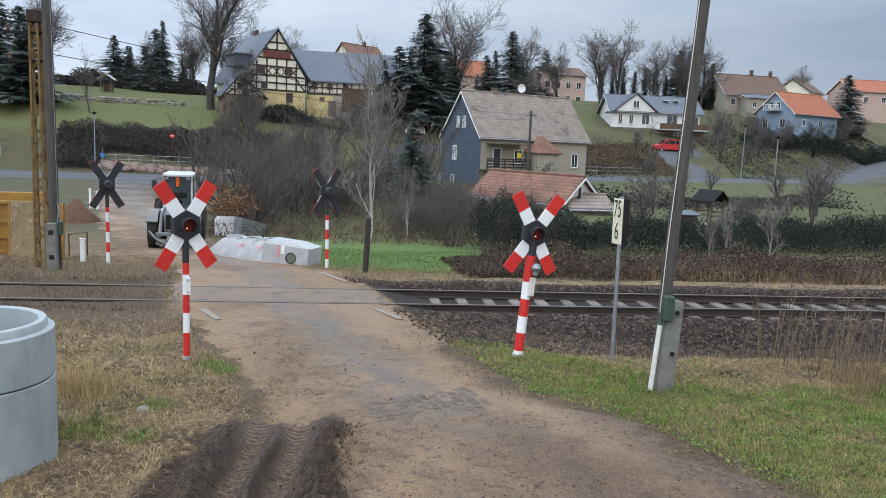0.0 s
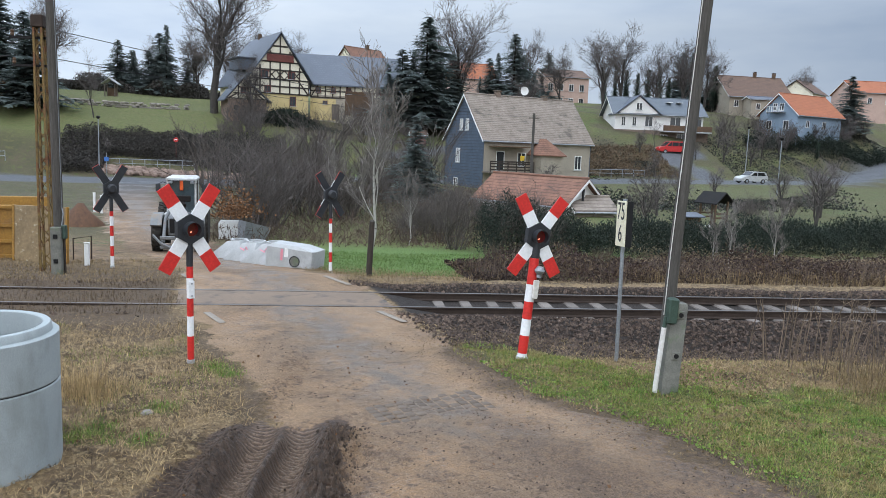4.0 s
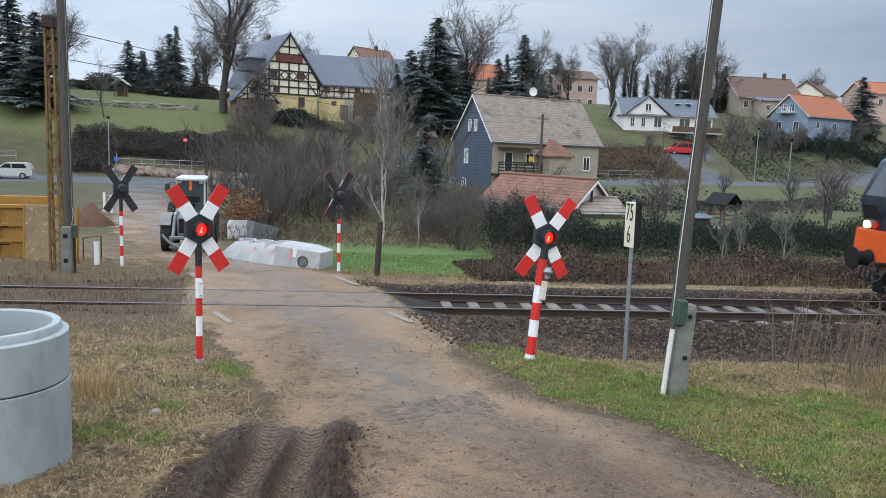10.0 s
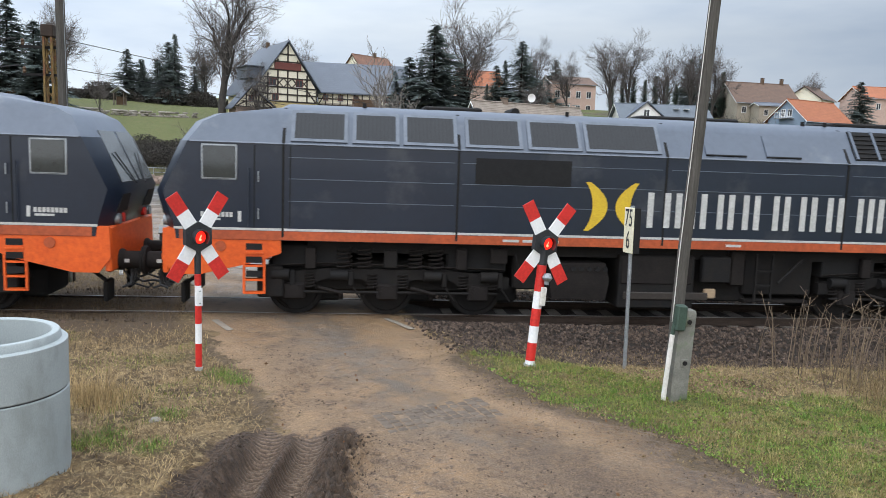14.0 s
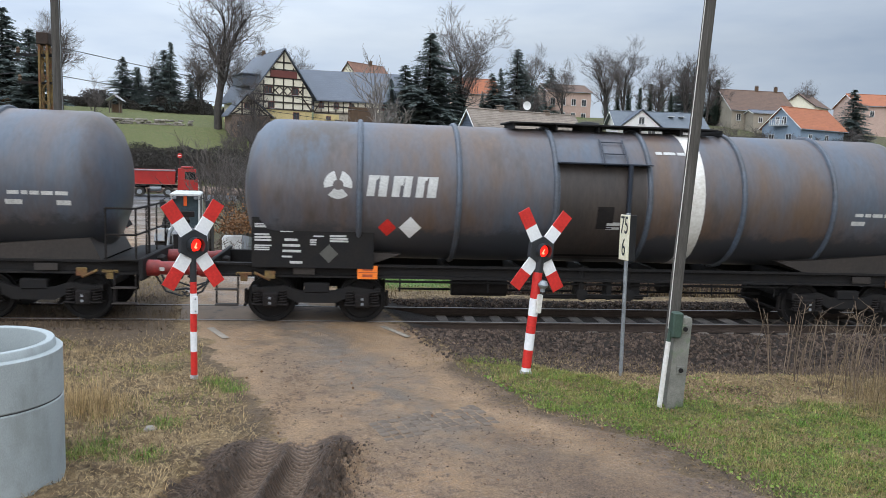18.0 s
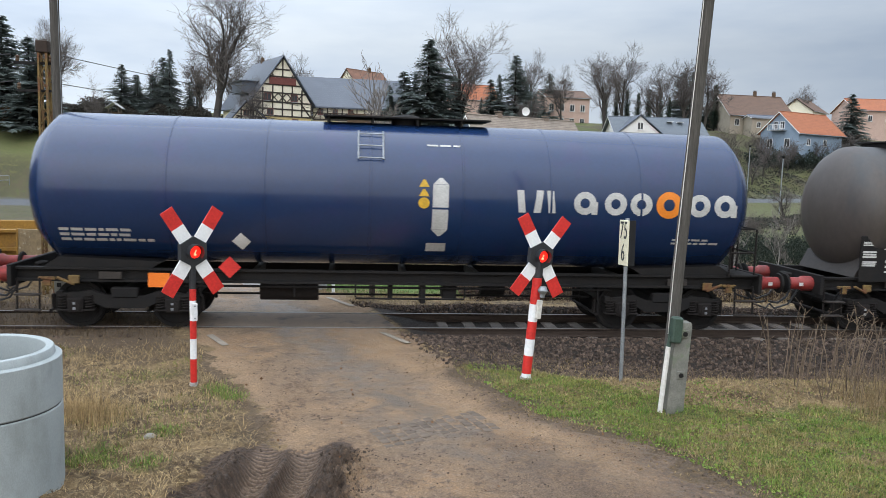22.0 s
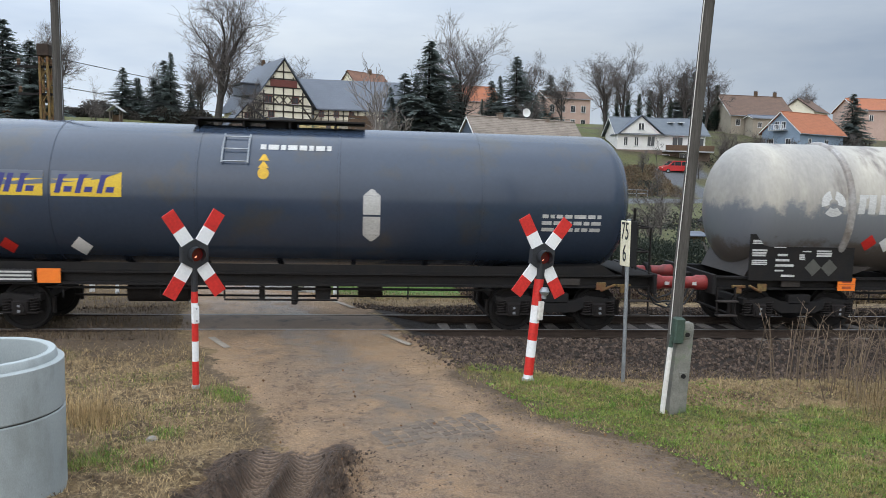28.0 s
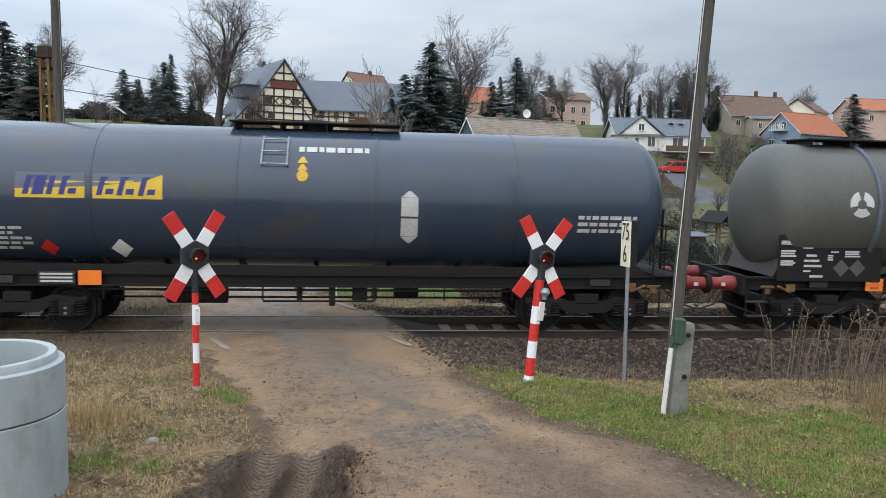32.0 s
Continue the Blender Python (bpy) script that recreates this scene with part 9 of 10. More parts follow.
# concrete shaft parts along the lane
base_ = thing("concrete_shaft", "pale concrete shaft base with a round pipe opening", "concrete part", pose(-1.5, 7.0, gz(-1.5, 7.0) - 0.05, 0, 4, -22), group="concrete shaft parts beside the lane")
Build().loft([[(x, y, z) for x, y in ((-0.85, -0.42), (0.62, -0.42), (0.68, -0.3), (0.68, 0.4), (-0.85, 0.4))] for z in (0.0, 0.62)] + [[(x, y, 0.72) for x, y in ((-0.72, -0.34), (0.1, -0.34), (0.2, -0.28), (0.2, 0.32), (-0.72, 0.32))]]).done("block", "concrete", base_)
Build().lathe([(0.14, 0.02), (0.17, 0.02), (0.17, -0.015), (0.14, -0.015), (0.14, 0.02)], 28, pose(0.08, -0.42, 0.27), axis="y", caps=False).done("seal_ring", "black_paint", base_, "black rubber pipe seal")
Build().rod((0.08, -0.424, 0.27), (0.08, -0.40, 0.27), 0.14, n=28).done("pipe_mouth", "concrete_old", base_)
Build().box((-0.2, -0.428, 0.5), (0.12, 0.006, 0.26)).done("label_sheet", "frame_white", base_, "white paper label")
mm("spray_pink", (0.75, 0.22, 0.3), (0.55, 0.3, 0.32), rough=0.8, scale=12, contrast=0.7)
mk2 = Build().box((-0.35, -0.426, 0.42), (0.08, 0.005, 0.34)).done("spray_mark", "spray_pink", base_, "pink spray mark")


def wedge(label, x, y, rz, s, marked):
    """Concrete part lying on its side, with one sloping face."""
    t = thing("concrete_wedge", label, "concrete part", pose(x, y, gz(x, y) - 0.04, 0, 0, rz), group="concrete shaft parts beside the lane")
    b = Build()
    b.loft([[(-0.75 * s, -0.42 * s, 0), (0.55 * s, -0.42 * s, 0), (0.6 * s, -0.3 * s, 0), (0.6 * s, 0.42 * s, 0), (-0.75 * s, 0.42 * s, 0)],
            [(-0.62 * s, -0.40 * s, 0.14 * s), (0.56 * s, -0.42 * s, 0.3 * s), (0.6 * s, -0.3 * s, 0.3 * s), (0.6 * s, 0.42 * s, 0.3 * s), (-0.62 * s, 0.42 * s, 0.14 * s)],
            [(-0.1 * s, -0.16 * s, 0.62 * s), (0.5 * s, -0.2 * s, 0.68 * s), (0.56 * s, -0.12 * s, 0.68 * s), (0.56 * s, 0.4 * s, 0.68 * s), (-0.1 * s, 0.4 * s, 0.62 * s)]])
    b.done("block", "concrete", t)
    rim = Build().lathe([(0.24 * s, 0), (0.3 * s, 0), (0.3 * s, 0.04), (0.24 * s, 0.04), (0.24 * s, 0)], 28, pose(0.22 * s, 0.12 * s, 0.66 * s), caps=False)
    rim.done("rim", "concrete", t)
    if marked:
        for dx, dz, turn in ((0.0, 0.0, 20), (0.1, 0.03, -50), (0.2, -0.02, 75)):
            Build().box((0, 0, 0), (0.2, 0.004, 0.035)).done("spray_mark", "spray_pink", t, "pink spray stroke").matrix_basis = pose(0.02 + dx, -0.3 * s - 0.01, (0.45 + dz) * s, -36, turn, 0)
    return t


c1 = wedge("concrete shaft wedge with a pink spray mark", -2.45, 7.75, -30, 1.05, True)
c2 = wedge("second concrete wedge with pink paint beside the lane", -3.15, 8.55, -34, 1.0, True)
c3 = wedge("pale concrete wedge farther along the lane", -3.8, 9.5, -30, 0.95, False)
bx2 = thing("white_crate", "white plastic crate beside the lane", "crate", pose(-5.2, 18.4, gz(-5.2, 18.4), 0, 0, 10))
Build().loft([[(x, y, z) for x, y in ((-0.5, -0.4), (0.5, -0.4), (0.5, 0.4), (-0.5, 0.4))] for z in (0, 0.65)] + [[(x, y, 0.8) for x, y in ((-0.4, -0.3), (0.4, -0.3), (0.4, 0.3), (-0.4, 0.3))]]).done("shell", "frame_white", bx2)
Build().box((0.5, 0, 0.4), (0.05, 0.6, 0.7), ch=0.01).done("strap", "iron_dark", bx2)
gb_ = thing("grey_bin", "grey open metal bin tipped beside the crate", "bin", pose(-4.2, 17.5, gz(-4.2, 17.5), 0, 15, 30))
Build().loft([[(x * k, y * k, z) for x, y in ((-0.6, -0.4), (0.6, -0.4), (0.6, 0.4), (-0.6, 0.4))] for k, z in ((0.8, 0), (1.0, 0.75), (0.94, 0.75), (0.75, 0.06))]).done("shell", "galvanised", gb_)

# tractor with a front attachment
tr = thing("tractor", "grey and white tractor facing the crossing with front attachment", "tractor", pose(-6.0, 12.0, gz(-6.0, 12.0) + 0.01, 0, 0, 7) @ Matrix.Diagonal((0.84, 1, 1, 1)))
mm("tractor_grey", (0.20, 0.21, 0.21), (0.13, 0.135, 0.14), rough=0.55, scale=3, c3=(0.22, 0.17, 0.12), c3scale=2)
mm("tractor_white", (0.52, 0.53, 0.53), (0.42, 0.42, 0.41), rough=0.5, scale=3)


def tractor_wheel(x, y, r, w):
    b = Build()
    b.lathe([(r * 0.55, -w / 2 + 0.04), (r * 0.8, -w / 2), (r * 0.95, -w / 2 + 0.03), (r - 0.03, -w / 2 + 0.08), (r - 0.03, w / 2 - 0.08), (r * 0.95, w / 2 - 0.03), (r * 0.8, w / 2), (r * 0.55, w / 2 - 0.04)], 36, pose(x, y, r), axis="x")
    o = b.done("wheel", "tyre", tr)
    lg = Build()
    for k in range(22):
        for s in (-1, 1):
            m = pose(x, y, r) @ pose(0, 0, 0, 360 / 22 * (k + 0.25 * s), 0, 0)
            lg.box((s * w * 0.24, 0.0, r - 0.02), (w * 0.5, 0.05, 0.05), m @ pose(0, 0, 0, 0, 0, 28 * s))
    lg.done("tread", "tyre", o)
    Build().lathe([(0.05, -w / 2 + 0.09), (r * 0.55, -w / 2 + 0.06), (r * 0.56, w / 2 - 0.06), (0.05, w / 2 - 0.09)], 24, pose(x, y, r), axis="x").done("rim", "tractor_white", o)
    return o


for x in (-0.84, 0.84):
    tractor_wheel(x, -0.3, 0.62, 0.42)
    tractor_wheel(x, 2.0, 0.78, 0.5)
    fd = Build()
    fd.prism([(-0.95, 1.0), (-0.6, 1.3), (0.0, 1.36), (0.35, 1.1), (0.4, 0.95), (0.3, 0.95), (-0.02, 1.26), (-0.58, 1.2), (-0.88, 0.95)], "x", x - 0.22, x + 0.22)
    fd.done("fender", "tractor_grey", tr)
Build().box((0, 0.4, 0.95), (0.75, 2.6, 0.7), ch=0.06).done("bonnet", "tractor_grey", tr)
Build().box((0, -0.92, 0.98), (0.6, 0.06, 0.5), ch=0.02).done("grille", "iron_dark", tr)
cab_ = Build()
for x in (-0.58, 0.58):
    for y in (0.85, 2.2):
        cab_.box((x, y, 1.75), (0.08, 0.1, 1.5), ch=0.01)
cab_.box((0, 1.5, 1.15), (1.5, 1.5, 0.2), ch=0.03)
cab_.done("cab_frame", "tractor_white", tr)
Build().loft([[(x, y, z) for x, y in ((-0.64, 0.7), (0.64, 0.7), (0.64, 2.35), (-0.64, 2.35))] for z in (2.48, 2.54)] + [[(x, y, 2.60) for x, y in ((-0.53, 0.85), (0.53, 0.85), (0.53, 2.2), (-0.53, 2.2))]]).done("cab_roof", "tractor_white", tr, "white cab roof")
mm("cab_pane", (0.055, 0.075, 0.085), (0.04, 0.055, 0.06), rough=0.07, spec=0.7, bump=0)
Build().box((0, 0.84, 1.85), (1.08, 0.02, 1.2)).done("windscreen", "cab_pane", tr)
for x in (-0.59, 0.59):
    Build().box((x, 1.52, 1.85), (0.02, 1.25, 1.2)).done("side_window", "cab_pane", tr)
    Build().box((x * 1.62, 0.75, 2.18), (0.2, 0.05, 0.3), ch=0.02).done("mirror", "black_paint", tr)
    Build().tube([(x, 0.8, 2.35), (x * 1.3, 0.76, 2.4), (x * 1.62, 0.75, 2.32)], 0.015, 5).done("mirror_arm", "black_paint", tr)
    Build().box((x * 0.75, 0.72, 2.4), (0.16, 0.1, 0.1), ch=0.02).done("work_lamp", "galvanised", tr)
    Build().tube([(x * 0.8, 0.6, 1.35), (x * 0.85, -0.6, 1.2), (x * 0.85, -1.35, 0.45)], 0.07, 8).done("loader_arm", "tractor_grey", tr)
Build().box((0, 0.8, 2.28), (0.14, 0.06, 0.36), ch=0.01).done("beacon_box", "orange_paint", tr, "red-orange box behind the windscreen")
fk = Build()
fk.box((0, -1.4, 0.62), (1.25, 0.1, 0.12), ch=0.02)
fk.box((0, -1.4, 0.3), (1.25, 0.1, 0.1), ch=0.02)
for x in (-0.55, 0.0, 0.55):
    fk.box((x, -1.4, 0.45), (0.08, 0.09, 0.4), ch=0.01)
fk.tube([(-0.9, -1.3, 0.7), (-0.6, -1.45, 0.45), (-0.2, -1.5, 0.3)], 0.05, 6)
fk.done("front_attachment", "tractor_grey", tr, "grey steel front attachment")
ar = Build()
ar.tube([(0.15, -0.8, 1.2), (0.2, -1.0, 1.9), (0.3, -1.25, 1.7)], 0.1, 8)
ar.box((0.1, -1.1, 1.95), (0.9, 0.12, 0.2), ch=0.02)
ar.done("folded_boom", "iron_brown", tr, "folded boom before the cab")

# guard rails along the village road
def guard(x0, y0, x1, y1, n_, lab, level=None):
    t = thing("guard_rail", lab, "railing", None, group="railings along the road")
    pts = []
    for k in range(n_ + 1):
        x, y = x0 + (x1 - x0) * k / n_, y0 + (y1 - y0) * k / n_
        z = gz(x, y) if level is None else level
        pts.append((x, y, z))
        Build().rod((x, y, z - 0.3), (x, y, z + 1.05), 0.035, n=8).done("post", "galvanised", t)
    for h in (0.55, 1.05):
        Build().tube([(x, y, z + h) for x, y, z in pts], 0.035, 6).done("tube", "galvanised", t)
    return t


guard(-27.1, 74.0, -17.6, 74.4, 7, "grey tubular railing on the bank above the road", -0.6)
guard(-48.0, 68.0, -37.0, 72.0, 6, "grey tubular railing at the far end of the road")
guard(5.0, 76.5, 9.0, 77.2, 3, "grey tubular railing beside the slate house")
guard(30.0, 82.8, 40.0, 84.6, 6, "grey tubular railing before the dry bank")
# rock-faced bank below the railing
bank = thing("stone_bank", "bank of rough reddish stones below the railing", "stone bank", kind="structure")
rs_ = random.Random(3)
proto = None
for k in range(260):
    x = -27.5 + rs_.random() * 17
    y = 72.7 + 0.1 * (x + 20) + rs_.random() * 1.2
    z = gz(x, y) + 0.08
    if proto is None:
        proto = Build().lathe([(0.05, -0.3), (0.35, -0.22), (0.48, 0.0), (0.36, 0.22), (0.06, 0.3)], 7).done("stone", "rubble_red", bank, sharp=20)
        proto.matrix_basis = Matrix.Translation((x, y, z)) @ pose(0, 0, 0, 10, 20, 30)
    else:
        inst("stone", proto, bank, Matrix.Translation((x, y, z)) @ pose(0, 0, 0, rs_.uniform(-25, 25), rs_.uniform(-25, 25), rs_.uniform(0, 360)) @ Matrix.Diagonal((rs_.uniform(0.7, 1.3), rs_.uniform(0.6, 1.0), rs_.uniform(0.7, 1.2), 1)))
# dry-stone wall on the lawn
wall_ = thing("stone_wall", "low dry-stone wall across the lawn", "stone wall", kind="structure")
proto2 = None
for k in range(130):
    u_ = rs_.random()
    x, y = -37.5 + u_ * 15.5, 90 + u_ * 2.5 + rs_.uniform(-0.2, 0.2)
    lay = rs_.randrange(3)
    m = Matrix.Translation((x, y, gz(x, y) + 0.1 + 0.26 * lay)) @ pose(0, 0, 0, rs_.uniform(-8, 8), rs_.uniform(-8, 8), rs_.uniform(-20, 20)) @ Matrix.Diagonal((rs_.uniform(0.7, 1.5), 0.8, 0.45, 1))
    if proto2 is None:
        proto2 = Build().box((0, 0, 0), (0.55, 0.5, 0.55), ch=0.1).done("stone", "rubble", wall_)
        proto2.matrix_basis = m
    else:
        inst("stone", proto2, wall_, m)
# garden hut and play tower
hut = thing("garden_hut", "small open wooden hut on the lawn", "hut", pose(-35.3, 104, gz(-35.3, 104)))
for x in (-0.7, 0.7):
    for y in (-0.6, 0.6):
        Build().box((x, y, 0.9), (0.14, 0.14, 1.9)).done("post", "wood_grey", hut)
for s in (-1, 1):
    Build().prism([(0, 2.6), (0, 2.7), (s * 1.2, 1.85), (s * 1.2, 1.75)], "y", -0.9, 0.9).done("roof", "concrete", hut)
Build().box((0, 0.6, 0.7), (1.3, 0.06, 1.2)).done("back_board", "wood_brown", hut)
play = thing("play_tower", "dark wooden play tower with a pitched roof", "play tower", pose(22.1, 28, gz(22.1, 28), 0, 0, 25))
for x in (-0.55, 0.55):
    for y in (-0.55, 0.55):
        Build().box((x, y, 0.7), (0.1, 0.1, 1.7)).done("post", "wood_brown", play)
for s in (-1, 1):
    Build().prism([(0, 2.05), (0, 2.12), (s * 0.85, 1.45), (s * 0.85, 1.38)], "y", -0.85, 0.85).done("roof", "iron_dark", play, "dark pitched roof")
for z in (0.55, 0.8):
    for y in (-0.55, 0.55):
        Build().box((0, y, z), (1.2, 0.04, 0.1)).done("board", "wood_brown", play)
Build().box((-0.9, -0.7, 0.25), (0.4, 1.0, 0.06), pose(0, 0, 0, 30, 0, 0)).done("slide", "frame_white", play, "white slide")
sh = thing("garden_shed", "little shed with a flat blue-grey roof", "shed", pose(19.9, 26.5, gz(19.9, 26.5)))
Build().box((0, 0, 0.35), (1.0, 0.9, 0.9)).done("body", "wood_brown", sh)
Build().box((0, 0, 0.86), (1.3, 1.2, 0.08), pose(0, 0, 0, 8, 0, 0), ch=0.02).done("roof", "slate_roof", sh)
# lamps and signs by the road
for x, y, h in ((-27.3, 72.0, 6.0), (54.5, 84.5, 7.5), (45.0, 60.0, 6.0)):
    lp_ = thing("street_lamp", "slim grey street lamp by the road", "street lamp", pose(x, y, gz(x, y)), group="street lamps")
    Build().rod((0, 0, -0.3), (0, 0, h - 0.15), 0.07, 0.05, n=10).done("mast", "galvanised", lp_)
    Build().lathe([(0.06, h - 0.2), (0.2, h - 0.05), (0.22, h + 0.05), (0.05, h + 0.15)], 14).done("head", "iron_dark", lp_)
ss = thing("road_sign", "red round road sign on a thin post", "road sign", pose(-20.0, 76.0, -0.05))
Build().rod((0, 0, -0.3), (0, 0, 3.0), 0.035, n=8).done("post", "wood_red", ss)
Build().lathe([(0.01, -0.02), (0.27, -0.02), (0.27, 0.02), (0.01, 0.02)], 24, pose(0, -0.05, 2.85), axis="y").done("disc", "red_film", ss)
Build().box((0, -0.08, 2.85), (0.34, 0.01, 0.09)).done("bar", "white_film", ss)
bs_ = thing("road_sign", "blue road sign beside the lane", "road sign", pose(-22.9, 60, gz(-22.9, 60)))
Build().rod((0, 0, -0.3), (0, 0, 2.9), 0.035, n=8).done("post", "galvanised", bs_)
mm("sign_blue", (0.05, 0.16, 0.45), (0.04, 0.13, 0.4), rough=0.5, bump=0.02)
Build().box((0, -0.05, 2.3), (0.4, 0.03, 0.4), ch=0.01).done("board", "sign_blue", bs_)

# passing car
car = thing("car", "silver hatchback driving along the village road", "car", pose(0, 0, 0))
cb = Build()
cb.prism([(0.0, 0.3), (4.1, 0.3), (4.2, 0.7), (4.12, 1.0), (3.75, 1.5), (3.3, 1.58), (1.9, 1.56), (1.15, 1.02), (0.25, 0.85), (0.0, 0.62)], "y", -0.85, 0.85)
cb.done("body", "silver_paint", car)
for xs in ((1.35, 1.05, 2.35, 1.05, 2.35, 1.46, 1.92, 1.46), (2.43, 1.05, 3.75, 1.05, 3.5, 1.46, 2.43, 1.46)):
    for y in (-0.86, 0.82):
        Build().prism([(xs[i], xs[i + 1]) for i in (0, 2, 4, 6)], "y", y, y + 0.04).done("side_window", "glass_dark", car)
Build().prism([(1.2, 1.08), (1.88, 1.54), (1.85, 1.56), (1.16, 1.1)], "y", -0.7, 0.7).done("windscreen", "glass_dark", car)
for x in (0.8, 3.35):
    for y in (-0.8, 0.8):
        w_ = Build().lathe([(0.18, -0.1), (0.31, -0.1), (0.31, 0.1), (0.18, 0.1)], 24, pose(0, 0, 0), axis="y").done("wheel", "tyre", car)
        w_.matrix_basis = pose(x, y, 0.31)
        Build().lathe([(0.02, -0.11), (0.18, -0.11), (0.18, 0.11), (0.02, 0.11)], 16, axis="y").done("rim", "galvanised", w_)
for y in (-0.6, 0.6):
    Build().box((0.05, y, 0.72), (0.12, 0.32, 0.14), ch=0.02).done("headlight", "frame_white", car)
    Build().box((4.12, y, 0.85), (0.1, 0.2, 0.24), ch=0.02).done("tail_light", "red_film", car)

# tipper lorry on the village road
lorry = thing("tipper_lorry", "red tipper lorry driving along the village road", "lorry", pose(0, 0, 0))
mm("lorry_red", (0.42, 0.025, 0.02), (0.32, 0.022, 0.02), rough=0.4, scale=1.5, bump=0.02, grain=0.15)
Build().loft([[(x, y, z) for x, y in ((-5.25, -1.2), (1.2, -1.2), (1.2, 1.2), (-5.25, 1.2))] for z in (1.3, 1.4)] + [[(x, y, 2.8) for x, y in ((-5.4, -1.25), (1.25, -1.25), (1.25, 1.25), (-5.4, 1.25))]]).done("tipper_body", "lorry_red", lorry)
for s in (-1, 1):
    Build().box((-2.08, s * 1.26, 2.74), (6.7, 0.1, 0.12), ch=0.02).done("top_rail", "galvanised", lorry, "pale worn top rail")
    Build().rod((-0.2, s * 0.85, 0.85), (-1.3, s * 0.85, 0.85), 0.3, n=14).done("fuel_tank", "galvanised", lorry, "bright metal fuel tank")
    Build().box((-3.0, s * 1.05, 1.12), (2.6, 0.42, 0.05), ch=0.01).done("mudguard", "black_paint", lorry)
for k in range(2):
    for s in (-1, 1):
        Build().box((-5.2 + k * 6.3, s * 1.24, 2.05), (0.12, 0.08, 1.45)).done("rib", "lorry_red", lorry)
Build().box((-0.9, 0, 1.05), (8.4, 0.9, 0.28), ch=0.02).done("chassis", "iron_dark", lorry)
Build().prism([(1.45, 0.75), (3.45, 0.75), (3.5, 1.7), (3.25, 2.95), (1.5, 3.0)], "y", -1.22, 1.22).done("cab", "lorry_red", lorry)
Build().prism([(3.44, 1.85), (3.25, 2.75), (3.28, 2.77), (3.5, 1.87)], "y", -1.05, 1.05).done("windscreen", "glass_dark", lorry)
for s in (-1, 1):
    Build().prism([(2.2, 1.85), (3.3, 1.85), (3.15, 2.65), (2.2, 2.65)], "y", s * 1.2, s * 1.235).done("side_window", "glass_dark", lorry)
    Build().box((3.3, s * 1.4, 2.2), (0.12, 0.2, 0.6), ch=0.02).done("mirror", "black_paint", lorry)
    Build().box((3.5, s * 0.85, 0.95), (0.08, 0.35, 0.2), ch=0.02).done("headlight", "frame_white", lorry)
    for x in (2.4, 0.5, -2.3, -3.7):
        w_ = Build().lathe([(0.25, -0.15), (0.5, -0.15), (0.5, 0.15), (0.25, 0.15)], 24, pose(x, s * 1.05, 0.5), axis="y").done("wheel", "tyre", lorry)
        Build().lathe([(0.03, -0.16), (0.25, -0.16), (0.25, 0.16), (0.03, 0.16)], 16, pose(x, s * 1.05, 0.5), axis="y").done("rim", "galvanised", w_)
Build().box((2.4, 0, 3.1), (1.2, 2.0, 0.18), ch=0.05).done("roof_deflector", "lorry_red", lorry)
Build().box((1.25, -0.6, 2.3), (0.16, 0.3, 1.6), ch=0.03).done("air_intake", "black_paint", lorry)

trailer = thing("tipper_trailer", "red tipper trailer drawn by the lorry", "trailer", pose(0, 0, 0))
Build().loft([[(x, y, z) for x, y in ((-12.3, -1.2), (-6.8, -1.2), (-6.8, 1.2), (-12.3, 1.2))] for z in (1.2, 1.3)] + [[(x, y, 2.15) for x, y in ((-12.4, -1.25), (-6.7, -1.25), (-6.7, 1.25), (-12.4, 1.25))]]).done("tipper_body", "lorry_red", trailer)
Build().box((-9.5, 0, 1.05), (5.4, 0.9, 0.26), ch=0.02).done("chassis", "iron_dark", trailer)
Build().rod((-6.9, 0, 0.9), (-5.0, 0, 0.9), 0.06, n=8).done("drawbar", "iron_dark", trailer)
for s in (-1, 1):
    for k in range(5):
        Build().box((-12.2 + k * 1.33, s * 1.24, 1.68), (0.1, 0.08, 0.92)).done("rib", "lorry_red", trailer)
    for x in (-11.2, -9.9):
        w_ = Build().lathe([(0.25, -0.15), (0.5, -0.15), (0.5, 0.15), (0.25, 0.15)], 24, pose(x, s * 1.05, 0.5), axis="y").done("wheel", "tyre", trailer)
        Build().lathe([(0.03, -0.16), (0.25, -0.16), (0.25, 0.16), (0.03, 0.16)], 16, pose(x, s * 1.05, 0.5), axis="y").done("rim", "galvanised", w_)


# ---- what moves ----
SPEED = ((-1, 9.22), (20, 9.22), (22, 9.12), (24, 8.88), (26, 8.66), (28, 8.34), (30, 8.03), (33, 7.86))


def gone(t):
    """Metres that the train has run since second 12."""
    ts = np.linspace(0, 32, 3201)
    v = np.interp(ts, [a for a, _ in SPEED], [b for _, b in SPEED])
    s = np.concatenate([[0], np.cumsum((v[1:] + v[:-1]) * 0.005)])
    return float(np.interp(t, ts, s) - np.interp(12, ts, s))


LORRY_X, LORRY_V = -19.9, 14.2


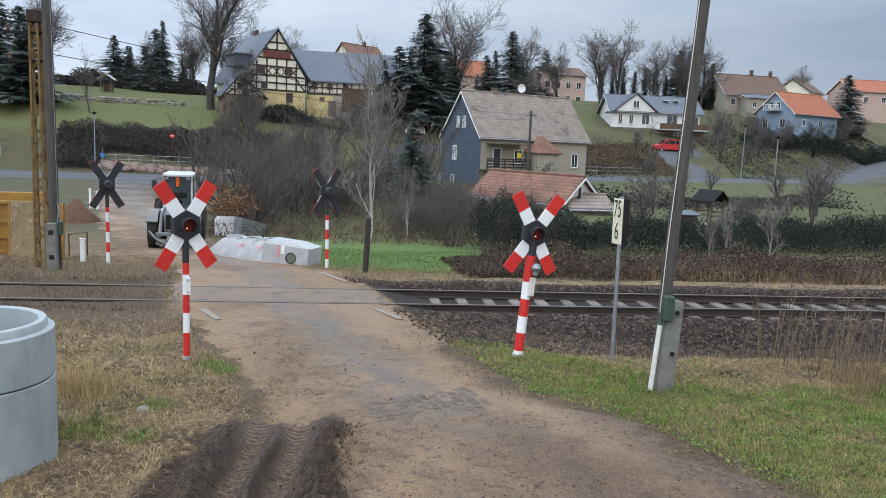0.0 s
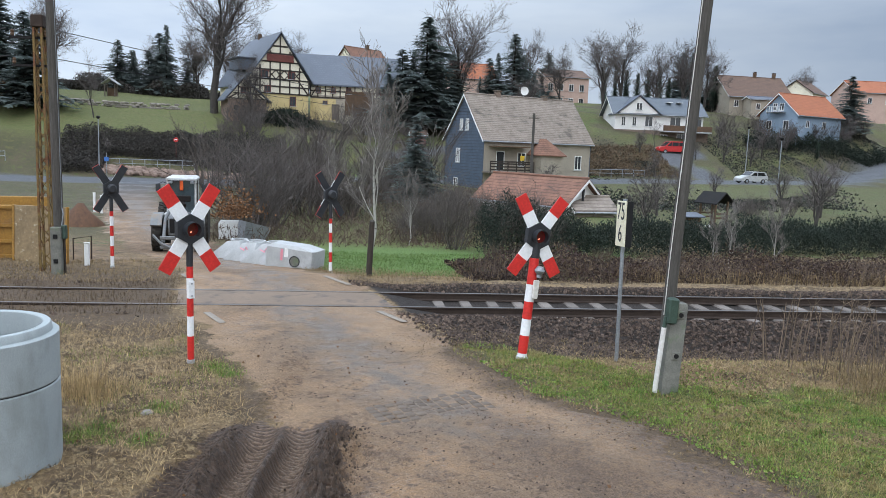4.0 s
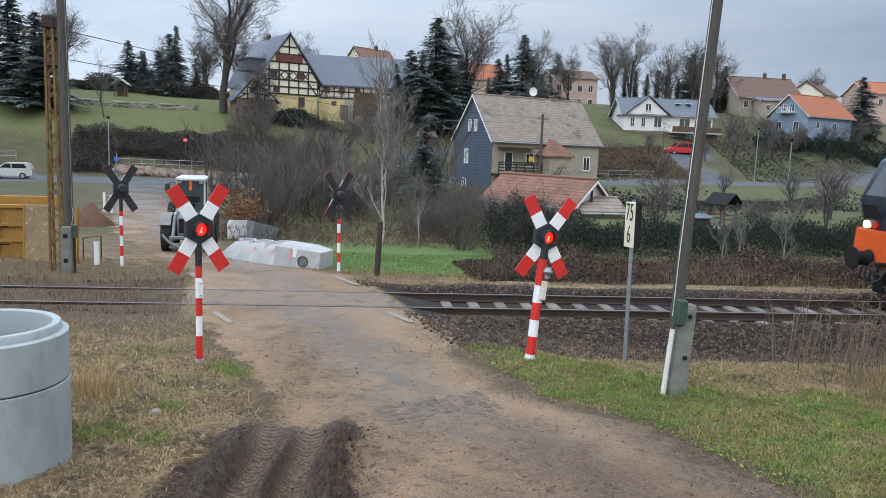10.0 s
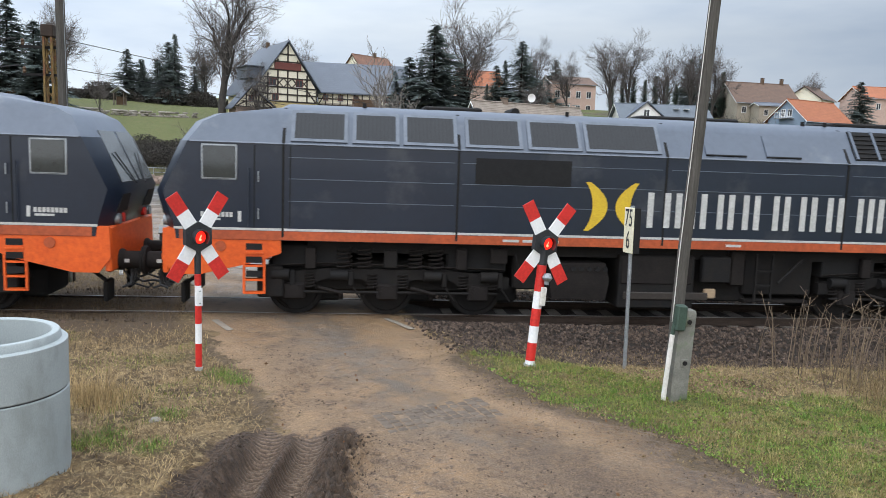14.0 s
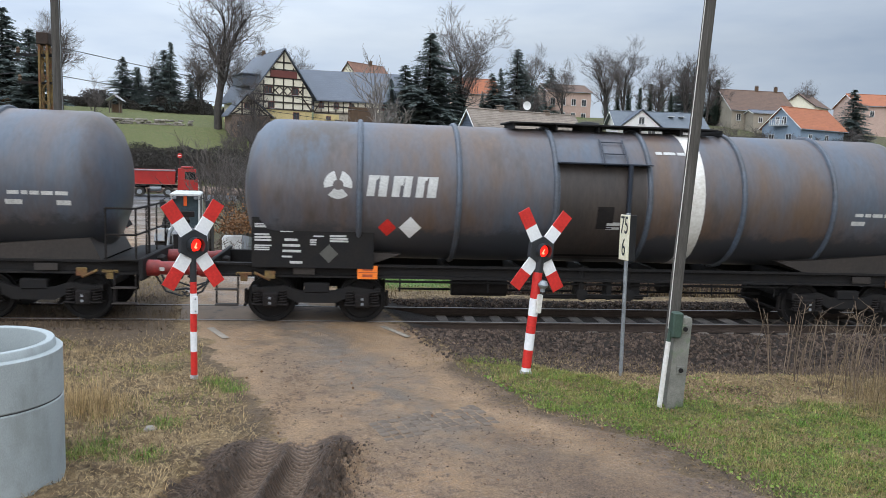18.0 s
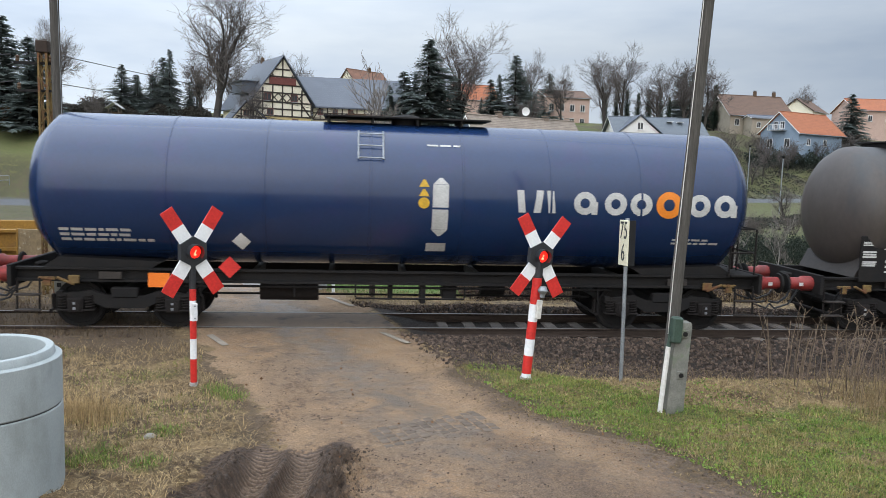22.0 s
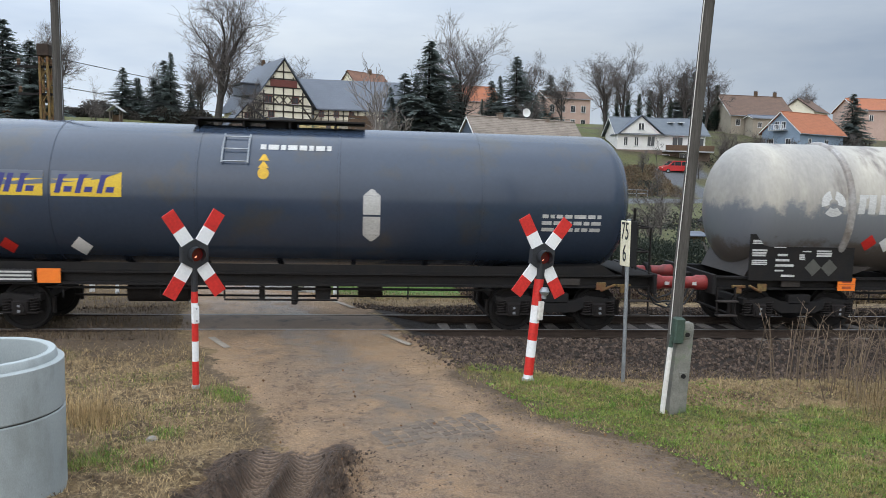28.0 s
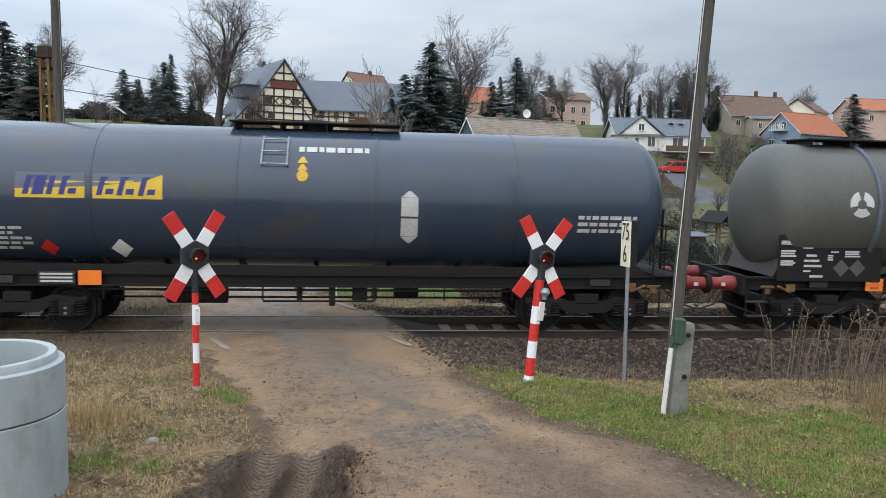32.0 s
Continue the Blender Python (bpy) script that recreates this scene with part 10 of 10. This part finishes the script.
def motions():
    steps = [k * 1.0 for k in range(33)]
    where = [gone(t) for t in steps]
    for ob, u in TRAIN:
        walk(ob, [(t, pose(u - s, 0, 0)) for t, s in zip(steps, where)])
    fine = [k / 15 for k in range(481)]
    far = [gone(t) for t in fine]
    for ob, wagon, r, x in WHEELS:
        u = next(v for o, v in TRAIN if o == wagon)
        axle = u + x + ob.parent.matrix_basis.translation.x
        rows = [(t, s) for t, s in zip(fine, far) if -11.5 < axle - s < 14]
        if not rows:
            continue
        s0 = rows[0][1]
        keyed = [(t, pose(x, 0, r, 0, -math.degrees((s - s0) / r), 0)) for t, s in rows]
        if keyed[0][0] > 0.05:
            keyed.insert(0, (0.0, pose(x, 0, r)))
        if keyed[-1][0] < 31.95:
            keyed.append((32.0, keyed[-1][1]))
        walk(ob, keyed)
    # silver car on the village road
    run = []
    for t in range(0, 33):
        x = -21.1 - 14.5 * (t - 9.0)
        run.append((t, pose(x, road_y(max(x, -75)) - 1.6, gz(x, road_y(max(x, -75)) - 1.6) + 0.02, 0, 0, 10.8)))
    walk(car, run)
    # lorry going the other way
    run = []
    for t in range(0, 33):
        x = LORRY_X + LORRY_V * (t - 18)
        y = road_y(max(x, -75)) + 1.2
        run.append((t, pose(x, y, gz(x, y) + 0.02, 0, 0, 10.8)))
    walk(lorry, run)
    walk(trailer, [(t, m @ Matrix.Identity(4)) for t, m in run])
    # crossing lamps: the insert turns its glowing face away for 0.4 s of every 1.04 s
    z = lamp_l.matrix_basis.translation.z
    rows, t0 = [(0.0, 180.0)], 0.10
    off = 1.71 - 1.04
    rows += [(0.1, 180), (0.1333, 120), (0.1667, 60), (0.2, 0)]
    while off < 31.9:
        rows += [(off, 0), (off + 0.0333, -60), (off + 0.0667, -120), (off + 0.1, -180)]
        if off + 0.5 < 32:
            rows += [(off + 0.3667, -180), (off + 0.4, -240), (off + 0.4333, -300), (off + 0.4667, -360)]
        off += 1.04
    keyed = [(t, pose(0, -0.075, z, 0, 0, a)) for t, a in rows]
    if keyed[-1][0] < 32:
        keyed.append((32.0, keyed[-1][1]))
    walk(lamp_l, keyed)
    walk(lamp_r, [(t, m @ Matrix.Identity(4)) for t, m in keyed])


motions()
